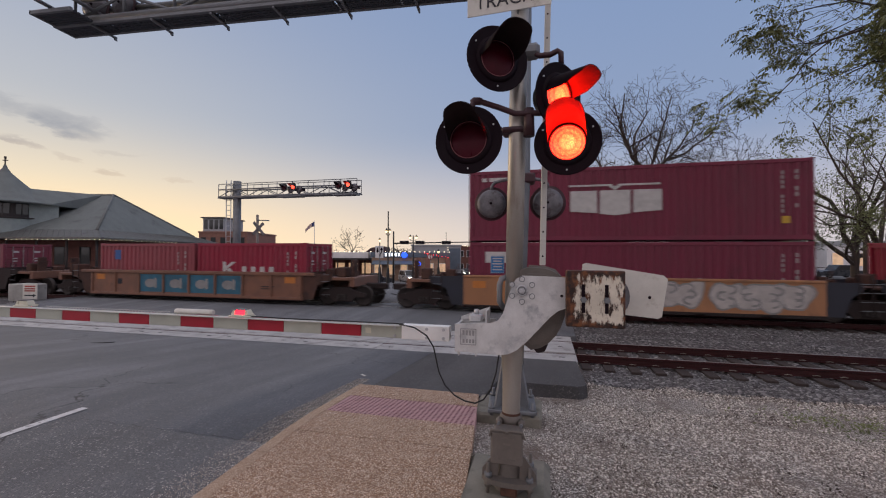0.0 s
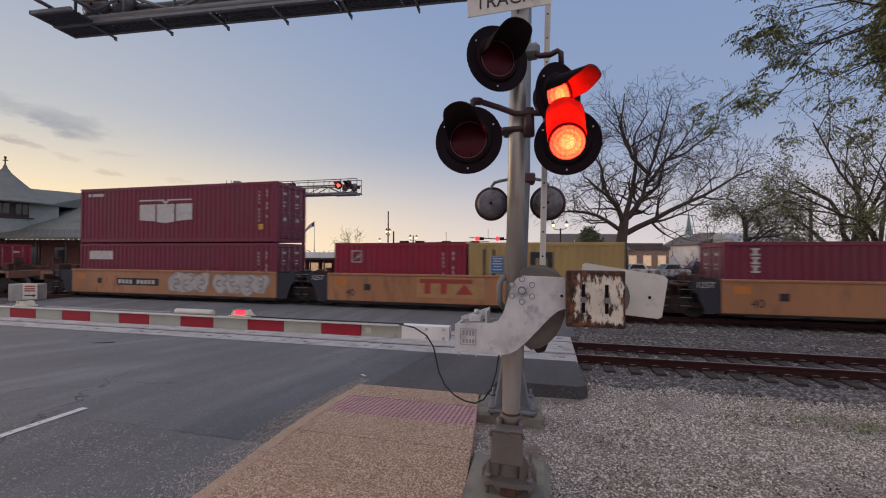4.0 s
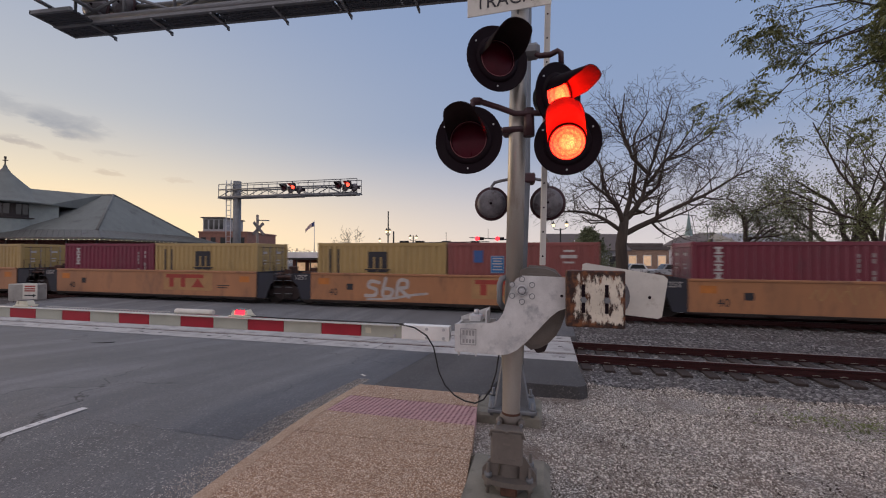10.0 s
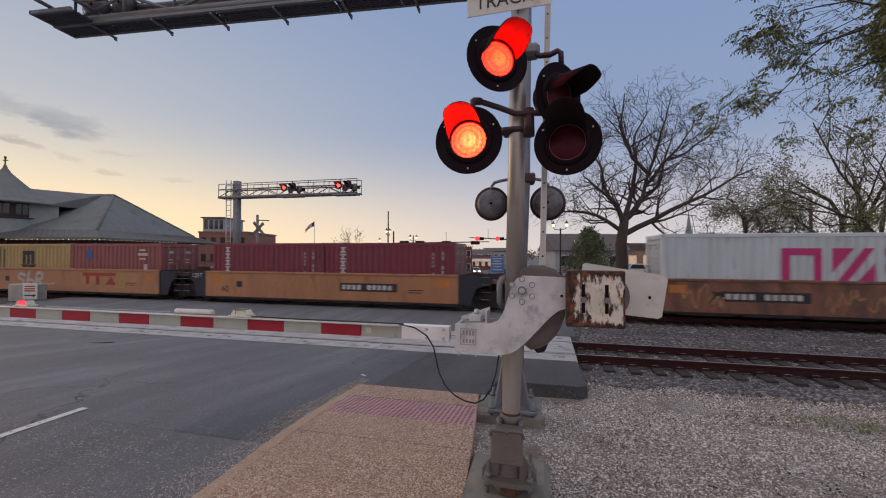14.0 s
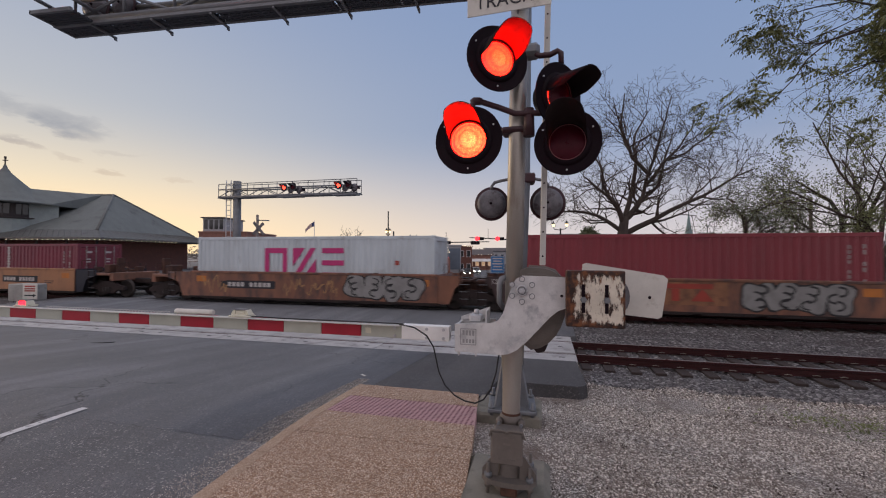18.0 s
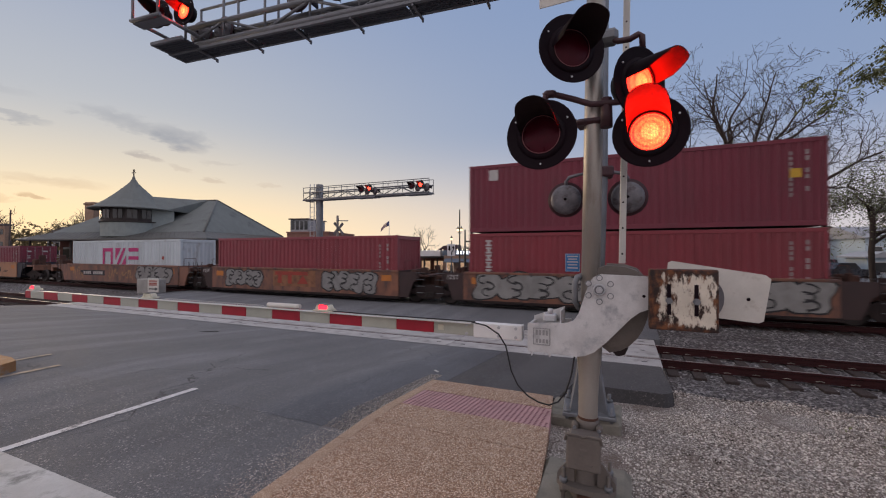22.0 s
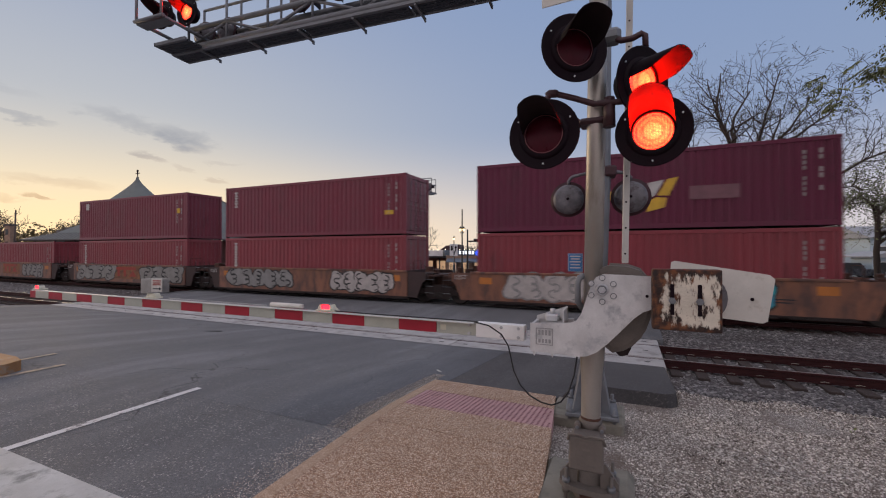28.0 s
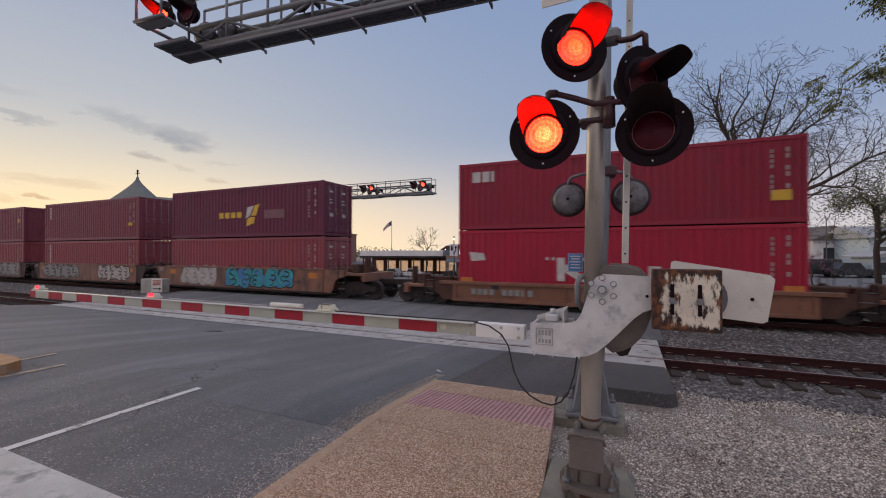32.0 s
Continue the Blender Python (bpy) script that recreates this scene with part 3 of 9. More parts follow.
def build_ground():
    xs = [-1800, -500, -150, -80, -50] + steps(-40, -6, 24) + steps(-5, 16, 52) + steps(18, 40, 10) + [60, 100, 200, 600, 1800]
    ys = [-1200, -300, -80, -30, -12, -5] + steps(-2, 22, 60) + steps(24, 100, 26) + [130, 200, 600, 1800, 3500]
    sheet("ground", xs, ys, lambda x, y: bed(x, y) - dip(x, y) * 1.15, GRAVEL, "pale grey crushed limestone gravel beside the tracks", "ground")
    # road across both tracks, split where the panels and rails lie
    xr = steps(-24.6, -2.70, 14)
    sheet("road", xr, [-60, -20, -8] + steps(-4, 9.93, 30), lambda x, y: rise(y), ASPHALT,
          "dark grey worn asphalt road with old patches", "road", thick=0.3)
    # apron between pavement and tracks, its free corner rounded and crumbling
    g = Geo()
    xa = steps(-2.70, -0.9, 3) + steps(-0.8, 0.70, 30)
    rows = []
    for x in xa:
        y0 = 6.13 if x < -0.85 else 7.30 + 0.04 * noise.noise(Vector((x * 3, 4.4, 0))) + (max(0.0, x - 0.52) / 0.18) ** 2.0 * 0.22
        rows.append([(x, y0 + (9.93 - y0) * k / 6, rise(y0 + (9.93 - y0) * k / 6) - 0.002) for k in range(7)])
    for p, q in zip(rows, rows[1:]):
        g.add(p + q, [(k, 7 + k, 8 + k, k + 1) for k in range(6)], True)
        a, b = p[0], q[0]
        g.add([a, b, (b[0] + 0.02, b[1] - 0.06, b[2] - 0.4), (a[0] + 0.02, a[1] - 0.06, a[2] - 0.4)], [(0, 3, 2, 1)])
    p = rows[-1]
    g.add(p + [(x + 0.05, y, z - 0.45) for x, y, z in p], [(k, 7 + k, 8 + k, k + 1) for k in range(6)])
    solid("road", g, DARK_ASPHALT, "dark grey asphalt apron between the pavement and the tracks", "road", "", "structure")
    sheet("road", steps(-24.6, 0.9, 10), steps(13.01, 17.38, 8), lambda x, y: min(0.0, -0.085 + 0.04 * (y - 13.01)), ASPHALT,
          "dark asphalt road surface between the two tracks", "road", thick=0.3)
    sheet("road", steps(-24.6, 0.9, 8), [17.5, 18.2, 18.87], lambda x, y: -0.012, ASPHALT,
          "dark asphalt filling between the rails of the far track", "road", thick=0.2)
    sheet("road", steps(-24.6, 0.9, 16), [19.0, 22, 26] + steps(29, 100, 24) + [130, 240], lambda x, y: -dip(x, y), OLD_ASPHALT,
          "grey asphalt street beyond the tracks", "road", thick=0.3)
    sheet("road", [-95, -60] + steps(-52, -24.6, 12), [21.0, 26] + steps(29, 100, 24) + [130, 240], lambda x, y: -0.03 - dip(x, y), OLD_ASPHALT,
          "grey asphalt yard beside the station", "road", thick=0.2)
    sheet("road", steps(0.9, 24.9, 12) + [30, 90], [24.0] + steps(29, 100, 24) + [130, 240], lambda x, y: -0.04 - dip(x, y), OLD_ASPHALT,
          "grey asphalt parking lot beyond the tracks", "road", thick=0.2)
    for x0, x1 in ((0.82, 60.0), (-90.0, -24.65)):
        sheet("track_bed", steps(x0, x1, 60), [8.75] + steps(8.9, 17.3, 20) + [22.0], lambda x, y: bed(x, y) + (0.018 if y > 8.8 else -0.03), BALLAST, "dark grey crushed ballast of the track bed", "ballast")
    # older, coarser patch of asphalt with a ragged edge
    g = Geo()
    for (x0, x1, y0, y1) in ((-8.8, -5.58, -3.0, 3.62), (-5.58, -2.70, -3.0, 3.70)):
        n = 30
        top = [(x0 + (x1 - x0) * i / n, y1 + 0.035 * noise.noise(Vector((i * 1.9, x0, 0)))) for i in range(n + 1)]
        for i in range(n):
            a, b = top[i], top[i + 1]
            g.add([(a[0], y0, 0.404), (b[0], y0, 0.404), (b[0], b[1], 0.404), (a[0], a[1], 0.404)], [(0, 1, 2, 3)])
    solid("road", g, OLD_ASPHALT, "coarse speckled asphalt surface at the stop line", "road", "", "structure")

    # tarred seam where the two surfaces meet
    seam = [(-5.3 + 0.08 * k, 3.715 + 0.045 * noise.noise(Vector((k * 0.5, 8.0, 0))), 0.4055) for k in range(29)]
    g = Geo()
    for k in range(len(seam) - 1):
        a, b = Vector(seam[k]), Vector(seam[k + 1])
        d = (b - a).normalized()
        n2 = Vector((-d.y, d.x, 0)) * (0.003 + 0.004 * noise.noise(Vector((k * 0.9, 1.0, 0))))
        g.add([a - n2, b - n2, b + n2, a + n2], [(0, 1, 2, 3)])
    solid("road_seam", g, mat("old_tar", (0.048, 0.046, 0.048), 0.7, var=0.3, scale=9, bump=0.2), "thin dark tarred seam in the asphalt", "seam", "", "structure")

    def stripe(x0, x1, y0, y1, material, label, up=0.0):
        g = Geo()
        n = max(1, int(abs(y1 - y0) / 0.3))
        for i in range(n):
            a, b = y0 + (y1 - y0) * i / n, y0 + (y1 - y0) * (i + 1) / n
            g.add([(x0, a, rise(a) + 0.009 + up), (x1, a, rise(a) + 0.009 + up), (x1, b, rise(b) + 0.009 + up), (x0, b, rise(b) + 0.009 + up)], [(0, 1, 2, 3)])
        solid("road_marking", g, material, label, "marking", "", "structure")

    stripe(-5.66, -5.55, -3.0, 3.98, PAINT_LINE, "worn white lane line on the asphalt")
    stripe(-8.95, -2.95, 1.2, 1.95, STOP_PAINT, "broad worn white stop line", 0.004)
    stripe(-8.95, -8.83, -3.0, 3.85, YELLOW_LINE, "faded yellow centre line")
    stripe(-10.05, -9.95, 3.55, 4.2, YELLOW_LINE, "faded yellow centre line")
    # thin crack and a dark scrap on the road
    g = Geo()
    g.box((-0.26, -0.03, 0), (0.26, 0.03, 0.012), 0.003)
    solid("road_scrap", g, RUBBER, "dark strip of rubber lying on the road", "scrap", at=pose(-10.9, 8.12, 0.077, 0, 0, 29))
    solid("paper_scrap", Geo().box((-0.07, -0.02, 0), (0.07, 0.02, 0.008), 0.003), MARK_PAPER, "small pale scrap of paper on the road", "scrap", at=pose(-3.15, 6.85, 0.186, 0, 0, -35))

    # pavement slabs, curb and tactile strip
    walk_st = thing("pavement", (0, 0, 0), "orange-brown exposed aggregate pavement with a pale curb", "pavement", "", "structure")

    def walk_edge(y):
        """The pavement's free edge, drawing in towards the tracks."""
        return -0.645 - 0.122 * max(0.0, y - 3.6)

    def curb_edge(y):
        return -2.72 - 0.05 * (y - 3.0)

    def slab(name, x0, x1, y0, y1, up, material, label="", inset=0.136):
        """A paving slab; without x0 it starts behind the curb, without x1 it ends at the pavement's free edge."""
        g = Geo()
        n = max(1, int((y1 - y0) / 0.5))
        for i in range(n):
            a, b = y0 + (y1 - y0) * i / n, y0 + (y1 - y0) * (i + 1) / n
            za, zb = rise(a) + up, rise(b) + up
            xa, xb = (walk_edge(a), walk_edge(b)) if x1 is None else (x1, x1)
            if x0 is None:
                x0a, x0b = curb_edge(a) + inset, curb_edge(b) + inset
            else:
                x0a, x0b = x0, x0
            if name == "curb_stone":
                xa, xb = x0a + 0.13, x0b + 0.13
            g.add([(x0a, a, za), (xa, a, za), (xb, b, zb), (x0b, b, zb), (x0a, a, za - 0.16), (xa, a, za - 0.16), (xb, b, zb - 0.16), (x0b, b, zb - 0.16)],
                  [(0, 1, 2, 3), (0, 3, 7, 4), (1, 5, 6, 2)] + ([(0, 4, 5, 1)] if i == 0 else []) + ([(2, 6, 7, 3)] if i == n - 1 else []))
        part(name, g, material, walk_st, label)

    cuts = [-9.0, -7.0, -5.0, -3.0, -1.2, 0.6, 2.35, 4.02]
    for a, b in zip(cuts, cuts[1:]):
        slab("slab", None, None, a + 0.003, b - 0.003, 0.03, AGGREGATE)
    slab("slab", None, None, 4.03, 4.695, 0.03, AGGREGATE)
    slab("slab", None, None, 5.465, 6.12, 0.03, AGGREGATE)
    slab("tactile_paver", None, -1.78, 4.70, 5.46, 0.024, TACTILE, "dull pink tactile paver")
    slab("tactile_paver", -1.775, None, 4.70, 5.46, 0.024, TACTILE, "dull pink tactile paver")
    cuts = [-9.0, -6.5, -4.0, -1.5, 1.0, 3.5, 6.12]
    for a, b in zip(cuts, cuts[1:]):
        slab("curb_stone", None, -2.5, a + 0.004, b - 0.004, 0.028, CURB, inset=0.0)
    g = Geo()
    for i in range(32):
        for j in range(13):
            x, y = -2.63 + i * 0.06, 4.735 + j * 0.06
            if x > walk_edge(y) - 0.03 or x < curb_edge(y) + 0.17:
                continue
            z = rise(y) + 0.024
            g.add([(x + 0.017 * c, y + 0.017 * s, z) for c, s in ((1, 0), (.5, .87), (-.5, .87), (-1, 0), (-.5, -.87), (.5, -.87))]
                  + [(x + 0.009 * c, y + 0.009 * s, z + 0.006) for c, s in ((1, 0), (.5, .87), (-.5, .87), (-1, 0), (-.5, -.87), (.5, -.87))],
                  [(k, (k + 1) % 6, 6 + (k + 1) % 6, 6 + k) for k in range(6)] + [(6, 7, 8, 9, 10, 11)])
    tagged(part("tactile_domes", g, TACTILE_DOME, walk_st, "raised truncated domes"), kind="stuff")
    # yellow median nose
    g = Geo()
    prof = [(-10.5, -9.0), (-10.5, 2.9), (-10.36, 3.3), (-10.1, 3.45), (-9.5, 3.45), (-9.15, 3.38), (-9.0, 3.15), (-9.0, -9.0)]
    g.prism(prof, 0.3, 0.57, "z")
    solid("median_curb", g, mat("yellow_curb_paint", (0.36, 0.19, 0.08), 0.75, var=0.25, scale=3, spots=(0.3, 0.25, 0.2), spot_scale=5),
          "yellow-painted concrete nose of the median island", "curb", "", "structure")


def stones(name, material, label, count, x0, x1, y0, y1, size, seed, height, keep=None):
    """Loose stones in one mesh."""
    rng = np.random.default_rng(seed)
    base = np.array([(x, y, z) for z in (-1, 1) for y in (-1, 1) for x in (-1, 1)], float)
    quads = np.array([(0, 2, 3, 1), (4, 5, 7, 6), (0, 1, 5, 4), (2, 6, 7, 3), (0, 4, 6, 2), (1, 3, 7, 5)])
    px, py = rng.uniform(x0, x1, count), rng.uniform(y0, y1, count)
    if keep is not None:
        ok = keep(px, py)
        px, py = px[ok], py[ok]
    n = len(px)
    pz = np.array([height(a, b) for a, b in zip(px, py)])
    s = size * rng.uniform(0.35, 1.0, (n, 1, 1)) ** 1.3
    v = base[None] * rng.uniform(0.45, 1.0, (n, 8, 3)) * s * np.array([1, 1, 0.7])
    a = rng.uniform(0, 6.28, n)
    t = rng.uniform(-0.5, 0.5, n)
    ca, sa, ct, st = np.cos(a)[:, None], np.sin(a)[:, None], np.cos(t)[:, None], np.sin(t)[:, None]
    x, y, z = v[..., 0], v[..., 1], v[..., 2]
    y, z = y * ct - z * st, y * st + z * ct
    x, y = x * ca - y * sa, x * sa + y * ca
    v = np.stack([x + px[:, None], y + py[:, None], z + pz[:, None] + 0.2 * s[:, :, 0]], -1).reshape(-1, 3)
    f = (quads[None] + (np.arange(n) * 8)[:, None, None]).reshape(-1, 4)
    me = bpy.data.meshes.new(name)
    me.vertices.add(len(v))
    me.vertices.foreach_set("co", v.ravel())
    me.loops.add(f.size)
    me.loops.foreach_set("vertex_index", f.ravel())
    me.polygons.add(len(f))
    me.polygons.foreach_set("loop_start", np.arange(0, f.size, 4))
    me.materials.append(material)
    me.update(calc_edges=True)
    return solid(name, me, None, label, "gravel", "", "stuff")


def stone_mat(name, lo, mid, hi):
    m = bpy.data.materials.new(name)
    m.use_nodes = True
    nt = m.node_tree
    bs = nt.nodes["Principled BSDF"]
    g = nt.nodes.new("ShaderNodeNewGeometry")
    cr = nt.nodes.new("ShaderNodeValToRGB")
    e = cr.color_ramp.elements
    e[0].position, e[0].color = 0.0, (*lo, 1)
    e[1].position, e[1].color = 1.0, (*hi, 1)
    k = e.new(0.5)
    k.color = (*mid, 1)
    nt.links.new(g.outputs["Random Per Island"], cr.inputs[0])
    nt.links.new(cr.outputs[0], bs.inputs["Base Color"])
    bs.inputs["Roughness"].default_value = 0.9
    return m


LIMESTONE = stone_mat("limestone_chips", (0.10, 0.08, 0.066), (0.37, 0.315, 0.275), (0.92, 0.87, 0.80))
GREYSTONE = stone_mat("ballast_stone", (0.048, 0.043, 0.045), (0.135, 0.126, 0.127), (0.38, 0.36, 0.35))


def build_stones():
    def bare_soil(x, y):
        soil = np.array([noise.noise(Vector((a * 0.9, b * 0.9, 7.7))) + 0.6 * noise.noise(Vector((a * 2.6, b * 2.6, 3.1))) for a, b in zip(x, y)])
        return soil < 0.16

    def off_concrete(x, y):
        bare = np.array([noise.noise(Vector((a * 0.8, b * 0.8, 2.2))) + 0.5 * noise.noise(Vector((a * 2.3, b * 2.3, 5.1))) for a, b in zip(x, y)])
        return (bare < 0.22) & ~(((x > -0.75) & (x < 0.07) & (y > 3.0) & (y < 4.1)) | ((x > -0.9) & (x < 0.0) & (y > 5.0) & (y < 6.15)))
    stones("gravel_chips", LIMESTONE, "loose pale limestone chips", 85000, -0.7, 5.5, 1.0, 6.9, 0.0105, 3, bed, off_concrete)
    stones("gravel_chips", LIMESTONE, "loose pale limestone chips", 36000, 0.72, 10.0, 5.0, 8.8, 0.0145, 4, bed, bare_soil)
    stones("gutter_grit", LIMESTONE, "fine pale grit washed along the curb", 42000, -3.12, -2.62, -0.5, 6.6, 0.0048, 21, lambda a, b: rise(b) + 0.003,
           lambda x, y: (x < -2.73 - 0.05 * (y - 3.0)) & (-2.73 - 0.05 * (y - 3.0) - x < 0.34 * np.abs(np.sin(x * 977.0 + y * 613.0)) ** 1.5 + 0.05))
    def drift(x, y):
        return np.array([noise.noise(Vector((a * 1.1, b * 0.3, 9.0))) * 0.7 + 9.0 for a, b in zip(x, y)])
    stones("gravel_chips", LIMESTONE, "loose pale limestone chips", 9000, 0.8, 10.0, 8.4, 9.5, 0.016, 14, lambda a, b: bed(a, b) + 0.018, lambda x, y: y < drift(x, y))
    stones("ballast_stones", GREYSTONE, "grey crushed ballast stones", 8000, 0.85, 12.0, 8.0, 9.8, 0.034, 15, lambda a, b: bed(a, b) + 0.015, lambda x, y: y > drift(x, y) - 0.1)
    stones("ballast_stones", GREYSTONE, "grey crushed ballast stones", 9000, 0.95, 15.0, 9.7, 13.0, 0.042, 5, bed)
    stones("ballast_stones", GREYSTONE, "grey crushed ballast stones", 14000, 0.95, 24.0, 12.6, 17.0, 0.045, 6, bed)
    stones("ballast_stones", GREYSTONE, "grey crushed ballast stones", 7000, -50.0, -24.7, 9.5, 17.0, 0.05, 7, bed)


# ---------------------------------------------------------------- tracks and crossing panels
NEAR_Y, NEAR_Z, FAR_Y = 11.5, -0.10, 18.19
RAIL_PROF = [(-0.07, -0.185), (0.07, -0.185), (0.07, -0.17), (0.012, -0.155), (0.009, -0.06), (0.036, -0.045), (0.037, -0.012), (0.028, -0.001),
             (-0.028, -0.001), (-0.037, -0.012), (-0.036, -0.045), (-0.009, -0.06), (-0.012, -0.155), (-0.07, -0.17)]


def build_track(y, z, label, tie_spans, clips):
    tr = thing("railway_track", (0, y, z), label, "track", "", "structure")
    for s in (-1, 1):
        g = Geo()
        for a, b in zip(steps(-200, 200, 10), steps(-200, 200, 10)[1:]):
            g.prism(RAIL_PROF, a, b - 0.008, "x")
        rail = part("rail", g, RAIL, tr, "rust-brown steel rail", Matrix.Translation((0, s * 0.7525, 0)))
        part("rail_head", Geo().box((-200, -0.026, -0.004), (200, 0.026, 0.0015), 0.001), RAIL_TOP, rail, "worn bright running surface")
    tie = Geo().box((-0.115, -1.36, -0.36), (0.115, 1.36, -0.19), 0.012).mesh("tie", TIE)
    plate = Geo().box((-0.10, -0.09, -0.19), (0.10, 0.09, -0.178), 0.003).mesh("tie_plate", RAIL)
    g = Geo()
    for sx in (-1, 1):
        g.tube([(sx * 0.05, 0.03, -0.165), (sx * 0.06, 0.10, -0.15), (sx * 0.02, 0.115, -0.14), (sx * 0.005, 0.06, -0.15)], 0.009, 5)
    clip = g.mesh("rail_clip", CLIP)
    for x0, x1 in tie_spans:
        n = int((x1 - x0) / 0.53)
        for i in range(n):
            x = x0 + i * 0.53 + random.uniform(-0.03, 0.03)
            t = part("tie", tie, None, tr, "", pose(x, random.uniform(-0.04, 0.04), 0, 0, 0, random.uniform(-1.2, 1.2)))
            if clips and 0.5 < x < 13:
                for s in (-1, 1):
                    part("tie_plate", plate, None, t, "", Matrix.Translation((0, s * 0.7525, 0)))
                    for q in (0, 180):
                        part("rail_clip", clip, None, t, "", pose(0, s * 0.7525, 0, 0, 0, q))


def build_panels():
    cp = thing("crossing_panels", (0, 0, 0), "pale worn concrete crossing panels set around the near track rails", "crossing", "", "structure")
    L, x0 = 2.53, -24.55
    for y0, y1 in ((9.95, 10.66), (10.83, 12.17), (12.33, 12.98)):
        g = Geo().box((0.006, y0 + 0.004, -0.30), (L - 0.006, y1 - 0.004, -0.022), 0.012)
        for u in (0.35, L - 0.35):
            g.box((u - 0.06, (y0 + y1) / 2 - 0.03, -0.024), (u + 0.06, (y0 + y1) / 2 + 0.03, -0.0195), slot=1)
        me = g.mesh("concrete_panel", [PANEL, RUBBER])
        for i in range(10):
            part("concrete_panel", me, None, cp, "", pose(x0 + i * L, 0, -0.073 + random.uniform(-0.004, 0.004)))
    for y in (10.69, 12.31):
        g = Geo()
        g.box((x0, y - 0.02, -0.25), (0.75, y + 0.02, -0.118))
        part("flangeway_seal", g, RUBBER, cp, "black rubber seal")


build_ground()
build_stones()
build_track(NEAR_Y, NEAR_Z, "rusty near railway track on wooden ties", ((0.95, 46.0), (-70.0, -24.9)), True)
build_track(FAR_Y, 0.0, "far railway track under the train", ((1.1, 40.0), (-60.0, -24.9)), False)
build_panels()

# ---------------------------------------------------------------- the train
def paint(name, c, spots=None, var=0.12, rough=0.55, sf=0.6, haze=0.22):
    m = mat(name, c, rough, var=var, scale=1.2, bump=0.05, fine=30, spots=spots or tuple(k * 0.55 for k in c), spot_scale=1.6, spot_from=sf,
            spot_to=sf + 0.14, streak=(1, 1, 0.35))
    return grazing_haze(m, haze)


def grazing_haze(m, amount=0.22):
    """Sheen that puts the haze towards the sunset into old paint, paling it at flat angles."""
    bs = m.node_tree.nodes["Principled BSDF"]
    bs.inputs["Sheen Weight"].default_value, bs.inputs["Sheen Roughness"].default_value = amount, 0.6
    bs.inputs["Sheen Tint"].default_value = (0.75, 0.72, 0.74, 1)
    return m


MAROON = paint("maroon_container_paint", (0.172, 0.014, 0.034), haze=0.30)
BROWN_RED = paint("oxide_red_container_paint", (0.235, 0.024, 0.037), haze=0.31)
PLUM = paint("plum_container_paint", (0.165, 0.011, 0.038), haze=0.12)
CRIMSON = paint("crimson_container_paint", (0.37, 0.004, 0.034), haze=0.03)
KRED = paint("bright_red_container_paint", (0.255, 0.006, 0.030), haze=0.04)
DEEP_PLUM = paint("deep_plum_container_paint", (0.118, 0.006, 0.036), haze=0.10)
DULL_RED = paint("faded_red_container_paint", (0.24, 0.065, 0.058))
YELLOW = paint("mustard_container_paint", (0.39, 0.27, 0.10))
PALE = paint("pale_grey_container_paint", (0.54, 0.60, 0.635), (0.30, 0.29, 0.28))
SILVER_DOOR = mat("grey_locking_bar", (0.28, 0.24, 0.23), 0.5, 0.4, var=0.2)
MARK_WHITE = mat("white_marking", (0.50, 0.48, 0.465), 0.6, var=0.15, scale=4, bump=0)
MARK_DIM = mat("worn_white_marking", (0.36, 0.33, 0.32), 0.6, var=0.2, scale=4, bump=0)
MARK_FADED = mat("faded_grey_patch", (0.19, 0.085, 0.105), 0.6, var=0.2, scale=3, bump=0)
MARK_MAGENTA = mat("magenta_marking", (0.50, 0.03, 0.17), 0.6, var=0.1, scale=4, bump=0)
MARK_BLACK = mat("black_marking", (0.018, 0.018, 0.025), 0.6, var=0.1, bump=0)
MARK_YELLOW = mat("yellow_marking", (0.62, 0.38, 0.04), 0.6, var=0.15, bump=0)
MARK_BLUE = mat("blue_marking", (0.04, 0.10, 0.28), 0.6, var=0.1, bump=0)
MARK_RED = mat("red_marking", (0.33, 0.045, 0.03), 0.6, var=0.2, bump=0)
MARK_ORANGE = mat("orange_reflector", (0.50, 0.17, 0.03), 0.5, var=0.15, bump=0)
TAN = mat("faded_tan_panel", (0.40, 0.225, 0.10), 0.7, var=0.15, scale=3, bump=0.05)
CAR_YELLOW = mat("weathered_yellow_car_paint", (0.385, 0.172, 0.073), 0.65, var=0.2, scale=1.1, bump=0.08, fine=40, spots=(0.20, 0.095, 0.05), spot_scale=2.2,
                 spot_from=0.50, spot_to=0.70, streak=(1, 1, 0.3))
CAR_RUST = mat("rusted_orange_car_paint", (0.225, 0.095, 0.055), 0.75, var=0.3, scale=1.4, bump=0.12, fine=40, spots=(0.085, 0.045, 0.038), spot_scale=2.4,
               spot_from=0.46, spot_to=0.62, streak=(1, 1, 0.35))
CAR_BROWN = mat("weathered_brown_car_paint", (0.20, 0.085, 0.048), 0.75, var=0.25, scale=1.3, bump=0.1, spots=(0.12, 0.06, 0.035), spot_scale=2.2)
DARK_END = mat("dark_brown_end_paint", (0.052, 0.031, 0.030), 0.7, var=0.25, scale=2, bump=0.08)
NAVY = mat("navy_end_paint", (0.020, 0.022, 0.035), 0.6, var=0.2, scale=2, bump=0.05)
GRIME = mat("grimy_steel", (0.033, 0.022, 0.021), 0.8, 0.2, var=0.3, scale=3, bump=0.2)
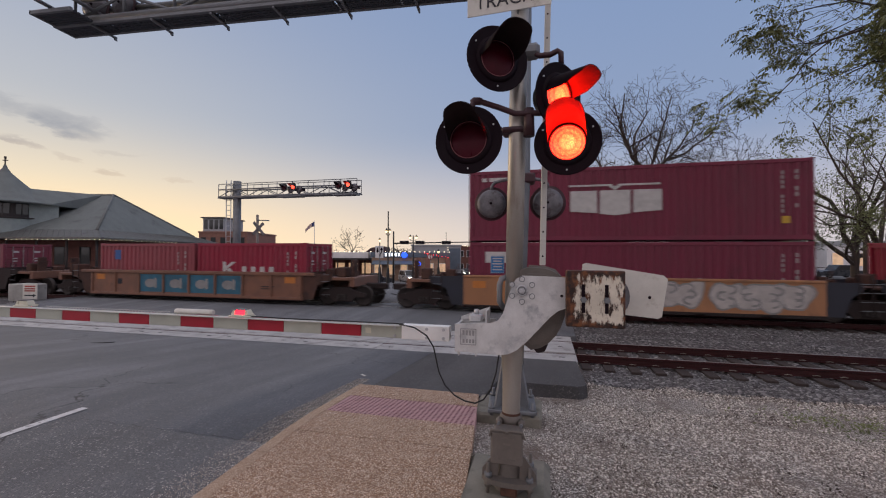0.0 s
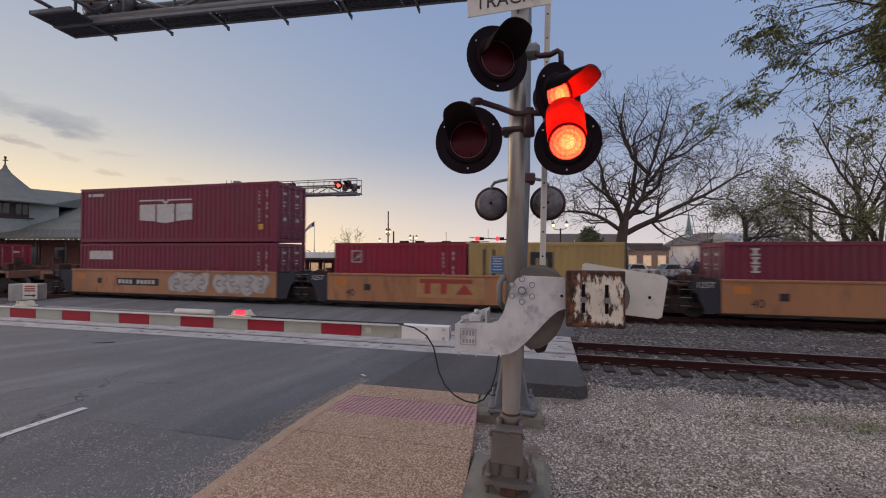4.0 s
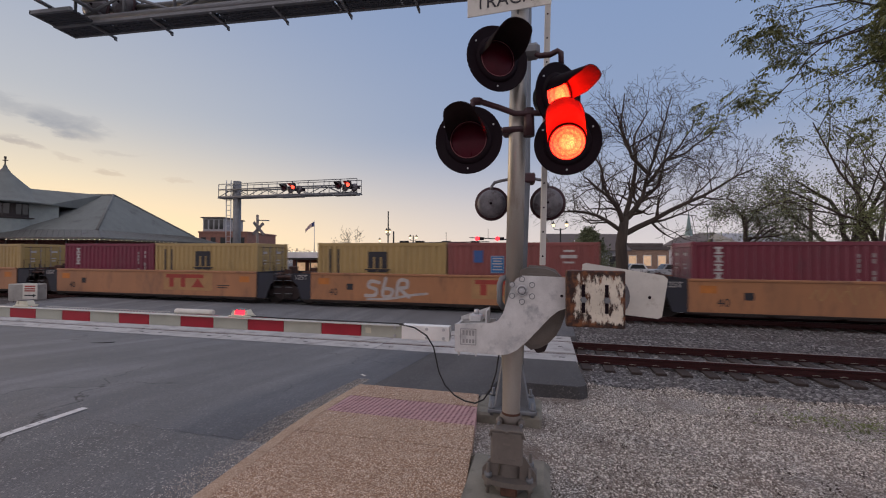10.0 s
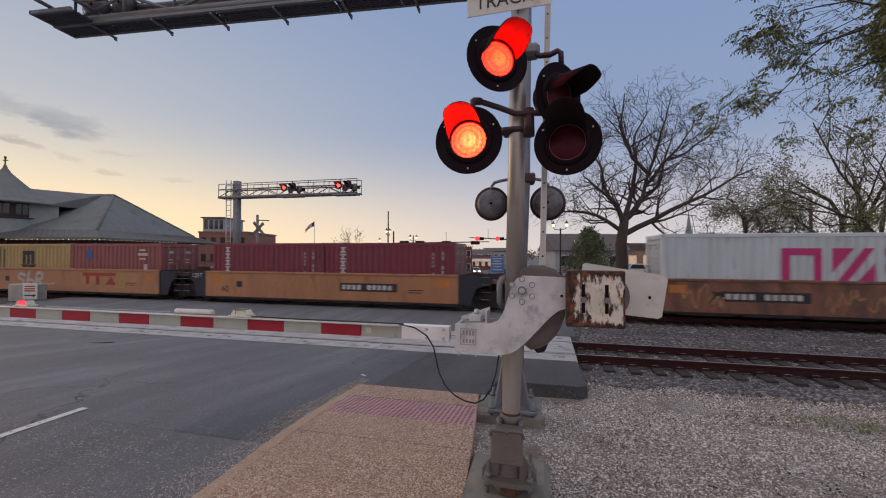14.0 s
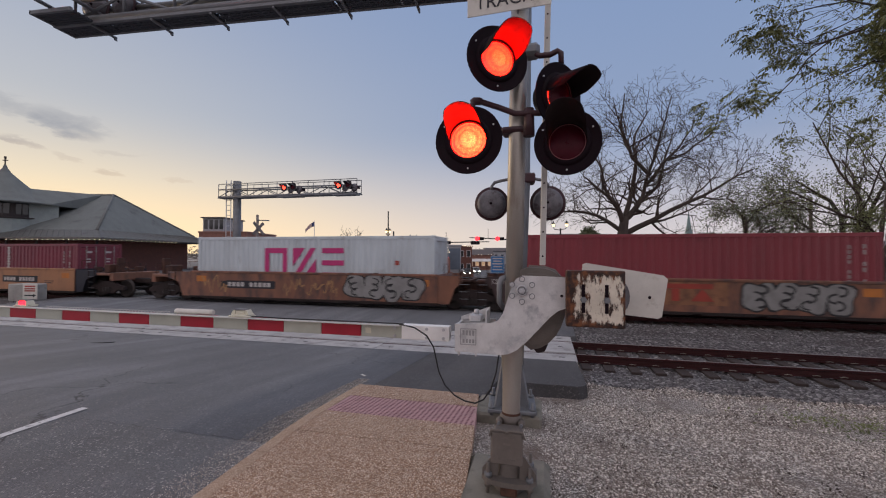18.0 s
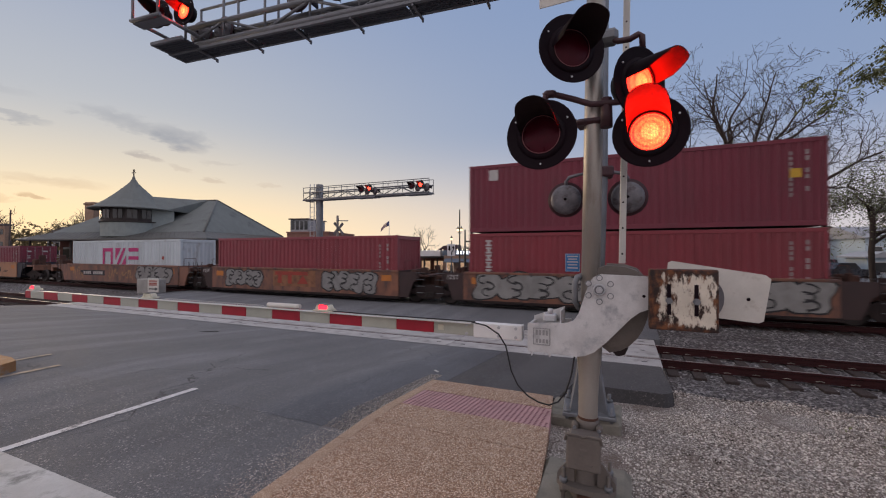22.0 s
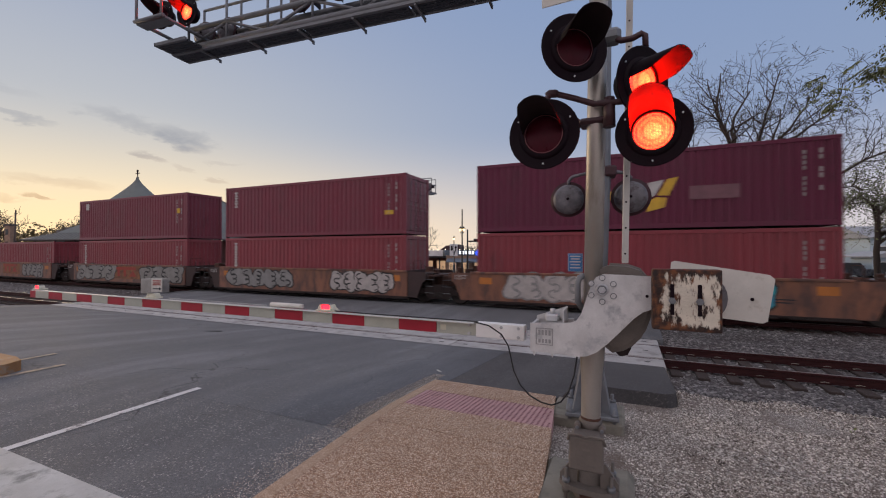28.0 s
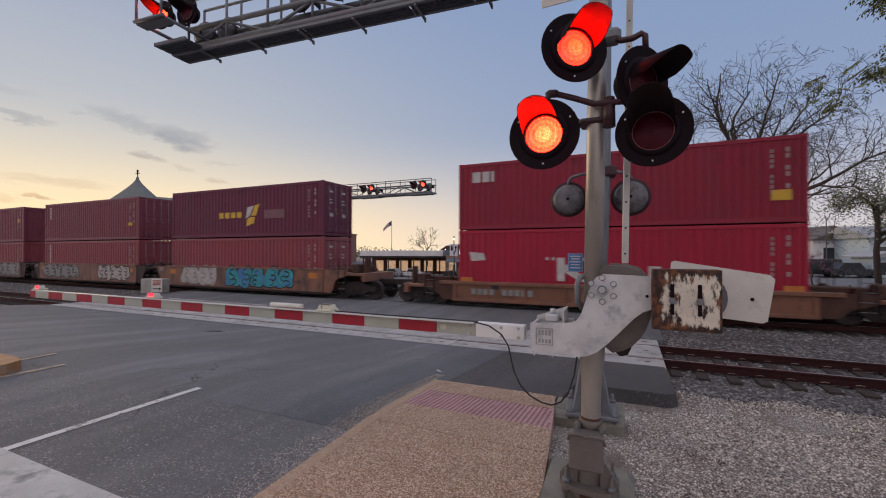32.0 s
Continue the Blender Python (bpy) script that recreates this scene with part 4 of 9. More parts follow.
RUSTY = mat("rust_brown_steel", (0.085, 0.040, 0.029), 0.8, 0.1, var=0.35, scale=2.5, bump=0.2, spots=(0.035, 0.022, 0.02), spot_scale=3)
WHEEL_STEEL = mat("wheel_steel", (0.05, 0.042, 0.04), 0.6, 0.5, var=0.25, scale=4, bump=0.1)
SPRAY_WHITE = mat("white_spray_paint", (0.45, 0.41, 0.39), 0.65, var=0.2, scale=3, bump=0, spots=(0.38, 0.36, 0.35), spot_scale=5)
SPRAY_GREY = mat("grey_spray_paint", (0.25, 0.245, 0.24), 0.65, var=0.2, scale=3, bump=0)
SPRAY_PALE = mat("silver_spray_paint", (0.26, 0.255, 0.245), 0.6, var=0.25, scale=2, bump=0, spots=(0.22, 0.20, 0.19), spot_scale=3)
SPRAY_TEAL = mat("teal_spray_paint", (0.03, 0.30, 0.34), 0.6, var=0.35, scale=1.5, bump=0, spots=(0.06, 0.14, 0.42), spot_scale=1.1, spot_from=0.48, spot_to=0.6)
SPRAY_BLUE = mat("blue_spray_paint", (0.030, 0.125, 0.19), 0.65, var=0.3, scale=2, bump=0)
SPRAY_BLACK = mat("black_spray_paint", (0.02, 0.02, 0.022), 0.65, var=0.2, bump=0)
# the same imitated haze on the car paints
for _m in (CAR_RUST, CAR_YELLOW, CAR_BROWN):
    grazing_haze(_m)
DOOR_GOLD = paint("mustard_door_paint", (0.38, 0.27, 0.09))

MOVING = []          # (thing, pose at the start)
WHEELSETS = []
_meshes = {}


def cached(key, make, mats):
    if key not in _meshes:
        _meshes[key] = make().mesh(key[0], mats)
    return _meshes[key]


def corrugated(length, h, outward):
    """A corrugated wall along x, from 0 to length, z 0 to h, pressed outward along y."""
    n = max(4, round(length / 0.278))
    p = length / n
    prof = []
    for i in range(n):
        for u, d in ((0.0, -0.045), (0.30, -0.045), (0.45, 0.0), (0.85, 0.0)):
            prof.append((p * (i + u), d * outward))
    prof.append((length, -0.045 * outward))
    g = Geo()
    vs = [(x, y, 0) for x, y in prof] + [(x, y, h) for x, y in prof]
    k = len(prof)
    fs = [(i, i + 1, k + i + 1, k + i) if outward < 0 else (i + 1, i, k + i, k + i + 1) for i in range(k - 1)]
    return g.add(vs, fs)


def container(at, length, h, colour, label, door="right", marks=(), door_colour=None, plates=True, stacked_on=False):
    """A shipping container; x from 0 to its length, standing on z = 0."""
    c = thing("shipping_container", at, label, "container", "containers on the train")
    MOVING.append((c, at))
    if stacked_on:
        for x in (0.08, length - 0.08):
            for s in (-1, 1):
                part("twist_lock", cached(("twist_lock",), lambda: Geo().box((-0.06, -0.06, -0.045), (0.06, 0.06, 0.01), 0.01), GRIME), None, c, "", Matrix.Translation((x, s * 1.12, 0)))
    key = (length, h, colour.name)
    W = 1.219
    for s in (-1, 1):
        me = cached(("side_wall", *key, s), lambda: corrugated(length - 0.30, h - 0.34, s), colour)
        part("side_wall", me, None, c, "", Matrix.Translation((0.15, s * (W - 0.008), 0.19)))
    part("roof", cached(("roof", *key), lambda: Geo().box((0.1, -W + 0.06, h - 0.05), (length - 0.1, W - 0.06, h - 0.02)), colour), None, c)
    part("container_floor", cached(("container_floor", *key), lambda: Geo().box((0.1, -W + 0.03, 0.06), (length - 0.1, W - 0.03, 0.16)), GRIME), None, c)
    for s in (-1, 1):
        part("top_rail", cached(("top_rail", *key), lambda: Geo().box((0.14, -0.035, h - 0.15), (length - 0.14, 0.035, h - 0.012), 0.01), colour), None, c, "",
             Matrix.Translation((0, s * (W - 0.037), 0)))
        part("bottom_rail", cached(("bottom_rail", *key), lambda: Geo().box((0.14, -0.03, 0.02), (length - 0.14, 0.03, 0.19), 0.008), colour), None, c, "",
             Matrix.Translation((0, s * (W - 0.032), 0)))
        for x in (0.078, length - 0.078):
            part("corner_post", cached(("corner_post", *key), lambda: Geo().box((-0.074, -0.08, 0.115), (0.074, 0.08, h - 0.118), 0.012), colour), None, c, "",
                 Matrix.Translation((x, s * (W - 0.083), 0)))
            for z in (0.0, h - 0.118):
                part("corner_casting", cached(("corner_casting", colour.name), lambda: Geo().box((-0.078, -0.082, 0), (0.078, 0.082, 0.118), 0.014), colour), None, c, "",
                     Matrix.Translation((x, s * (W - 0.082), z)))
    for end in ("left", "right"):
        m = Matrix.Translation((0.03, 0, 0)) if end == "left" else pose(length - 0.03, 0, 0, 0, 0, 180)
        part("end_header", cached(("end_header", *key), lambda: Geo().box((0.0, -W + 0.16, h - 0.2), (0.09, W - 0.16, h - 0.015), 0.01), colour), None, c, "", m)
        part("end_sill", cached(("end_sill", *key), lambda: Geo().box((0.0, -W + 0.16, 0.02), (0.09, W - 0.16, 0.17), 0.01), colour), None, c, "", m)
        if end != door:
            part("end_wall", cached(("end_wall", *key), lambda: corrugated(2 * W - 0.32, h - 0.37, -1), colour), None, c, "",
                 m @ pose(0.03, W - 0.16, 0.17, 0, 0, -90))
            continue
        for s in (-1, 1):
            dg = cached(("door", h, (door_colour or colour).name), lambda: _door(h), door_colour or colour)
            d = part("door", dg, None, c, "steel cargo door", m @ pose(0.02, s * 0.53, 0, 0, 0, 0))
            for k in (-0.28, 0.22):
                part("locking_bar", cached(("locking_bar", h), lambda: _bar(h), SILVER_DOOR), None, d, "", Matrix.Translation((-0.015, k * s, 0)))
            if plates:
                for k in range(4):
                    part("door_mark", cached(("door_mark", h, k), lambda: _door_mark(h, k), MARK_WHITE), None, d, "pale door marking", Matrix.Translation((-0.004, 0, 0)))
    for item in marks:
        name, material, shapes = item
        if name == "side_marking":
            g = Geo()
            for sh in shapes:
                g.prism(sh, -W - 0.006, -W - 0.002, "y")
            tagged(part(name, g, material, c, "rows of tiny pale marks"), kind="stuff")
            continue
        for sh in shapes:
            part(name, Geo().prism(sh, -W - 0.006, -W - 0.002, "y"), material, c, "painted marking")
    return c


def _door(h):
    g = Geo().box((-0.005, -0.52, 0.19), (0.045, 0.52, h - 0.22), 0.006)
    n = 5
    for i in range(n):
        z = 0.3 + (h - 0.75) * i / n
        g.box((-0.022, -0.44, z), (0.0, 0.44, z + (h - 0.75) / n * 0.6), 0.012)
    return g


def _bar(h):
    g = Geo().tube([(-0.03, 0, 0.12), (-0.03, 0, h - 0.12)], 0.017, 6)
    for z in (0.35, h * 0.5, h - 0.4):
        g.box((-0.05, -0.05, z - 0.03), (-0.01, 0.05, z + 0.03))
    g.box((-0.06, -0.2, h * 0.42), (-0.03, 0.0, h * 0.42 + 0.03))
    return g


def _door_mark(h, k):
    y, z, w, t = ((0.08, h * 0.8, 0.3, 0.11), (0.1, h * 0.66, 0.22, 0.06), (0.1, h * 0.60, 0.22, 0.06), (0.05, h * 0.36, 0.26, 0.16))[k]
    return Geo().box((-0.026, y - w / 2, z), (-0.022, y + w / 2, z + t))


def R(u0, v0, u1, v1):
    return [(u0, v0), (u1, v0), (u1, v1), (u0, v1)]


def ring(u0, v0, u1, v1, t):
    return [R(u0, v0, u1, v0 + t), R(u0, v1 - t, u1, v1), R(u0, v0 + t, u0 + t, v1 - t), R(u1 - t, v0 + t, u1, v1 - t)]


def ellipse(u, v, a, b, tilt=0.0, n=20):
    ca, sa = math.cos(tilt), math.sin(tilt)
    return [(u + a * math.cos(2 * math.pi * k / n) * ca - b * math.sin(2 * math.pi * k / n) * sa,
             v + a * math.cos(2 * math.pi * k / n) * sa + b * math.sin(2 * math.pi * k / n) * ca) for k in range(n)]


def side_codes(length, h, u=None):
    """Columns of small marks near the end."""
    out = []
    u = length - 1.0 if u is None else u
    for k in range(9):
        if k not in (4,):
            out.append(R(u, h - 0.56 - k * 0.17, u + 0.065, h - 0.44 - k * 0.17))
    for k in range(7):
        if k % 3 != 2:
            out.append(R(u + 0.42, h - 0.55 - k * 0.2, u + 0.50, h - 0.40 - k * 0.2))
    return ("side_marking", MARK_DIM, out)


def stacked(u, top, n, w=0.27, t=0.26):
    """A column of I-shaped blocks, where a name runs downward."""
    out, e = [], t * 0.26
    for k in range(n):
        z, m = top - k * (t + 0.05), u + w / 2
        out.append([(u, z - t), (u + w, z - t), (u + w, z - t + e), (m + w * 0.2, z - t + e), (m + w * 0.2, z - e), (u + w, z - e), (u + w, z), (u, z), (u, z - e), (m - w * 0.2, z - e), (m - w * 0.2, z - t + e), (u, z - t + e)])
    return ("name_block", MARK_WHITE, out)


def wave_mark(u, v):
    s = [[(u, v), (u + 0.24, v), (u + 0.24, v + 0.5), (u + 0.34, v + 0.5), (u + 0.34, v), (u + 0.56, v), (u + 0.56, v + 0.5), (u + 0.66, v + 0.5), (u + 0.66, v), (u + 0.9, v), (u + 0.9, v + 0.74), (u, v + 0.74)], R(u - 0.15, v - 0.08, u + 1.05, v - 0.03)]
    s += [ellipse(u + 0.2, v - 0.12, 0.25, 0.05), ellipse(u + 0.7, v - 0.12, 0.25, 0.05)]
    return ("emblem", MARK_BLACK, s)


def ribbon(path, width, y):
    """A broad painted stroke along a 2D path, facing -y, with round ends."""
    g = Geo()
    pts = [Vector((p[0], p[1])) for p in path]
    L, Rr = [], []
    for i, p in enumerate(pts):
        d = (pts[min(i + 1, len(pts) - 1)] - pts[max(i - 1, 0)])
        d = d.normalized() if d.length > 1e-6 else Vector((1, 0))
        nrm = Vector((-d.y, d.x)) * width * 0.5
        L.append(p + nrm)
        Rr.append(p - nrm)
    n = len(pts)
    g.add([(p.x, y, p.y) for p in L] + [(p.x, y, p.y) for p in Rr], [(i, n + i, n + i + 1, i + 1) for i in range(n - 1)])
    for p in (pts[0], pts[-1]):
        g.add([(p.x + width * 0.5 * math.cos(2 * math.pi * k / 12), y - 0.0004, p.y + width * 0.5 * math.sin(2 * math.pi * k / 12)) for k in range(12)], [tuple(range(12))])
    return g


def smooth_path(ctrl, per=5):
    out = []
    for i in range(len(ctrl) - 1):
        p0, p1, p2, p3 = ctrl[max(i - 1, 0)], ctrl[i], ctrl[i + 1], ctrl[min(i + 2, len(ctrl) - 1)]
        for k in range(per):
            t = k / per
            out.append(tuple(0.5 * (2 * p1[c] + (p2[c] - p0[c]) * t + (2 * p0[c] - 5 * p1[c] + 4 * p2[c] - p3[c]) * t * t + (3 * p1[c] - p0[c] - 3 * p2[c] + p3[c]) * t ** 3) for c in (0, 1)))
    return out + [tuple(ctrl[-1])]


def flat_shapes(name, shapes, material, parent, y, label=""):
    for i, sh in enumerate(shapes):
        part(name, Geo().prism(sh, y - 0.003 - 0.0006 * i, y, "y"), material, parent, label)


def blob(u, v, a, b, rnd, n=22):
    """A swollen, uneven rounded block."""
    p = [rnd.uniform(0, 6.28) for _ in range(3)]
    out = []
    for k in range(n):
        t = 2 * math.pi * k / n
        c, s = math.cos(t), math.sin(t)
        q = (abs(c) ** 3.2 + abs(s) ** 3.2) ** (-1 / 3.2) * (1 + 0.09 * math.sin(2 * t + p[0]) + 0.11 * math.sin(3 * t + p[1]) + 0.07 * math.sin(5 * t + p[2]))
        out.append((u + a * q * c + 0.10 * b * q * s, v + b * q * s))
    return out


def graffiti(car, y, u0, v0, u1, v1, n, seed, fill_mat, edge_mat=None):
    """Sprayed lettering that cannot be read: swollen overlapping blocks with an outline and bent inner lines."""
    rnd = random.Random(seed)
    edge_mat = edge_mat or SPRAY_BLACK
    w, h = (u1 - u0) / n, v1 - v0
    for i in range(n):
        a, b = w * rnd.uniform(0.50, 0.62), h * rnd.uniform(0.40, 0.48)
        u, v = u0 + w * (i + 0.5), (v0 + v1) / 2 + rnd.uniform(-0.03, 0.03) * h
        state = rnd.getstate()
        d = y - 0.004 - 0.004 * (i % 2)
        part("graffiti_outline", Geo().prism(blob(u, v, a + 0.065, b + 0.06, rnd), d - 0.002, d, "y"), edge_mat, car, "sprayed outline")
        rnd.setstate(state)
        part("graffiti_stroke", Geo().prism(blob(u, v, a, b, rnd), d - 0.010, d - 0.008, "y"), fill_mat, car, "sprayed lettering block")
        for k in range(3):
            side = rnd.choice((-1, 1))
            cu, cv = u + rnd.uniform(-0.25, 0.25) * a, v + (k - 1) * 0.5 * b
            arc = [(cu + side * 0.52 * a * math.cos(q) * rnd.uniform(0.85, 1.1), cv + 0.32 * b * math.sin(q)) for q in (-1.5, -0.8, 0.0, 0.8, 1.6)]
            part("graffiti_line", ribbon(smooth_path(arc), rnd.uniform(0.05, 0.085), d - 0.013 - 0.001 * k), edge_mat, car, "sprayed inner line")


def scribble(car, y, u0, v0, u1, v1, n, seed, material):
    """Thin hurried spray lines that spell nothing."""
    rnd = random.Random(seed)
    for i in range(n):
        u = u0 + (u1 - u0) * (i + rnd.random() * 0.5) / n
        w = (u1 - u0) / n * rnd.uniform(0.7, 1.2)
        ctrl = [(u + w * q + rnd.uniform(-0.06, 0.06), rnd.uniform(v0, v1)) for q in (0.0, 0.25, 0.4, 0.7, 1.0)]
        part("graffiti_line", ribbon(smooth_path(ctrl), rnd.uniform(0.03, 0.06), y - 0.004 - 0.001 * i), material, car, "thin sprayed line")


def make_wheelset():
    g = Geo()
    for s in (-1, 1):
        prof = [(0.05, 0.0), (0.14, 0.02), (0.36, -0.01), (0.40, 0.03), (0.46, 0.03), (0.465, -0.07), (0.49, -0.075), (0.49, -0.105), (0.40, -0.105), (0.36, -0.06), (0.14, -0.05), (0.05, -0.1)]
        g.lathe([(r, h) for r, h in prof][::-1] if s < 0 else prof, pose(0, s * 0.76, 0, -90 if s > 0 else 90), 20)
    g.cyl((0, -0.98, 0), (0, 0.98, 0), 0.075, n=10)
    g.lathe([(0.0, 0.98), (0.11, 0.98), (0.11, 1.06), (0.0, 1.06)], pose(0, 0, 0, 90), 10)
    return g


def bogie(parent, x, wb=1.78):
    b = part("bogie", Geo().box((-0.2, -1.0, 0.5), (0.2, 1.0, 0.75), 0.03), GRIME, parent, "grimy two-axle bogie", Matrix.Translation((x, 0, 0)))
    side = [(-wb / 2 - 0.25, 0.42), (-wb / 2 + 0.22, 0.42), (-0.45, 0.22), (0.45, 0.22), (wb / 2 - 0.22, 0.42), (wb / 2 + 0.25, 0.42), (wb / 2 + 0.25, 0.6),
            (wb / 2 - 0.1, 0.66), (0.35, 0.86), (-0.35, 0.86), (-wb / 2 + 0.1, 0.66), (-wb / 2 - 0.25, 0.6)]
    for s in (-1, 1):
        part("side_frame", cached(("side_frame", wb), lambda: Geo().prism(side, -0.07, 0.07, "y"), GRIME), None, b, "", Matrix.Translation((0, s * 1.03, 0)))
        for k in (-0.16, 0.0, 0.16):
            part("spring", cached(("spring",), lambda: Geo().lathe([(0.06, 0.3), (0.075, 0.33), (0.06, 0.36), (0.075, 0.39), (0.06, 0.42), (0.075, 0.45), (0.06, 0.48), (0.075, 0.51), (0.06, 0.54)], None, 8),
                                     WHEEL_STEEL), None, b, "", Matrix.Translation((k, s * 1.12, 0)))
    for k in (-1, 1):
        w = part("wheelset", cached(("wheelset",), make_wheelset, WHEEL_STEEL), None, parent, "steel wheelset", Matrix.Translation((x + k * wb / 2, 0, 0.46)))
        WHEELSETS.append((w, x + k * wb / 2))


def well_car(at, body, end_paint, label, left="joint", right="joint", ribs=False, panel=True, seed=0, low=0.0):
    """One unit of a well car; its container stands from x = 0 to 12.19. left and right: 'joint' or 'end'."""
    rnd = random.Random(seed)
    down = Matrix.Translation((0, 0, -low))
    c = thing("well_car", at, label, "railway car", "cars of the freight train")
    MOVING.append((c, at))
    X0, X1 = -0.18, 12.37
    for s in (-1, 1):
        y = s * 1.45
        if ribs:
            part("side_sill", Geo().box((X0, y - 0.02 if s > 0 else y, 0.36), (X1, y if s > 0 else y + 0.02, 1.36 - low)), body, c)
            for i in range(9):
                x = X0 + 0.05 + i * (X1 - X0 - 0.2) / 8
                part("rib", cached(("rib", body.name, low), lambda: Geo().box((0, -0.05, 0.34), (0.10, 0.05, 1.38 - low), 0.008), body), None, c, "", Matrix.Translation((x, y + s * 0.03, 0)))
            part("top_chord", Geo().box((X0 - 0.6, y - 0.09, 1.36 - low), (X1 + 0.6, y + 0.09, 1.50 - low), 0.015), body, c)
            part("bottom_chord", Geo().box((X0, y - 0.07, 0.24), (X1, y + 0.07, 0.36), 0.01), body, c)
        else:
            part("side_sill", Geo().box((X0, y - 0.012, 0.30), (X1, y + 0.012, 1.46), 0.006), body, c)
            part("top_chord", Geo().box((X0, y - 0.05, 1.42), (X1, y + 0.05, 1.52), 0.02), body, c)
            g = Geo().box((X0, y - 0.06, 0.25), (X1, y + 0.06, 0.31), 0.01)
            for i in range(6):
                g.box((X0 + 0.7 + i * 2.05, y - 0.075, 0.20), (X0 + 2.4 + i * 2.05, y + 0.075, 0.245))
            part("bottom_chord", g, GRIME if s < 0 else body, c, "dark lower flange")
    part("well_floor", Geo().box((X0, -1.38, 0.20), (X1, 1.38, 0.26)), GRIME, c)
    ends = []
    if left == "end":
        ends.append((-1, X0, 1.95))
    else:
        ends.append((-1, X0, 1.40))
    ends.append((1, X1, 1.95 if right == "end" else 1.40))
    for d, x, reach in ends:
        # sloped end plates, platform, ladder, and what stands on the platform
        for s in (-1, 1):
            poly = [(x, 0.28), (x, 1.46 - low), (x + d * reach * 0.75, 1.46 - low), (x + d * reach * 0.75, 1.18 - low), (x + d * 0.75, 0.95 - low), (x + d * 0.5, 0.28)]
            part("end_plate", Geo().prism(poly, s * 1.40 - 0.02, s * 1.40 + 0.02, "y"), end_paint, c, "end plate in the car's end colour")
            lad = part("ladder", Geo().tube([(x + d * 0.95, s * 1.44, 0.45), (x + d * 0.95, s * 1.44, 1.75)], 0.018, 6)
                       .tube([(x + d * 1.35, s * 1.44, 0.45), (x + d * 1.35, s * 1.44, 1.75)], 0.018, 6), GRIME, c, "steel side ladder")
            for k in range(4):
                part("rung", Geo().tube([(x + d * 0.95, s * 1.44, 0.52 + k * 0.3), (x + d * 1.35, s * 1.44, 0.52 + k * 0.3)], 0.013, 6), GALV_DARK, lad)
        part("platform", Geo().box((min(x, x + d * reach), -1.25, 1.22), (max(x, x + d * reach), 1.25, 1.30), 0.01), RUSTY, c, "rust-brown end platform", down)
        part("bulkhead", Geo().box((x - 0.04, -1.38, 0.3), (x + 0.04, 1.38, 1.5 - low), 0.01), end_paint, c)
        part("centre_sill", Geo().box((min(x, x + d * (reach + 0.2)), -0.3, 0.75), (max(x, x + d * (reach + 0.2)), 0.3, 1.2), 0.03), RUSTY, c)
        for k in range(5):
            u, w, hh = x + d * rnd.uniform(0.35, reach - 0.25), rnd.uniform(0.12, 0.4), rnd.uniform(0.1, 0.42)
            yy = rnd.uniform(-1.0, 0.8)
            part("brake_box", Geo().box((u - w / 2, yy, 1.30), (u + w / 2, yy + rnd.uniform(0.2, 0.5), 1.30 + hh), 0.03), RUSTY, c, "", down)
        part("brake_pipe", Geo().tube([(x + d * 0.3, -1.2, 1.36), (x + d * reach * 0.6, -1.22, 1.40), (x + d * reach, -0.9, 1.36)], 0.03, 6), GRIME, c, "", down)
        part("hand_rail", Geo().tube([(x + d * 0.25, -1.28, 1.3), (x + d * 0.25, -1.28, 1.95), (x + d * 0.25, -0.5, 1.95), (x + d * 0.25, -0.5, 1.3)], 0.016, 6), RUSTY, c, "", down)
        if (left if d < 0 else right) == "end":
            part("end_sill", Geo().box((x + d * (reach + 0.45) - 0.12, -1.35, 0.9), (x + d * (reach + 0.45) + 0.12, 1.35, 1.32), 0.02), CAR_BROWN, c, "", down)
            part("deck", Geo().box((min(x, x + d * (reach + 0.4)), -1.4, 1.18), (max(x, x + d * (reach + 0.4)), 1.4, 1.30), 0.01), CAR_BROWN, c, "", down)
            part("coupler", Geo().box((min(x + d * (reach + 0.5), x + d * (reach + 1.66)), -0.13, 0.72), (max(x + d * (reach + 0.5), x + d * (reach + 1.66)), 0.13, 1.0), 0.04), GRIME, c)
            part("brake_hose", Geo().tube([(x + d * (reach + 0.5), -0.3, 0.8), (x + d * (reach + 0.75), -0.3, 0.5), (x + d * (reach + 1.05), -0.3, 0.42), (x + d * (reach + 1.66), -0.3, 0.55)], 0.025, 6), RUBBER, c)
            part("brake_stand", Geo().box((x + d * (reach + 0.3) - 0.07, -0.95, 1.3), (x + d * (reach + 0.3) + 0.07, -0.55, 2.1), 0.02).box((x + d * (reach - 0.2) - 0.2, -1.1, 1.3), (x + d * (reach - 0.2) + 0.2, -0.4, 1.75), 0.04), RUSTY, c, "rusty brake stand and gear box", down)
            part("brake_wheel", Geo().lathe([(0.24, -0.015), (0.26, 0.0), (0.24, 0.015), (0.22, 0.0), (0.24, -0.015)], pose(x + d * (reach + 0.35), -0.75, 1.75, 0, 90), 18), RUSTY, c, "", down)
            part("grab_rail", Geo().tube([(x + d * (reach + 0.4), -1.25, 1.3), (x + d * (reach + 0.4), -1.25, 1.85), (x + d * (reach + 0.4), -0.4, 1.85), (x + d * (reach + 0.4), -0.4, 1.3)], 0.016, 6), RUSTY, c, "", down)
            bogie(c, x + d * 1.80)
        elif d > 0:
            bogie(c, x + 1.45)
    Y = -1.464
    flat_shapes("reflector", [R(0.2, 1.0, 0.75, 1.28), R(11.45, 1.0, 12.0, 1.28)], MARK_ORANGE, c, Y, "orange reflective patch")
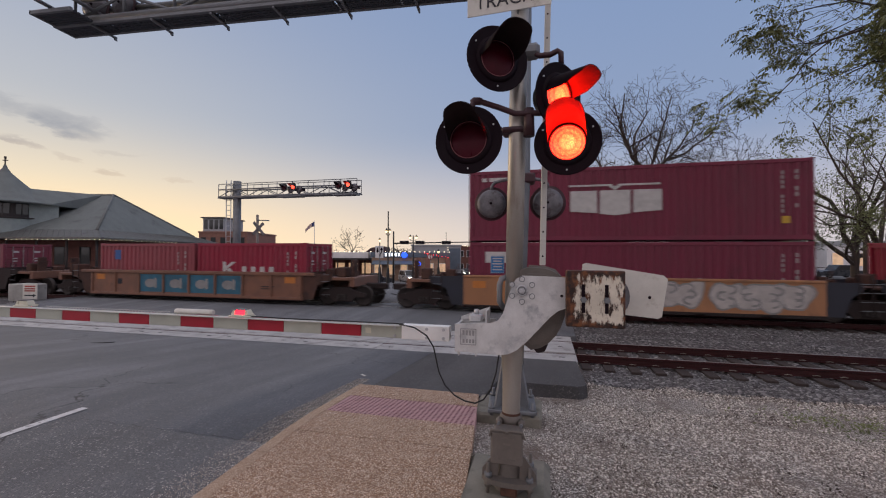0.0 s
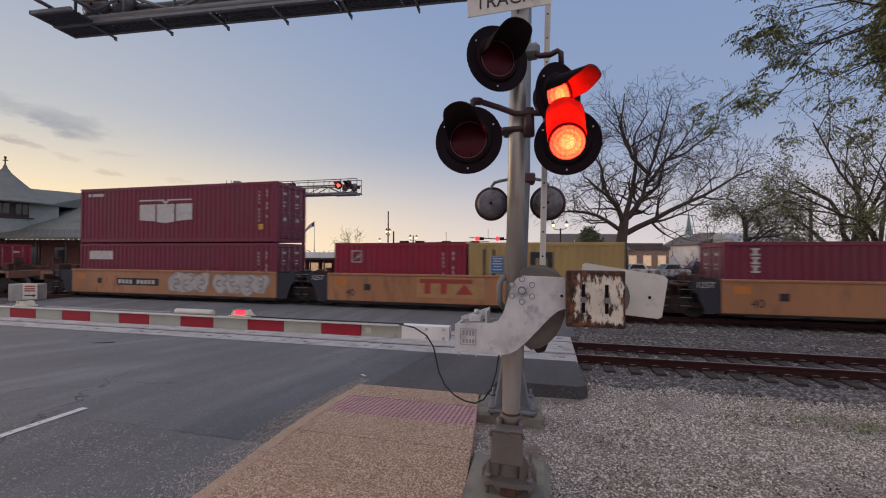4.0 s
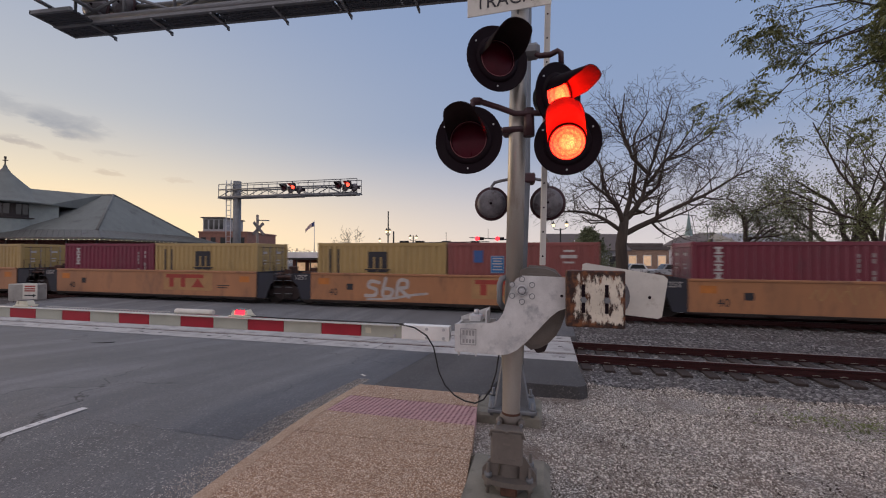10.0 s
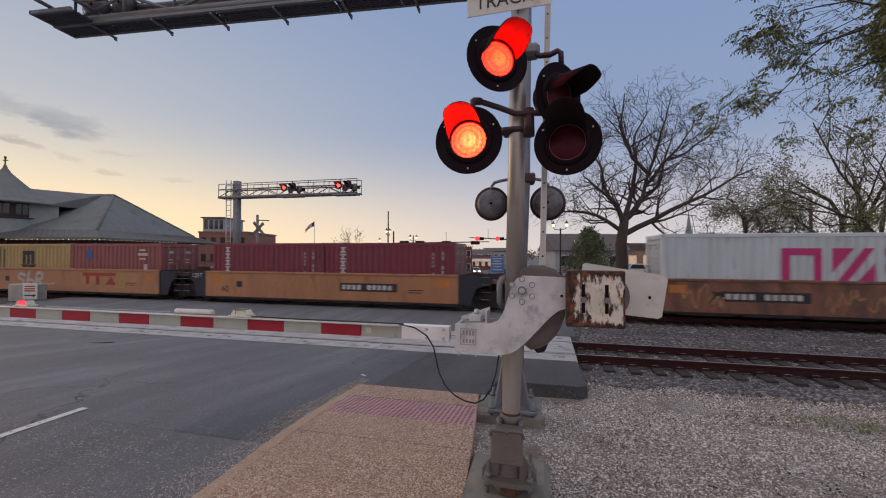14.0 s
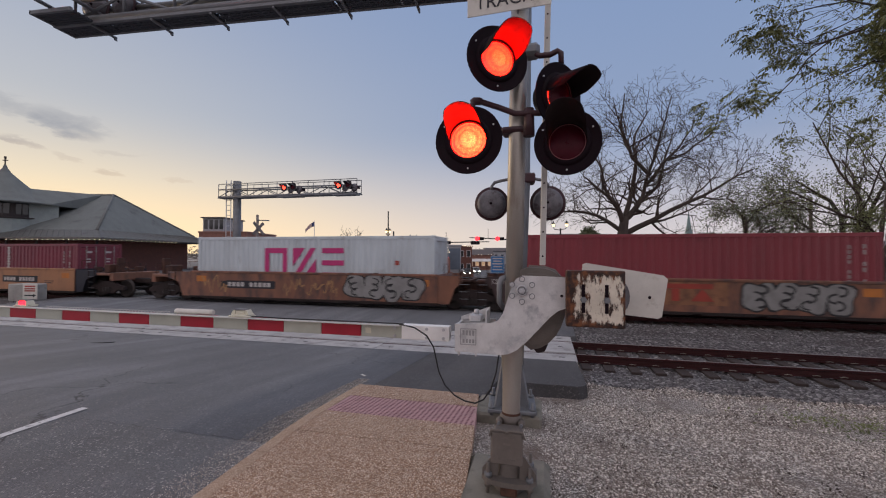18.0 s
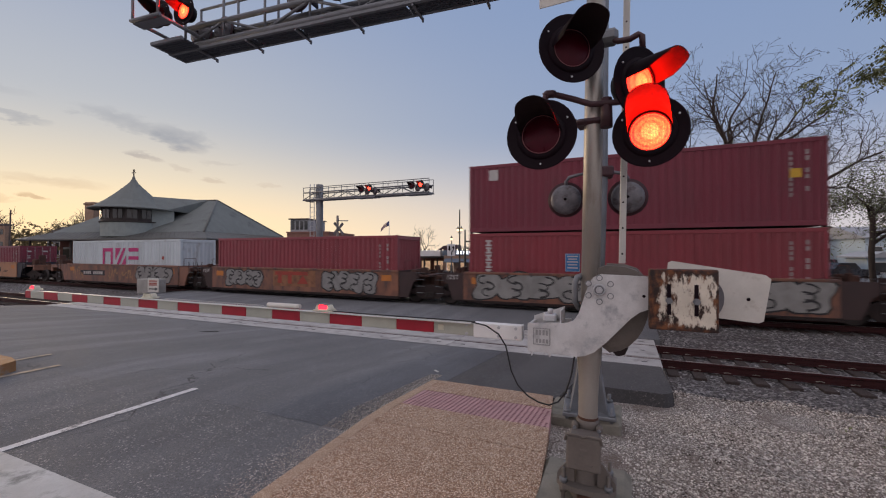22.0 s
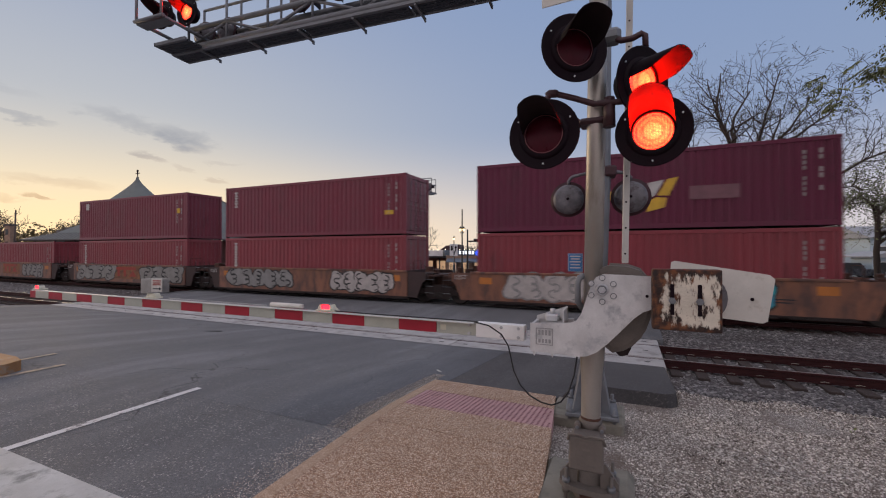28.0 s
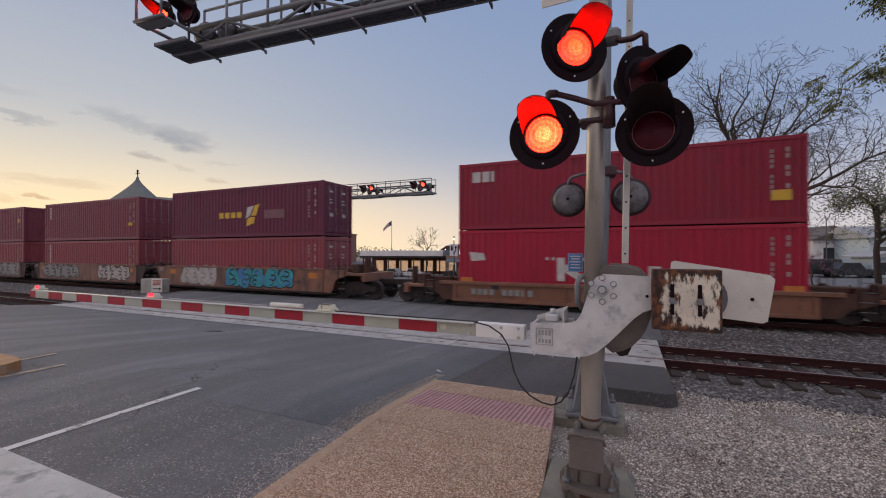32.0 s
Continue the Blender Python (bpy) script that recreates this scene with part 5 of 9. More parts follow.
    if panel:
        flat_shapes("data_panel", [R(1.6, 0.78, 1.9, 1.05), R(10.2, 0.7, 10.8, 0.74), R(10.2, 0.8, 10.9, 0.84)], MARK_BLACK, c, Y, "small black stencils")
    return c


def number_panel(car, u, v=0.72, w=2.7, h=0.36):
    """A black panel with white bars where the car's number stands."""
    flat_shapes("number_panel", [R(u, v, u + w, v + h)], MARK_BLACK, car, -1.464, "black number panel")
    bars = [R(u + 0.12 + k * 0.24, v + 0.08, u + 0.29 + k * 0.24, v + h - 0.08) for k in range(10) if k != 4]
    flat_shapes("number_bar", bars, MARK_WHITE, car, -1.474, "white bars")


RUST_PANEL = mat("faded_rust_panel", (0.27, 0.125, 0.065), 0.75, var=0.3, scale=2, bump=0.05, spots=(0.12, 0.055, 0.04), spot_scale=3, spot_from=0.5)


def red_logo_panel(car, u, v=0.55, ground=None):
    flat_shapes("logo_panel", [R(u, v, u + 2.9, v + 0.85)], ground or TAN, car, -1.464, "faded tan panel")
    s = [R(u + 0.15, v + 0.60, u + 2.40, v + 0.78), R(u + 0.36, v + 0.15, u + 0.62, v + 0.595), R(u + 1.06, v + 0.15, u + 1.32, v + 0.595), [(u + 1.70, v + 0.15), (u + 2.44, v + 0.15), (u + 2.07, v + 0.595)]]
    flat_shapes("logo_block", s, MARK_RED, car, -1.474, "faded red block shapes")


def stencil(car, text, size, x, z, material):
    words("stencil", text, size, material, car, Matrix.Translation((x, -1.468, z)) @ FACE, "stencilled figures")


DECK = 0.28
HC, STD, L40, L20 = 2.896, 2.591, 12.19, 6.06


def build_train():
    ty = FAR_Y
    at = lambda x, z=DECK: (x, ty, z)
    # the car ahead of the first containers
    well_car((-42.6, ty, 0), CAR_RUST, GRIME, "rust-brown well car ahead of the first visible containers", right="end", seed=1)
    container(at(-42.5), L40, STD, MAROON, "dark maroon forty-foot container with pale door markings", marks=[side_codes(L40, STD)])
    # ribbed brown car
    c = well_car((-23.1, ty, 0), CAR_BROWN, RUSTY, "weathered brown ribbed well car with blue graffiti panels", "end", "end", True, seed=2)
    for i, u in enumerate((3.1, 4.65, 6.2, 7.75)):
        flat_shapes("graffiti_panel", [R(u - 0.05, 0.42, u + 1.38, 1.30)], SPRAY_BLUE, c, -1.452, "blue sprayed panel")
        flat_shapes("graffiti_detail", [ellipse(u + 0.6, 0.85, 0.34, 0.22), R(u + 0.85, 0.62, u + 1.0, 1.12)], SPRAY_GREY, c, -1.4585, "pale sprayed shapes")
    container(at(-23.02), L20, STD, BROWN_RED, "oxide-red twenty-foot container with a small blue emblem", marks=[("emblem", MARK_BLUE, [R(1.0, 1.75, 1.4, 2.25)]), side_codes(L20, STD)])
    container(at(-16.76), L20, STD, KRED, "bright red twenty-foot container with white block lettering shapes", door="right",
              marks=[("name_block", MARK_WHITE, [R(1.5, 1.06, 1.68, 1.68), [(1.69, 1.3), (1.69, 1.46), (2.0, 1.68), (2.25, 1.68)], [(1.69, 1.29), (1.88, 1.39), (2.3, 1.06), (2.05, 1.06)]] + [R(2.6 + 0.5 * k, 1.06, 2.84 + 0.5 * k, 1.46) for k in range(4)]),
                     side_codes(L20, STD)])
    # five-unit yellow car
    xs = (-3.08, 12.1, 27.7, 43.13, 58.5)
    names = ("weathered yellow well car with white graffiti and black number panel", "weathered yellow well car with a faded red block logo", "weathered yellow well car with red block logo and navy ends",
             "weathered yellow well car with a white sprayed tag", "weathered yellow well car with black number panel and pale scrawl")
    cars = []
    for i, x in enumerate(xs):
        cars.append(well_car((x, ty, 0), CAR_YELLOW, NAVY, names[i], "end" if i == 0 else "joint", "end" if i == 4 else "joint", seed=10 + i))
    number_panel(cars[0], 2.9)
    graffiti(cars[0], -1.464, 6.3, 0.45, 8.6, 1.42, 3, 5, SPRAY_WHITE, SPRAY_GREY)
    graffiti(cars[0], -1.464, 9.0, 0.45, 11.9, 1.40, 4, 6, SPRAY_WHITE, SPRAY_GREY)
    red_logo_panel(cars[1], 4.0)
    red_logo_panel(cars[2], 7.0)
    red_logo_panel(cars[3], 7.2)
    number_panel(cars[4], 7.0)
    tag = ([(3.15, 1.12), (2.75, 1.18), (2.65, 0.95), (3.0, 0.82), (2.95, 0.58), (2.5, 0.55)], [(3.45, 1.32), (3.3, 0.6), (3.65, 0.55), (3.75, 0.82), (3.4, 0.88)],
           [(3.95, 0.55), (4.05, 1.2), (4.4, 1.22), (4.4, 0.95), (4.1, 0.88), (4.5, 0.55)], [(2.6, 0.40), (3.6, 0.44), (4.6, 0.62), (5.3, 0.70)])
    for k, ctrl in enumerate(tag):
        part("graffiti_stroke", ribbon(smooth_path(ctrl), 0.15 if k < 3 else 0.10, -1.470 - 0.002 * k), SPRAY_WHITE, cars[3], "white sprayed tag stroke")
    scribble(cars[4], -1.464, 3.6, 0.45, 6.6, 1.4, 6, 43, TAN)
    flat_shapes("sprayed_patch", [ellipse(10.5, 1.0, 0.55, 0.32, 0.2), ellipse(10.1, 0.8, 0.3, 0.2)], TAN, cars[3], -1.464, "pale sprayed patch")
    for i in range(1, 5):
        stencil(cars[i], "40", 0.42, 0.95, 0.66, MARK_BLACK)
        stencil(cars[i], "125T", 0.30, -0.68, 1.28, MARK_WHITE)
    container(at(xs[0]), L40, STD, PLUM, "plum-red forty-foot container with a small white label", marks=[("label_plate", MARK_WHITE, [R(0.7, 1.75, 2.3, 2.2)]), side_codes(L40, STD)], door="right")
    container(at(xs[0], DECK + STD + 0.045), L40, HC, PLUM, "plum-red forty-foot container with white block emblem, stacked on top", stacked_on=True,
              marks=[("emblem", MARK_WHITE, [R(4.0, 2.12, 5.6, 2.19), R(5.8, 2.12, 7.3, 2.19), [(5.45, 2.12), (5.7, 1.95), (5.95, 2.12)],
                                             [(4.05, 1.15), (5.05, 1.08), (5.05, 1.95), (4.05, 1.95)], [(5.15, 1.05), (5.7, 0.98), (6.25, 1.05), (6.25, 1.95), (5.15, 1.95)], [(6.35, 1.08), (7.35, 1.15), (7.35, 1.95), (6.35, 1.95)]]),
                     ("side_marking", MARK_WHITE, [R(0.55, 2.45, 0.75, 2.6), R(0.85, 2.45, 1.6, 2.6)]), side_codes(L40, HC), ("warning_mark", MARK_YELLOW, [R(11.2, 0.6, 11.45, 0.85)])])
    container(at(xs[1] + 0.02), L20, STD, KRED, "dark red twenty-foot container with a small yellow and white emblem", marks=[("emblem", MARK_DIM, ring(0.85, 1.7, 1.35, 2.25, 0.06) + [[(0.95, 1.8), (1.25, 1.95), (1.25, 2.12)]]), side_codes(L20, STD)])
    container(at(xs[1] + 6.2), L20, STD, YELLOW, "mustard-yellow twenty-foot container with a black emblem", marks=[wave_mark(2.5, 1.45), ("side_marking", MARK_BLACK, [R(0.6, 1.0, 0.7, 2.3), R(1.0, 1.2, 1.1, 2.3)])], door_colour=DOOR_GOLD)
    container(at(xs[2]), L20, STD, PLUM, "plum twenty-foot container with white blocks down its side", door="left", marks=[stacked(0.85, 2.35, 3), side_codes(L20, STD)])
    container(at(xs[2] + 6.16), L20, STD, YELLOW, "mustard-yellow twenty-foot container with a black emblem", marks=[wave_mark(2.5, 1.45), ("side_marking", MARK_BLACK, [R(0.6, 1.0, 0.7, 2.3), R(1.0, 1.2, 1.1, 2.3)])], door_colour=DOOR_GOLD)
    container(at(xs[3]), L20, STD, YELLOW, "mustard-yellow twenty-foot container with a black emblem", door="left", marks=[wave_mark(2.5, 1.45), ("side_marking", MARK_BLACK, [R(0.6, 1.0, 0.7, 2.3), R(1.0, 1.2, 1.1, 2.3)])], door_colour=DOOR_GOLD)
    container(at(xs[3] + 6.14), L20, STD, DULL_RED, "faded red twenty-foot container with a blue square emblem", marks=[("emblem", MARK_BLUE, [R(1.1, 1.75, 1.5, 2.25)]), ("side_marking", MARK_WHITE, [R(4.7, 2.2, 5.1, 2.28), R(4.6, 1.95, 5.2, 2.08), R(4.7, 1.75, 5.1, 1.82), R(5.0, 1.2, 5.2, 1.5)])])
    for k in (0, 1):
        container(at(xs[4] + k * 6.14), L20, STD, MAROON, "dark red twenty-foot container with white blocks down its side", door="left" if k == 0 else "right", marks=[stacked(0.75, 2.4, 4), side_codes(L20, STD)])
    # five-unit rusted car with graffiti
    xs = (78.6, 94.2, 110.0, 125.65, 141.35)
    names = ("rust-orange well car with black number panel and tan graffiti", "rust-orange well car with red block logo and grey graffiti", "rust-orange well car covered in grey bubble graffiti",
             "rust-orange well car with white bubble graffiti", "rust-orange well car with bright teal graffiti")
    cars = []
    for i, x in enumerate(xs):
        cars.append(well_car((x, ty, 0), CAR_RUST, CAR_RUST if i in (0, 4) else DARK_END, names[i], "end" if i == 0 else "joint", "end" if i == 4 else "joint", seed=20 + i))
    number_panel(cars[0], 1.9)
    graffiti(cars[0], -1.464, 8.2, 0.38, 11.7, 1.45, 4, 11, SPRAY_GREY, SPRAY_BLACK)
    scribble(cars[0], -1.464, 0.5, 0.5, 1.8, 1.3, 4, 41, TAN)
    scribble(cars[0], -1.464, 4.9, 0.45, 7.8, 1.25, 7, 42, TAN)
    red_logo_panel(cars[1], 4.6, ground=RUST_PANEL)
    graffiti(cars[1], -1.464, 8.0, 0.4, 11.2, 1.45, 4, 12, SPRAY_GREY, SPRAY_BLACK)
    graffiti(cars[1], -1.464, 1.0, 0.45, 3.8, 1.4, 4, 13, SPRAY_GREY, SPRAY_BLACK)
    graffiti(cars[2], -1.464, 0.35, 0.36, 5.0, 1.5, 4, 14, SPRAY_PALE, SPRAY_BLACK)
    red_logo_panel(cars[2], 5.0, ground=RUST_PANEL)
    graffiti(cars[2], -1.464, 8.0, 0.36, 12.1, 1.5, 4, 15, SPRAY_PALE, SPRAY_BLACK)
    graffiti(cars[3], -1.464, 8.0, 0.4, 11.6, 1.45, 5, 16, SPRAY_WHITE, SPRAY_BLACK)
    graffiti(cars[3], -1.464, 0.6, 0.4, 5.4, 1.45, 5, 17, SPRAY_GREY, SPRAY_BLACK)
    graffiti(cars[4], -1.464, 1.4, 0.38, 4.4, 1.48, 4, 18, SPRAY_WHITE, SPRAY_GREY)
    graffiti(cars[4], -1.464, 5.3, 0.36, 10.3, 1.50, 5, 19, SPRAY_TEAL, SPRAY_BLACK)
    for i in range(1, 5):
        stencil(cars[i], "125T", 0.28, -0.68, 1.26, MARK_WHITE)
    container(at(xs[0]), L40, HC, PALE, "pale grey forty-foot container with large magenta block shapes", door="left",
              marks=[("emblem", MARK_MAGENTA, ring(3.85, 1.0, 5.05, 2.35, 0.24) + [[(5.35, 1.0), (5.65, 1.0), (6.55, 2.35), (6.25, 2.35)], [(5.9, 1.0), (6.55, 1.0), (6.55, 1.85)], [(5.35, 1.5), (5.98, 2.35), (5.35, 2.35)], R(6.85, 1.0, 7.95, 1.24), R(6.85, 1.56, 7.95, 1.79), R(6.85, 2.11, 7.95, 2.35)]),
                     ("side_marking", MARK_RED, [R(10.4, 1.6, 10.6, 1.8)])])
    container(at(xs[1]), L40, HC, BROWN_RED, "oxide-red forty-foot container riding alone in its car", door="left", marks=[side_codes(L40, HC)])
    container(at(xs[2]), L40, HC, BROWN_RED, "oxide-red forty-foot container with white blocks down its side", door="left", marks=[stacked(0.75, 2.6, 6), side_codes(L40, HC)])
    container(at(xs[2], DECK + HC + 0.045), L40, HC, MAROON, "maroon forty-foot container with a small white emblem, stacked on top", stacked_on=True, door="left", marks=[("emblem", MARK_WHITE, [R(0.9, 2.2, 1.3, 2.65)]), side_codes(L40, HC), ("warning_mark", MARK_YELLOW, [R(11.2, 1.6, 11.5, 1.9)])])
    container(at(xs[3]), L40, HC, BROWN_RED, "oxide-red forty-foot container with white blocks down its side", marks=[stacked(0.75, 2.6, 6), side_codes(L40, HC)], plates=False)
    container(at(xs[3], DECK + HC + 0.045), L40, HC, MAROON, "maroon forty-foot container with white blocks down its side, stacked on top", stacked_on=True, marks=[stacked(0.75, 2.6, 3), side_codes(L40, HC), ("warning_mark", MARK_YELLOW, [R(11.0, 0.95, 11.5, 1.15)])], plates=False)
    container(at(xs[4]), L40, HC, BROWN_RED, "oxide-red forty-foot container above teal graffiti", marks=[side_codes(L40, HC)])
    container(at(xs[4], DECK + HC + 0.045), L40, HC, DEEP_PLUM, "plum forty-foot container with a yellow globe emblem, stacked on top", stacked_on=True,
              marks=[("emblem", MARK_YELLOW, [[(6.62, 0.62), (7.22, 0.78), (7.30, 1.12), (6.95, 1.16), (6.66, 1.0)], [(6.98, 1.22), (7.36, 1.20), (7.66, 1.86), (7.30, 1.80)]]), ("emblem", MARK_WHITE, [[(6.56, 1.05), (6.90, 1.22), (7.20, 1.78), (6.68, 1.70)]]),
                     ("name_block", MARK_YELLOW, [R(4.35 + 0.5 * k, 1.12, 4.72 + 0.5 * k, 1.45) for k in range(4)]), ("faded_patch", MARK_FADED, [R(8.0, 1.02, 9.5, 1.5)]), side_codes(L40, HC)])
    # the last ribbed brown car
    c = well_car((161.1, ty, 0), CAR_BROWN, RUSTY, "weathered brown ribbed well car under two crimson containers", "end", "end", True, seed=31, low=0.40)
    flat_shapes("number_bar", [R(0.7 + k * 0.27, 0.55, 0.9 + k * 0.27, 0.80) for k in range(10) if k != 4], SPRAY_GREY, c, -1.506, "grey bars")
    ku = 4.25
    kl = [R(ku, 0.78, ku + 0.30, 1.72), [(ku + 0.31, 1.14), (ku + 0.31, 1.40), (ku + 0.82, 1.72), (ku + 1.2, 1.72)], [(ku + 0.31, 1.13), (ku + 0.6, 1.28), (ku + 1.3, 0.78), (ku + 0.9, 0.78)]]
    kl += [R(ku + 1.65 + 0.82 * k, 0.78, ku + 2.05 + 0.82 * k, 1.42) for k in range(4)] + [R(ku - 0.45, 1.62, ku - 0.33, 1.74), R(ku - 0.21, 1.62, ku - 0.09, 1.74)]
    container(at(161.1, 0.42), L40, HC, CRIMSON, "bright crimson forty-foot container with large white block lettering shapes", door="left", marks=[("name_block", MARK_WHITE, kl), ("flag_mark", MARK_WHITE, [[(0.5, 1.95), (1.15, 1.9), (1.25, 1.6), (0.6, 1.55)]]), side_codes(L40, HC)])
    container(at(161.1, 0.42 + HC + 0.02), L40, HC, KRED, "red forty-foot container with white block shapes, stacked on top", stacked_on=True, door="left",
              marks=[("name_block", MARK_WHITE, [R(0.65, 2.05, 1.02, 2.5), R(1.1, 2.05, 1.42, 2.5), R(1.5, 2.05, 1.63, 2.5)]), side_codes(L40, HC), ("warning_mark", MARK_YELLOW, [R(11.2, 0.75, 11.75, 1.1)])])


build_train()

# ---------------------------------------------------------------- crossing signals
FAR_FLASHERS = []    # the same beyond the tracks, on their own relay
FAR_GREY = mat("dark_grey_lamp_paint", (0.055, 0.05, 0.056), 0.6, var=0.25, scale=5, bump=0.05)
RIM_HIGHLIGHT = mat("dull_red_rim_highlight", (0.22, 0.07, 0.08), 0.5, var=0.1, bump=0)
FLASHERS = []        # (lamp insert, phase): phase 0 is lit first in even half periods


def shell(profile_len, r0, r1, a0, a1, n=22, t=0.004, rise_by=0.0):
    """A visor: part of a cone round -y, its length given by angle."""
    g = Geo()
    ang = [a0 + (a1 - a0) * k / n for k in range(n + 1)]
    def row(dr, along):
        r, lift = (r0 + dr, 0.0) if along == 0 else (r1 + dr, r0 - r1 + rise_by)
        return [(r * math.cos(a), -(0.01 if along == 0 else profile_len(a)), r * math.sin(a) + lift) for a in ang]
    m = n + 1
    vs = row(t, 0) + row(t, 1) + row(0, 0) + row(0, 1)
    outer, inner = [], []
    for k in range(n):
        outer += [(k, k + 1, m + k + 1, m + k), (m + k, m + k + 1, 3 * m + k + 1, 3 * m + k)]
        inner.append((2 * m + k + 1, 2 * m + k, 3 * m + k, 3 * m + k + 1))
    g.add(vs, outer, True)
    return g.add(vs, inner, True, 1)


def lens_mesh(r, bulge, lit):
    g = Geo()
    cap = [(0.00002, bulge), (r * 0.4, bulge * 0.86), (r * 0.75, bulge * 0.5), (r, 0.004)]
    g.lathe(cap[::-1], pose(0, 0, 0, 90), 28, 0)
    g.lathe(cap[::-1], pose(0, 0, 0, -90), 28, 1)
    return g.mesh("lens", [lit, LENS_DARK])


LENS_BIG = lens_mesh(0.138, 0.03, LENS_LIT)
LENS_UPPER = lens_mesh(0.138, 0.03, LENS_LIT_RED)
LENS_FAR = lens_mesh(0.150, 0.03, mat("lit_far_flasher", (0.4, 0.01, 0.01), 0.4, bump=0, glow=(1.0, 0.040, 0.022, 6.0)))


def lamp_head(parent, at, aim_deg, phase, lens=None, far=False, tilt=0.0, visor=0.35, mouth=0.128, lift=0.02):
    """A round flashing light: target disc, housing, visor, and an added two-faced lens that turns to imitate switching.
    """
    g = Geo()
    g.lathe([(0.160, -0.012), (0.245, 0.0), (0.256, 0.006), (0.256, 0.014), (0.245, 0.010), (0.160, 0.0)][::-1], pose(0, 0, 0, 90), 36)
    g.lathe([(0.175, 0.0), (0.172, -0.06), (0.13, -0.15), (0.06, -0.19), (0.0005, -0.195)], pose(0, 0, 0, 90), 24)
    h = part("lamp_head", g, FAR_GREY if far else BLACK, parent, "black round flashing-light head", Matrix.Translation(at) @ pose(0, 0, 0, tilt, 0, aim_deg))
    part("visor", shell(lambda a: visor * (0.16 + 0.84 * min(1.0, max(0.0, (math.sin(a) + 0.35) / 0.95)) ** 0.8), 0.147, mouth, radians(0), radians(180), rise_by=lift), [FAR_GREY, FAR_GREY] if far else [BLACK, VISOR], h, "black metal visor")
    part("lens_rim", Geo().lathe([(0.131, 0.006), (0.135, 0.016), (0.152, 0.018), (0.180, 0.008), (0.180, -0.004)], pose(0, 0, 0, 90), 30), BLACK, h)
    # added thin ring, coloured as the highlight along the lens rim
    part("lens_gasket", Geo().lathe([(0.1335, 0.0165), (0.1365, 0.0195), (0.1395, 0.0165)], pose(0, 0, 0, 90), 30), RIM_HIGHLIGHT, h, "dull red ring drawn as the lens rim's highlight")
    bolts(h, [(0.215 * math.cos(a), -0.012, 0.215 * math.sin(a)) for a in (0.5, 2.6, 4.7)], 0.007, 0.01)
    if phase is not None:
        ins = part("lens", lens or LENS_BIG, None, h, "round red signal lens")
        (FAR_FLASHERS if far else FLASHERS).append((ins, phase))
    return h


def back_head(parent, at, deg):
    """The same kind of light seen from behind."""
    g = Geo()
    g.lathe([(0.02, 0.0), (0.243, 0.0), (0.243, 0.012), (0.02, 0.012)], pose(0, 0, 0, 90), 32)
    h = part("lamp_head", g, MAROON_PIPE, parent, "round flashing-light head turned away", Matrix.Translation(at) @ pose(0, 0, 0, 0, 0, deg))
    g = Geo().lathe([(0.205, 0.012), (0.20, 0.05), (0.16, 0.08), (0.08, 0.095), (0.0005, 0.098)], pose(0, 0, 0, 90), 28)
    part("housing_cover", g, BACK_GREY, h, "grey domed housing cover")
    part("cover_knob", Geo().lathe([(0.02, 0.097), (0.018, 0.115), (0.0005, 0.118)], pose(0, 0, 0, 90), 10), BLACK, h)
    part("visor", shell(lambda a: 0.3, 0.16, 0.17, radians(-20), radians(200)), [BLACK, BLACK], h, "black metal visor", pose(0, 0.012, 0, 0, 0, 180))
    return h


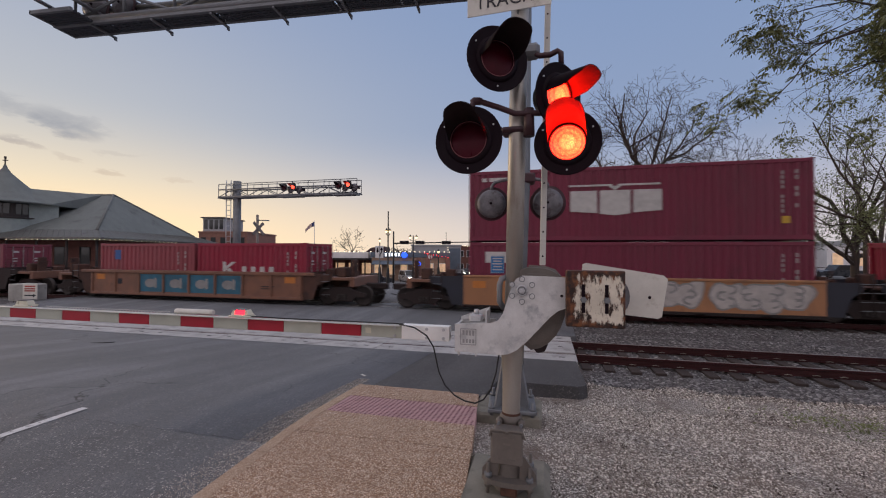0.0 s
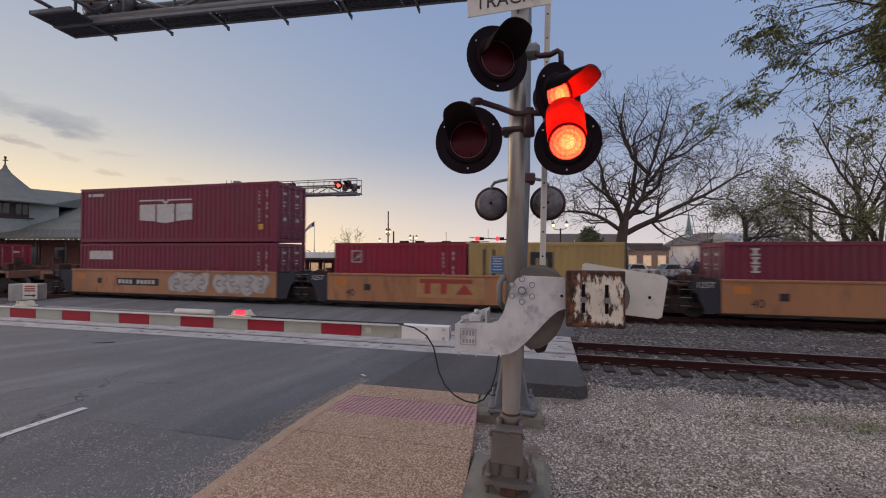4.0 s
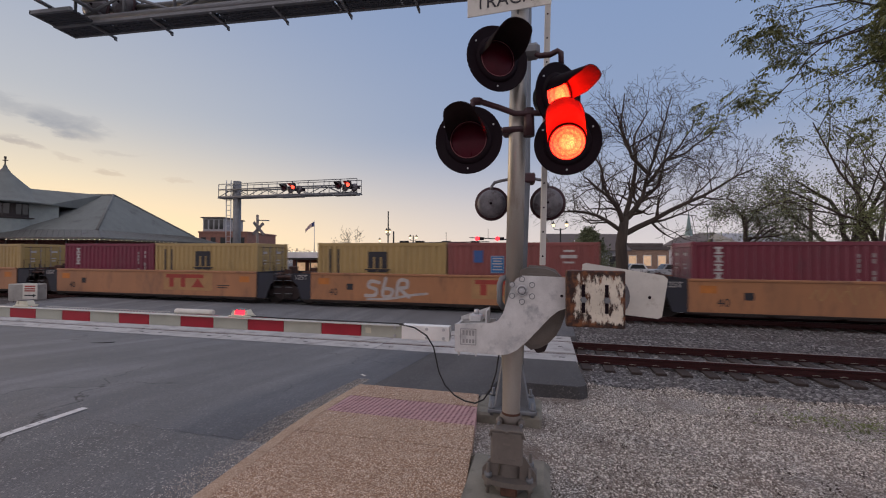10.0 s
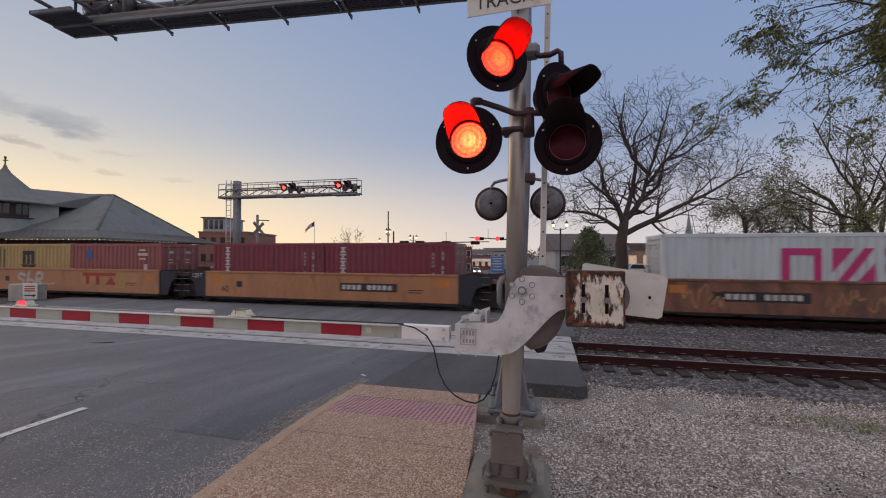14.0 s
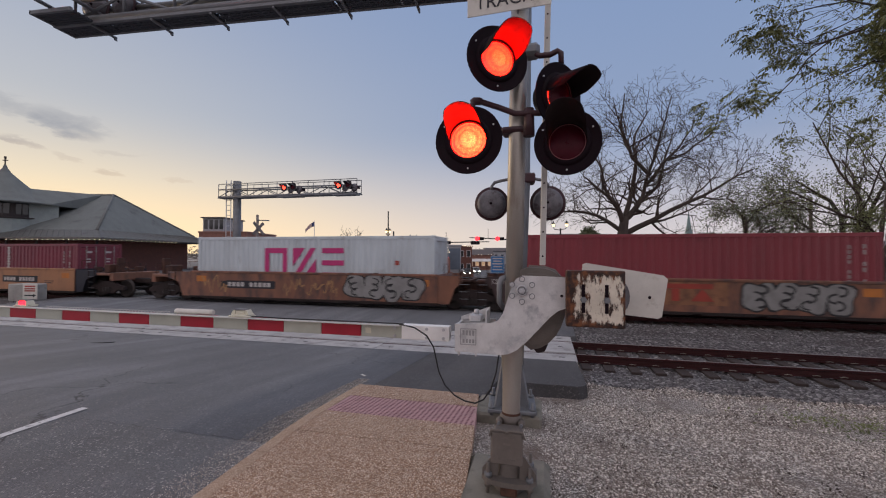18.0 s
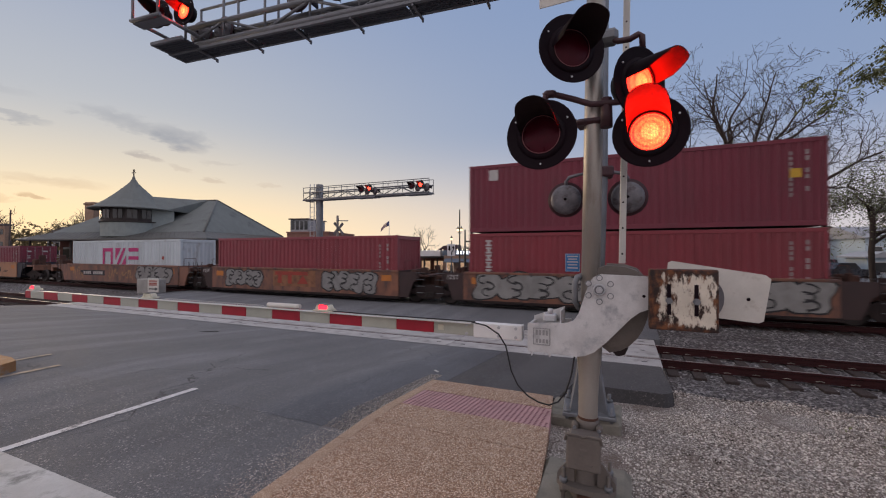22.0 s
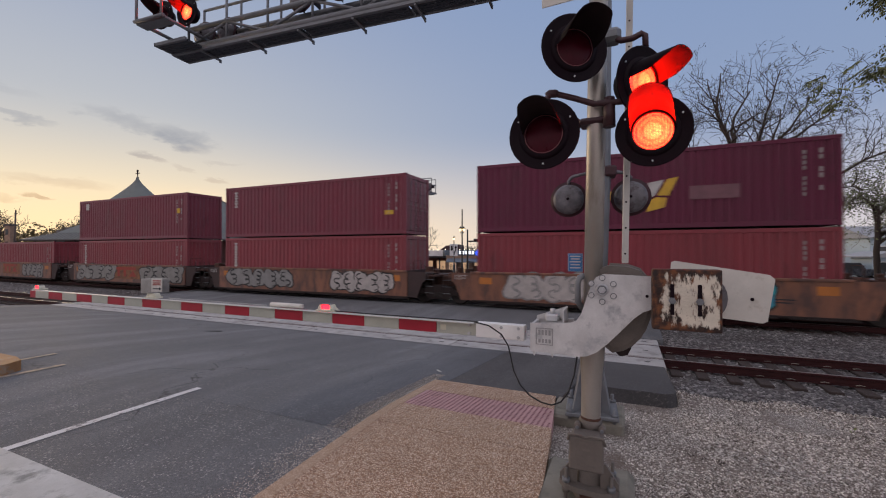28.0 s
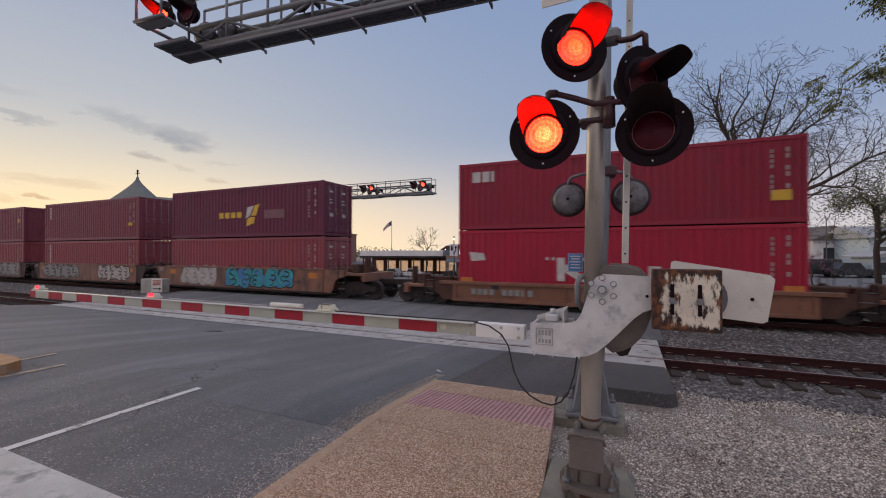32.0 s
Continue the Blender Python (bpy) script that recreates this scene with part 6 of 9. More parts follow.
def build_signal_mast():
    s = thing("crossing_signal", (-0.285, 3.49, 0.40), "grey crossing signal mast with four black flashing lights", "signal")
    lean = 1.15
    up = pose(0, 0, 0, 0, lean, 0)
    def at(X, Y, Z):
        return (X + 0.285, Y - 3.49, Z - 0.40)
    part("pole", Geo().cyl((0, 0, 0.30), (0, 0, 5.6), 0.0715, n=28), POLE_ALU, s, "dull aluminium pole", up)
    g = Geo().lathe([(0.125, 0.02), (0.11, 0.12), (0.10, 0.30), (0.085, 0.50), (0.083, 0.62), (0.0, 0.62)], None, 24)
    part("pole_sleeve", Geo().lathe([(0.0735, 0.60), (0.0745, 0.80), (0.078, 0.95), (0.092, 1.12), (0.098, 1.25)], None, 24), POLE_ALU, s, "flared aluminium sleeve", up)
    base = part("base_casting", g, CAST_DARK, s, "dark cast base", up)
    part("base_flange", Geo().prism([(-0.22, -0.09), (-0.17, -0.16), (-0.07, -0.19), (0.07, -0.19), (0.17, -0.16), (0.22, -0.09), (0.22, 0.10), (0.14, 0.19), (-0.14, 0.19), (-0.22, 0.10)], 0.11, 0.15, "z"), CAST_DARK, base)
    part("clamp_collar", Geo().lathe([(0.074, 0.55), (0.090, 0.55), (0.088, 0.62), (0.074, 0.63)], None, 20).box((-0.115, -0.11, 0.555), (-0.065, -0.03, 0.615), 0.018).box((0.065, -0.11, 0.555), (0.115, -0.03, 0.615), 0.018), CAST_DARK, base)
    part("rust_band", Geo().lathe([(0.0755, 0.630), (0.0765, 0.634), (0.0762, 0.646), (0.075, 0.650)], None, 20), mat("rust_stain", (0.10, 0.045, 0.03), 0.85, var=0.4, scale=12, bump=0.2), base, "rust-stained foot of the pole")
    bolts(base, [(-0.09, -0.11, 0.585), (0.09, -0.11, 0.585)], 0.014, 0.016, GALV_DARK)
    for x in (-1, 1):
        part("base_web", Geo().prism([(x * 0.085, 0.34), (x * 0.12, 0.33), (x * 0.215, 0.20), (x * 0.215, 0.15), (x * 0.085, 0.15)], -0.10, -0.07, "y"), CAST_DARK, base)
    for x in (-0.165, 0.165):
        for y in (-0.125, 0.125):
            st = part("anchor_bolt", Geo().cyl((x, y, -0.02), (x, y, 0.26), 0.014, n=8), CAST_DARK, base)
            part("nut", Geo().cyl((x, y, 0.15), (x, y, 0.185), 0.030, n=6), GALV_DARK, st)
            part("levelling_nut", Geo().cyl((x, y, 0.075), (x, y, 0.11), 0.030, n=6), CAST_DARK, st)
    part("rust_shim", Geo().box((-0.06, -0.17, 0.026), (0.07, -0.05, 0.108), 0.012), mat("rust_stain", (0, 0, 0)), base, "rust-brown shim under the flange")
    box = part("junction_box", Geo().box((-0.115, -0.24, 0.36), (0.115, -0.08, 0.575), 0.02), CAST_DARK, s, "grey cast junction box")
    part("box_cover", Geo().box((-0.122, -0.262, 0.325), (0.122, -0.238, 0.575), 0.014), CAST_DARK, box)
    part("box_lip", Geo().tube([(-0.132, -0.25, 0.535), (-0.122, -0.258, 0.588), (-0.03, -0.26, 0.591), (0, -0.26, 0.575), (0.03, -0.26, 0.591), (0.122, -0.258, 0.588), (0.132, -0.25, 0.535)], 0.010, 6), CAST_DARK, box)
    for w, z in ((0.10, 0.53), (0.05, 0.48), (0.06, 0.435), (0.13, 0.365)):
        part("cast_mark", Geo().box((-w / 2, -0.2655, z), (w / 2, -0.2625, z + 0.014)), CAST_DARK, box)
    # crossarms and clamps
    part("crossarm", Geo().tube([at(-0.575, 3.26, 3.50), at(-0.572, 3.28, 3.565), at(-0.545, 3.30, 3.592), at(-0.50, 3.31, 3.592), at(-0.367, 3.33, 3.545), at(-0.235, 3.36, 3.494), at(-0.12, 3.37, 3.49), at(-0.02, 3.37, 3.485), at(0.06, 3.37, 3.52), at(0.12, 3.37, 3.555), at(0.17, 3.40, 3.53)], 0.023, 10), MAROON_PIPE, s, "maroon pipe crossarm")
    part("pipe_elbow", Geo().tube([at(-0.585, 3.29, 3.588), at(-0.56, 3.295, 3.598), at(-0.52, 3.305, 3.598), at(-0.50, 3.31, 3.593)], [0.02, 0.031, 0.031, 0.029], 10), MAROON_PIPE, s)
    part("pole_clamp", Geo().box(at(-0.355, 3.40, 3.36), at(-0.13, 3.59, 3.41), 0.02).tube([at(-0.125, 3.39, 3.31), at(-0.125, 3.39, 3.535)], [0.045, 0.04], 10).box(at(-0.385, 3.42, 3.35), at(-0.34, 3.50, 3.42), 0.015), MAROON_PIPE, s, "maroon pole clamp")
    part("crossarm", Geo().tube([at(-0.13, 3.47, 4.05), at(-0.04, 3.45, 3.985), at(0.04, 3.45, 3.985), at(0.10, 3.45, 4.01), at(0.125, 3.45, 3.99), at(0.128, 3.45, 3.90)], 0.023, 10), MAROON_PIPE, s, "maroon pipe crossarm")
    part("pole_clamp", Geo().box(at(-0.33, 3.42, 3.99), at(-0.04, 3.56, 4.10), 0.03), GALV_DARK, s, "grey pole clamp")
    lamp_head(s, at(-0.56, 3.06, 3.215), -1, 0)
    lamp_head(s, at(0.17, 3.34, 3.228), -6, 1, visor=0.42, mouth=0.138, lift=0.055)
    lamp_head(s, at(-0.363, 3.20, 3.875), 31, 0, LENS_UPPER, mouth=0.140, lift=-0.012)
    lamp_head(s, at(0.10, 3.42, 3.63), 46, 1, tilt=5, visor=0.33, lift=0.0)
    part("sign_strut", Geo().tube([at(-0.21, 3.44, 4.28), at(-0.23, 3.40, 4.5)], 0.012, 6), GALV_DARK, s)
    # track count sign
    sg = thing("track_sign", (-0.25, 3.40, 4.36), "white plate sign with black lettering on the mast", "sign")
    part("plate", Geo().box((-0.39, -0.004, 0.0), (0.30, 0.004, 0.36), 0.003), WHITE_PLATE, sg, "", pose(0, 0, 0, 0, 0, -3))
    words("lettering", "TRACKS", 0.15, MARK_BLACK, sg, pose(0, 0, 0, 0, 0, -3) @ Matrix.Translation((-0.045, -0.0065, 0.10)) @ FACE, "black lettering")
    # perforated strap
    pf = thing("sign_post", (-0.02, 3.75, 2.26), "perforated grey steel post beside the mast", "post")
    g = Geo().box((-0.026, -0.01, 0), (0.026, 0.01, 2.9), 0.004)
    part("strip", g, ALU, pf, "", pose(0, 0, 0, 0, 1.1, 0))
    for k in range(13):
        part("hole", Geo().cyl((0, -0.0115, 0.08 + k * 0.215), (0, -0.0105, 0.08 + k * 0.215), 0.008, n=10), BLACK, pf, "", pose(0, 0, 0, 0, 1.1, 0))
    # blue notice
    bs = thing("notice_sign", (-0.40, 3.60, 2.16), "small blue notice plate with white print", "sign")
    part("plate", Geo().box((-0.060, -0.002, 0.030), (0.060, 0.002, 0.182), 0.002), mat("blue_sign", (0.03, 0.17, 0.42), 0.4, var=0.08, bump=0.0), bs)
    part("border", Geo().box((-0.057, -0.0035, 0.033), (0.057, -0.0025, 0.179)).box((-0.054, -0.0048, 0.036), (0.054, -0.0036, 0.176), slot=1), [MARK_WHITE, mat("blue_sign", (0, 0, 0))], bs, "white border")
    for z, w in ((0.158, 0.085), (0.136, 0.07), (0.112, 0.09), (0.088, 0.075), (0.062, 0.085)):
        part("print_bar", Geo().box((-w / 2, -0.006, z - 0.0045), (w / 2, -0.0052, z + 0.0045)), MARK_WHITE, bs)
    part("bracket", Geo().box((0.06, -0.01, -0.03), (0.12, 0.03, 0.0)), GRIME, bs)
    # foundation
    solid("signal_foundation", Geo().add([p for z, k in ((0.0, 0.0), (0.355, 0.0), (0.425, 0.055)) for p in ((-0.70 + k, 3.02 + k, z), (0.05 - k, 3.02 + k, z), (0.05 - k, 4.05 - k, z), (-0.70 + k, 4.05 - k, z))],
                                          [(a + i, a + (i + 1) % 4, a + 4 + (i + 1) % 4, a + 4 + i) for a in (0, 4) for i in range(4)] + [(8, 9, 10, 11)]), OLD_CONCRETE, "weathered concrete foundation of the signal mast", "foundation")


def build_gate():
    gt = thing("crossing_gate", (-0.2, 3.4, 1.6), "lowered crossing gate with red and white striped arm and counterweights", "gate")
    def T(x, y, z):
        return (x + 0.2, y - 3.4, z - 1.6)
    # the arm
    y0, y1 = 3.485, 3.575
    def seg(name, a, b, material, zlo=1.604, zhi=1.717):
        sh = 0.008 * (a + 1.67)
        me = Geo().box(T(a, y0 + sh, zlo), T(b, y1 + sh, zhi), 0.004)
        return part(name, me, material, gt)
    seg("white_stripe", -1.627, -1.235, ARM_WHITE)
    a = -1.63
    k = 0
    while a > -8.98:
        b = max(a - 0.4, -9.0)
        seg("red_stripe" if k % 2 == 0 else "white_stripe", b, a - 0.001, ARM_RED if k % 2 == 0 else ARM_WHITE)
        a, k = b, k + 1
    part("top_edge", Geo().box(T(-8.99, 3.43, 1.7172), T(-1.24, 3.50, 1.7235)), ALU, gt, "bare aluminium upper edge")
    part("arm_sleeve", Geo().box(T(-1.235, 3.472, 1.600), T(-0.80, 3.56, 1.727), 0.004), BRIGHT_ALU, gt, "bare aluminium sleeve")
    bolts(gt, [T(-1.0, 3.472, 1.70), T(-0.85, 3.472, 1.70), T(-0.85, 3.472, 1.625), T(-1.0, 3.472, 1.625), T(-1.3, 3.48, 1.70), T(-1.3, 3.48, 1.625)], 0.014, 0.012)
    part("reflector", Geo().box(T(-1.585, 3.482, 1.635), T(-1.53, 3.484, 1.685)), AMBER_LENS, gt)
    # lights along the arm
    for x, phase in ((-2.93, 1), (-5.90, 0), (-8.93, None)):
        b = part("arm_lamp", Geo().box(T(x - 0.125, 3.47, 1.7236), T(x + 0.125, 3.57, 1.738), 0.005).box(T(x - 0.085, 3.465, 1.7236), T(x + 0.085, 3.60, 1.748), 0.006), AMBER_LENS, gt, "white lamp housing on the arm")
        for s in (-1, 1):
            part("lamp_end", Geo().prism([(x + s * 0.058 + 0.2, 0.146), (x + s * 0.105 + 0.2, 0.146), (x + s * 0.078 + 0.2, 0.190), (x + s * 0.058 + 0.2, 0.196)], 0.085, 0.155, "y"), AMBER_LENS, b)
        part("lamp_bar", Geo().box(T(x - 0.062, 3.48, 1.793), T(x + 0.062, 3.56, 1.800), 0.002), BACK_GREY, b)
        g = Geo().box((-0.054, -0.036, 0.001), (0.054, 0.036, 0.053), 0.008, slot=0).box((-0.054, -0.036, -0.053), (0.054, 0.036, -0.001), 0.008, slot=1)
        cap = part("lamp_cap", g.mesh("lamp_cap", [GLOW_RED, AMBER_LENS]), None, b, "red lamp cover", Matrix.Translation(T(x, 3.52, 1.738)))
        if phase is not None:
            FLASHERS.append((cap, (phase, T(x, 3.52, 1.738))))
    part("battery_tube", Geo().tube([T(-3.74, 3.52, 1.751), T(-3.73, 3.52, 1.751), T(-3.29, 3.53, 1.751), T(-3.28, 3.53, 1.751)], [0.024, 0.027, 0.027, 0.024], 14), WHITE_PLATE, gt, "white tube strapped to the arm")
    coil = [T(-3.8 - 0.006 * i, 3.50 + 0.010 * math.cos(i * 0.9), 1.734 + 0.010 * math.sin(i * 0.9)) for i in range(290)]
    part("coiled_wire", Geo().tube(coil, 0.0035, 4), MARK_WHITE, gt, "pale coiled wire along the arm")
    part("lamp_wire", Geo().tube([T(-2.82, 3.5, 1.734), T(-2.4, 3.5, 1.729), T(-1.8, 3.49, 1.732), T(-1.22, 3.48, 1.734)], 0.006, 5), RUBBER, gt, "black cable")
    c = [(-1.24, 1.738), (-1.1, 1.715), (-0.96, 1.67), (-0.90, 1.58), (-0.855, 1.38), (-0.80, 1.27), (-0.72, 1.195), (-0.63, 1.155), (-0.55, 1.145), (-0.48, 1.18), (-0.42, 1.27), (-0.38, 1.40), (-0.355, 1.56)]
    part("hanging_cable", Geo().tube([T(x, 3.33 + (0.1 if i < 2 else 0), z) for i, (x, z) in enumerate(c)], 0.0065, 7), RUBBER, gt, "black cable hanging in a loop")
    # support casting: two plates and web
    poly = [(-0.706, 1.572), (-0.705, 1.792), (-0.40, 1.812), (-0.355, 1.835), (-0.32, 1.89), (-0.272, 2.04), (-0.243, 2.125), (-0.215, 2.165), (-0.165, 2.190), (0.0, 2.186), (0.152, 2.180), (0.152, 1.945),
            (0.10, 1.925), (0.04, 1.875), (-0.04, 1.785), (-0.13, 1.685), (-0.21, 1.61), (-0.28, 1.573), (-0.345, 1.562)]
    pl = part("support_plate", Geo().prism([(x + 0.2, z - 1.6) for x, z in poly], 3.262 - 3.4, 3.282 - 3.4, "y"), CAST_WHITE, gt, "chalky cast aluminium arm support")
    part("support_plate", Geo().prism([(x + 0.2, z - 1.6) for x, z in poly[:3] + [(-0.40, 1.57)]], 3.50 - 3.4, 3.52 - 3.4, "y"), CAST_WHITE, gt, "chalky cast aluminium arm support")
    part("support_floor", Geo().box(T(-0.70, 3.283, 1.60), T(-0.40, 3.50, 1.625), 0.003).box(T(-0.70, 3.283, 1.72), T(-0.68, 3.50, 1.79)), CAST_WHITE, gt)
    part("rib_plate", Geo().prism([(-0.70 + 0.2, 0.19), (-0.70 + 0.2, 0.22), (-0.45 + 0.2, 0.31), (-0.45 + 0.2, 0.19)], 3.5 - 3.4, 3.51 - 3.4, "y").box(T(-0.46, 3.283, 1.78), T(-0.45, 3.50, 1.90)), CAST_WHITE, gt)
    part("clamp_block", Geo().box(T(-0.60, 3.33, 1.80), T(-0.50, 3.45, 1.86), 0.01).cyl(T(-0.55, 3.39, 1.86), T(-0.55, 3.39, 1.90), 0.02, n=8), GALV, gt)
    for x in (-0.69, -0.55):
        part("lug", Geo().prism([(x + 0.2, -0.03), (x + 0.225, -0.03), (x + 0.215, -0.065)], 3.27 - 3.4, 3.30 - 3.4, "y"), CAST_WHITE, pl)
    g = Geo()
    for lo, hi in (((-0.655, 3.256, 1.63), (-0.535, 3.2625, 1.635)), ((-0.655, 3.256, 1.755), (-0.535, 3.2625, 1.76)), ((-0.66, 3.256, 1.63), (-0.655, 3.2625, 1.76)), ((-0.535, 3.256, 1.63), (-0.53, 3.2625, 1.76))):
        g.box(T(*lo), T(*hi))
    for k in range(4):
        g.box(T(-0.64 + k * 0.026, 3.257, 1.705), T(-0.625 + k * 0.026, 3.2625, 1.745)).box(T(-0.64 + k * 0.026, 3.257, 1.645), T(-0.624 + k * 0.026, 3.2625, 1.675))
    part("cast_badge", g, mat("badge_relief", (0.36, 0.36, 0.365), 0.6, 0.2), pl, "raised cast maker's badge, unreadable")
    cx, cz = -0.172, 2.075
    bolts(pl, [T(cx + 0.088 * math.cos(a), 3.262, cz + 0.088 * math.sin(a)) for a in [math.pi / 2 + k * math.pi / 3 for k in range(6)]], 0.018, 0.016, CAST_WHITE)
    for a in [math.pi / 2 + k * math.pi / 3 for k in range(6)]:
        u, w = cx + 0.088 * math.cos(a), cz + 0.088 * math.sin(a)
        part("washer", Geo().cyl(T(u, 3.264, w), T(u, 3.2585, w), 0.023, n=14), GALV_DARK, pl)
    hub = part("pivot_hub", Geo().cyl(T(cx, 3.264, cz), T(cx, 3.245, cz), 0.042, n=24).cyl(T(cx, 3.246, cz), T(cx, 3.238, cz), 0.036, n=24), GALV_DARK, pl)
    part("pivot_ring", Geo().lathe([(0.030, 0.0), (0.034, 0.012), (0.040, 0.012), (0.044, 0.0)], Matrix.Translation(T(cx, 3.245, cz)) @ pose(0, 0, 0, 90), 24), GALV, hub)
    part("pivot_nut", Geo().cyl(T(cx, 3.245, cz), T(cx, 3.225, cz), 0.026, n=6).cyl(T(cx, 3.226, cz), T(cx, 3.205, cz), 0.012, n=10), GALV, hub)
    part("edge_hole", Geo().cyl(T(0.125, 3.2625, 2.04), T(0.125, 3.2605, 2.04), 0.011, n=12), BLACK, pl)
    # counterweights
    cw = part("counterweight", Geo().box(T(0.152, 3.13, 1.832), T(0.552, 3.26, 2.238), 0.006), RUST_WHITE, gt, "rust-eaten white counterweight plate")
    for x in (0.270, 0.428):
        part("slot", Geo().box(T(x - 0.012, 3.1275, 1.935), T(x + 0.012, 3.1295, 2.14), 0.0), BLACK, cw, "dark bolt slot")
        part("weight_bolt", Geo().cyl(T(x, 3.129, 2.03), T(x, 3.112, 2.03), 0.023, n=6).cyl(T(x, 3.112, 2.03), T(x, 3.098, 2.03), 0.014, n=8), GALV_DARK, cw)
    part("counterweight_arm", Geo().prism([(x + 0.2, z - 1.6) for x, z in ((0.27, 1.91), (0.30, 2.275), (0.325, 2.288), (0.90, 2.195), (0.932, 2.165), (0.888, 1.87), (0.86, 1.855))], 3.54 - 3.4, 3.56 - 3.4, "y"), WHITE_PLATE, gt, "old white steel counterweight arm")
    part("arm_hole", Geo().cyl(T(0.80, 3.5395, 2.02), T(0.80, 3.5375, 2.02), 0.012, n=12), BLACK, gt)
    part("hub_disc", Geo().cyl(T(0.45, 3.42, 2.03), T(0.45, 3.5, 2.03), 0.185, n=28), BACK_GREY, gt, "grey round hub")
    part("rear_bracket", Geo().box(T(-0.1, 3.5, 1.95), T(0.32, 3.54, 2.15), 0.01), CAST_DARK, gt)
    # mechanism casing behind, clamped to the mast
    prof = [(-0.27, 2.12), (-0.225, 2.215), (-0.135, 2.249), (0.0, 2.242), (0.08, 2.215), (0.135, 2.15), (0.165, 2.07), (0.172, 1.96), (0.155, 1.86), (0.125, 1.77), (0.085, 1.70), (0.03, 1.64), (-0.03, 1.60), (-0.11, 1.577), (-0.20, 1.647), (-0.27, 1.83)]
    case = part("mechanism_case", Geo().prism([(x + 0.2, z - 1.6) for x, z in prof], 3.44 - 3.4, 3.80 - 3.4, "y"), CAST_DARK, gt, "grey cast mechanism case")
    part("case_cover", Geo().prism([(0.2 - 0.05 + (x + 0.05) * 0.86, 0.31 + (z - 1.91) * 0.86) for x, z in prof], 3.405 - 3.4, 3.44 - 3.4, "y"), CAST_DARK, case)
    part("case_rim", Geo().tube([T(x, 3.62, z) for x, z in prof[2:14]], 0.016, 8), CAST_DARK, case)
    part("drain_plug", Geo().prism([(0.10, -0.015), (0.225, 0.01), (0.20, -0.045), (0.16, -0.062), (0.135, -0.06)], 0.12, 0.26, "y"), GRIME, case)
    part("conduit", Geo().tube([T(-0.33, 3.47, 1.90), T(-0.365, 3.45, 1.96), T(-0.365, 3.44, 2.10), T(-0.35, 3.45, 2.15), T(-0.30, 3.5, 2.17)], 0.024, 10), GALV_DARK, case, "grey conduit elbow")


def truss(parent, x0, x1, w, z0, z1, rail, r, material, n, mid=0.0):
    """A walkway truss along x between two sides at y = mid - w and mid + w."""
    for s in ((mid - w) / w, (mid + w) / w):
        part("chord", Geo().tube([(x0, s * w, z0), (x1, s * w, z0)], r * 1.2, 8), material, parent)
        part("chord", Geo().tube([(x0, s * w, z1), (x1, s * w, z1)], r, 8), material, parent)
        part("hand_rail", Geo().tube([(x0, s * w, rail), (x1, s * w, rail)], r * 0.55, 6), material, parent)
    L = (x1 - x0) / n
    for i in range(n + 1):
        for s in ((mid - w) / w, (mid + w) / w):
            part("post", Geo().tube([(x0 + i * L, s * w, z0), (x0 + i * L, s * w, rail)], r * 0.5, 6), material, parent)
    for i in range(n):
        a, b = (z0, z1) if i % 2 == 0 else (z1, z0)
        for s in ((mid - w) / w, (mid + w) / w):
            part("diagonal", Geo().tube([(x0 + i * L, s * w, a), (x0 + (i + 1) * L, s * w, b)], r * 0.55, 6), material, parent)


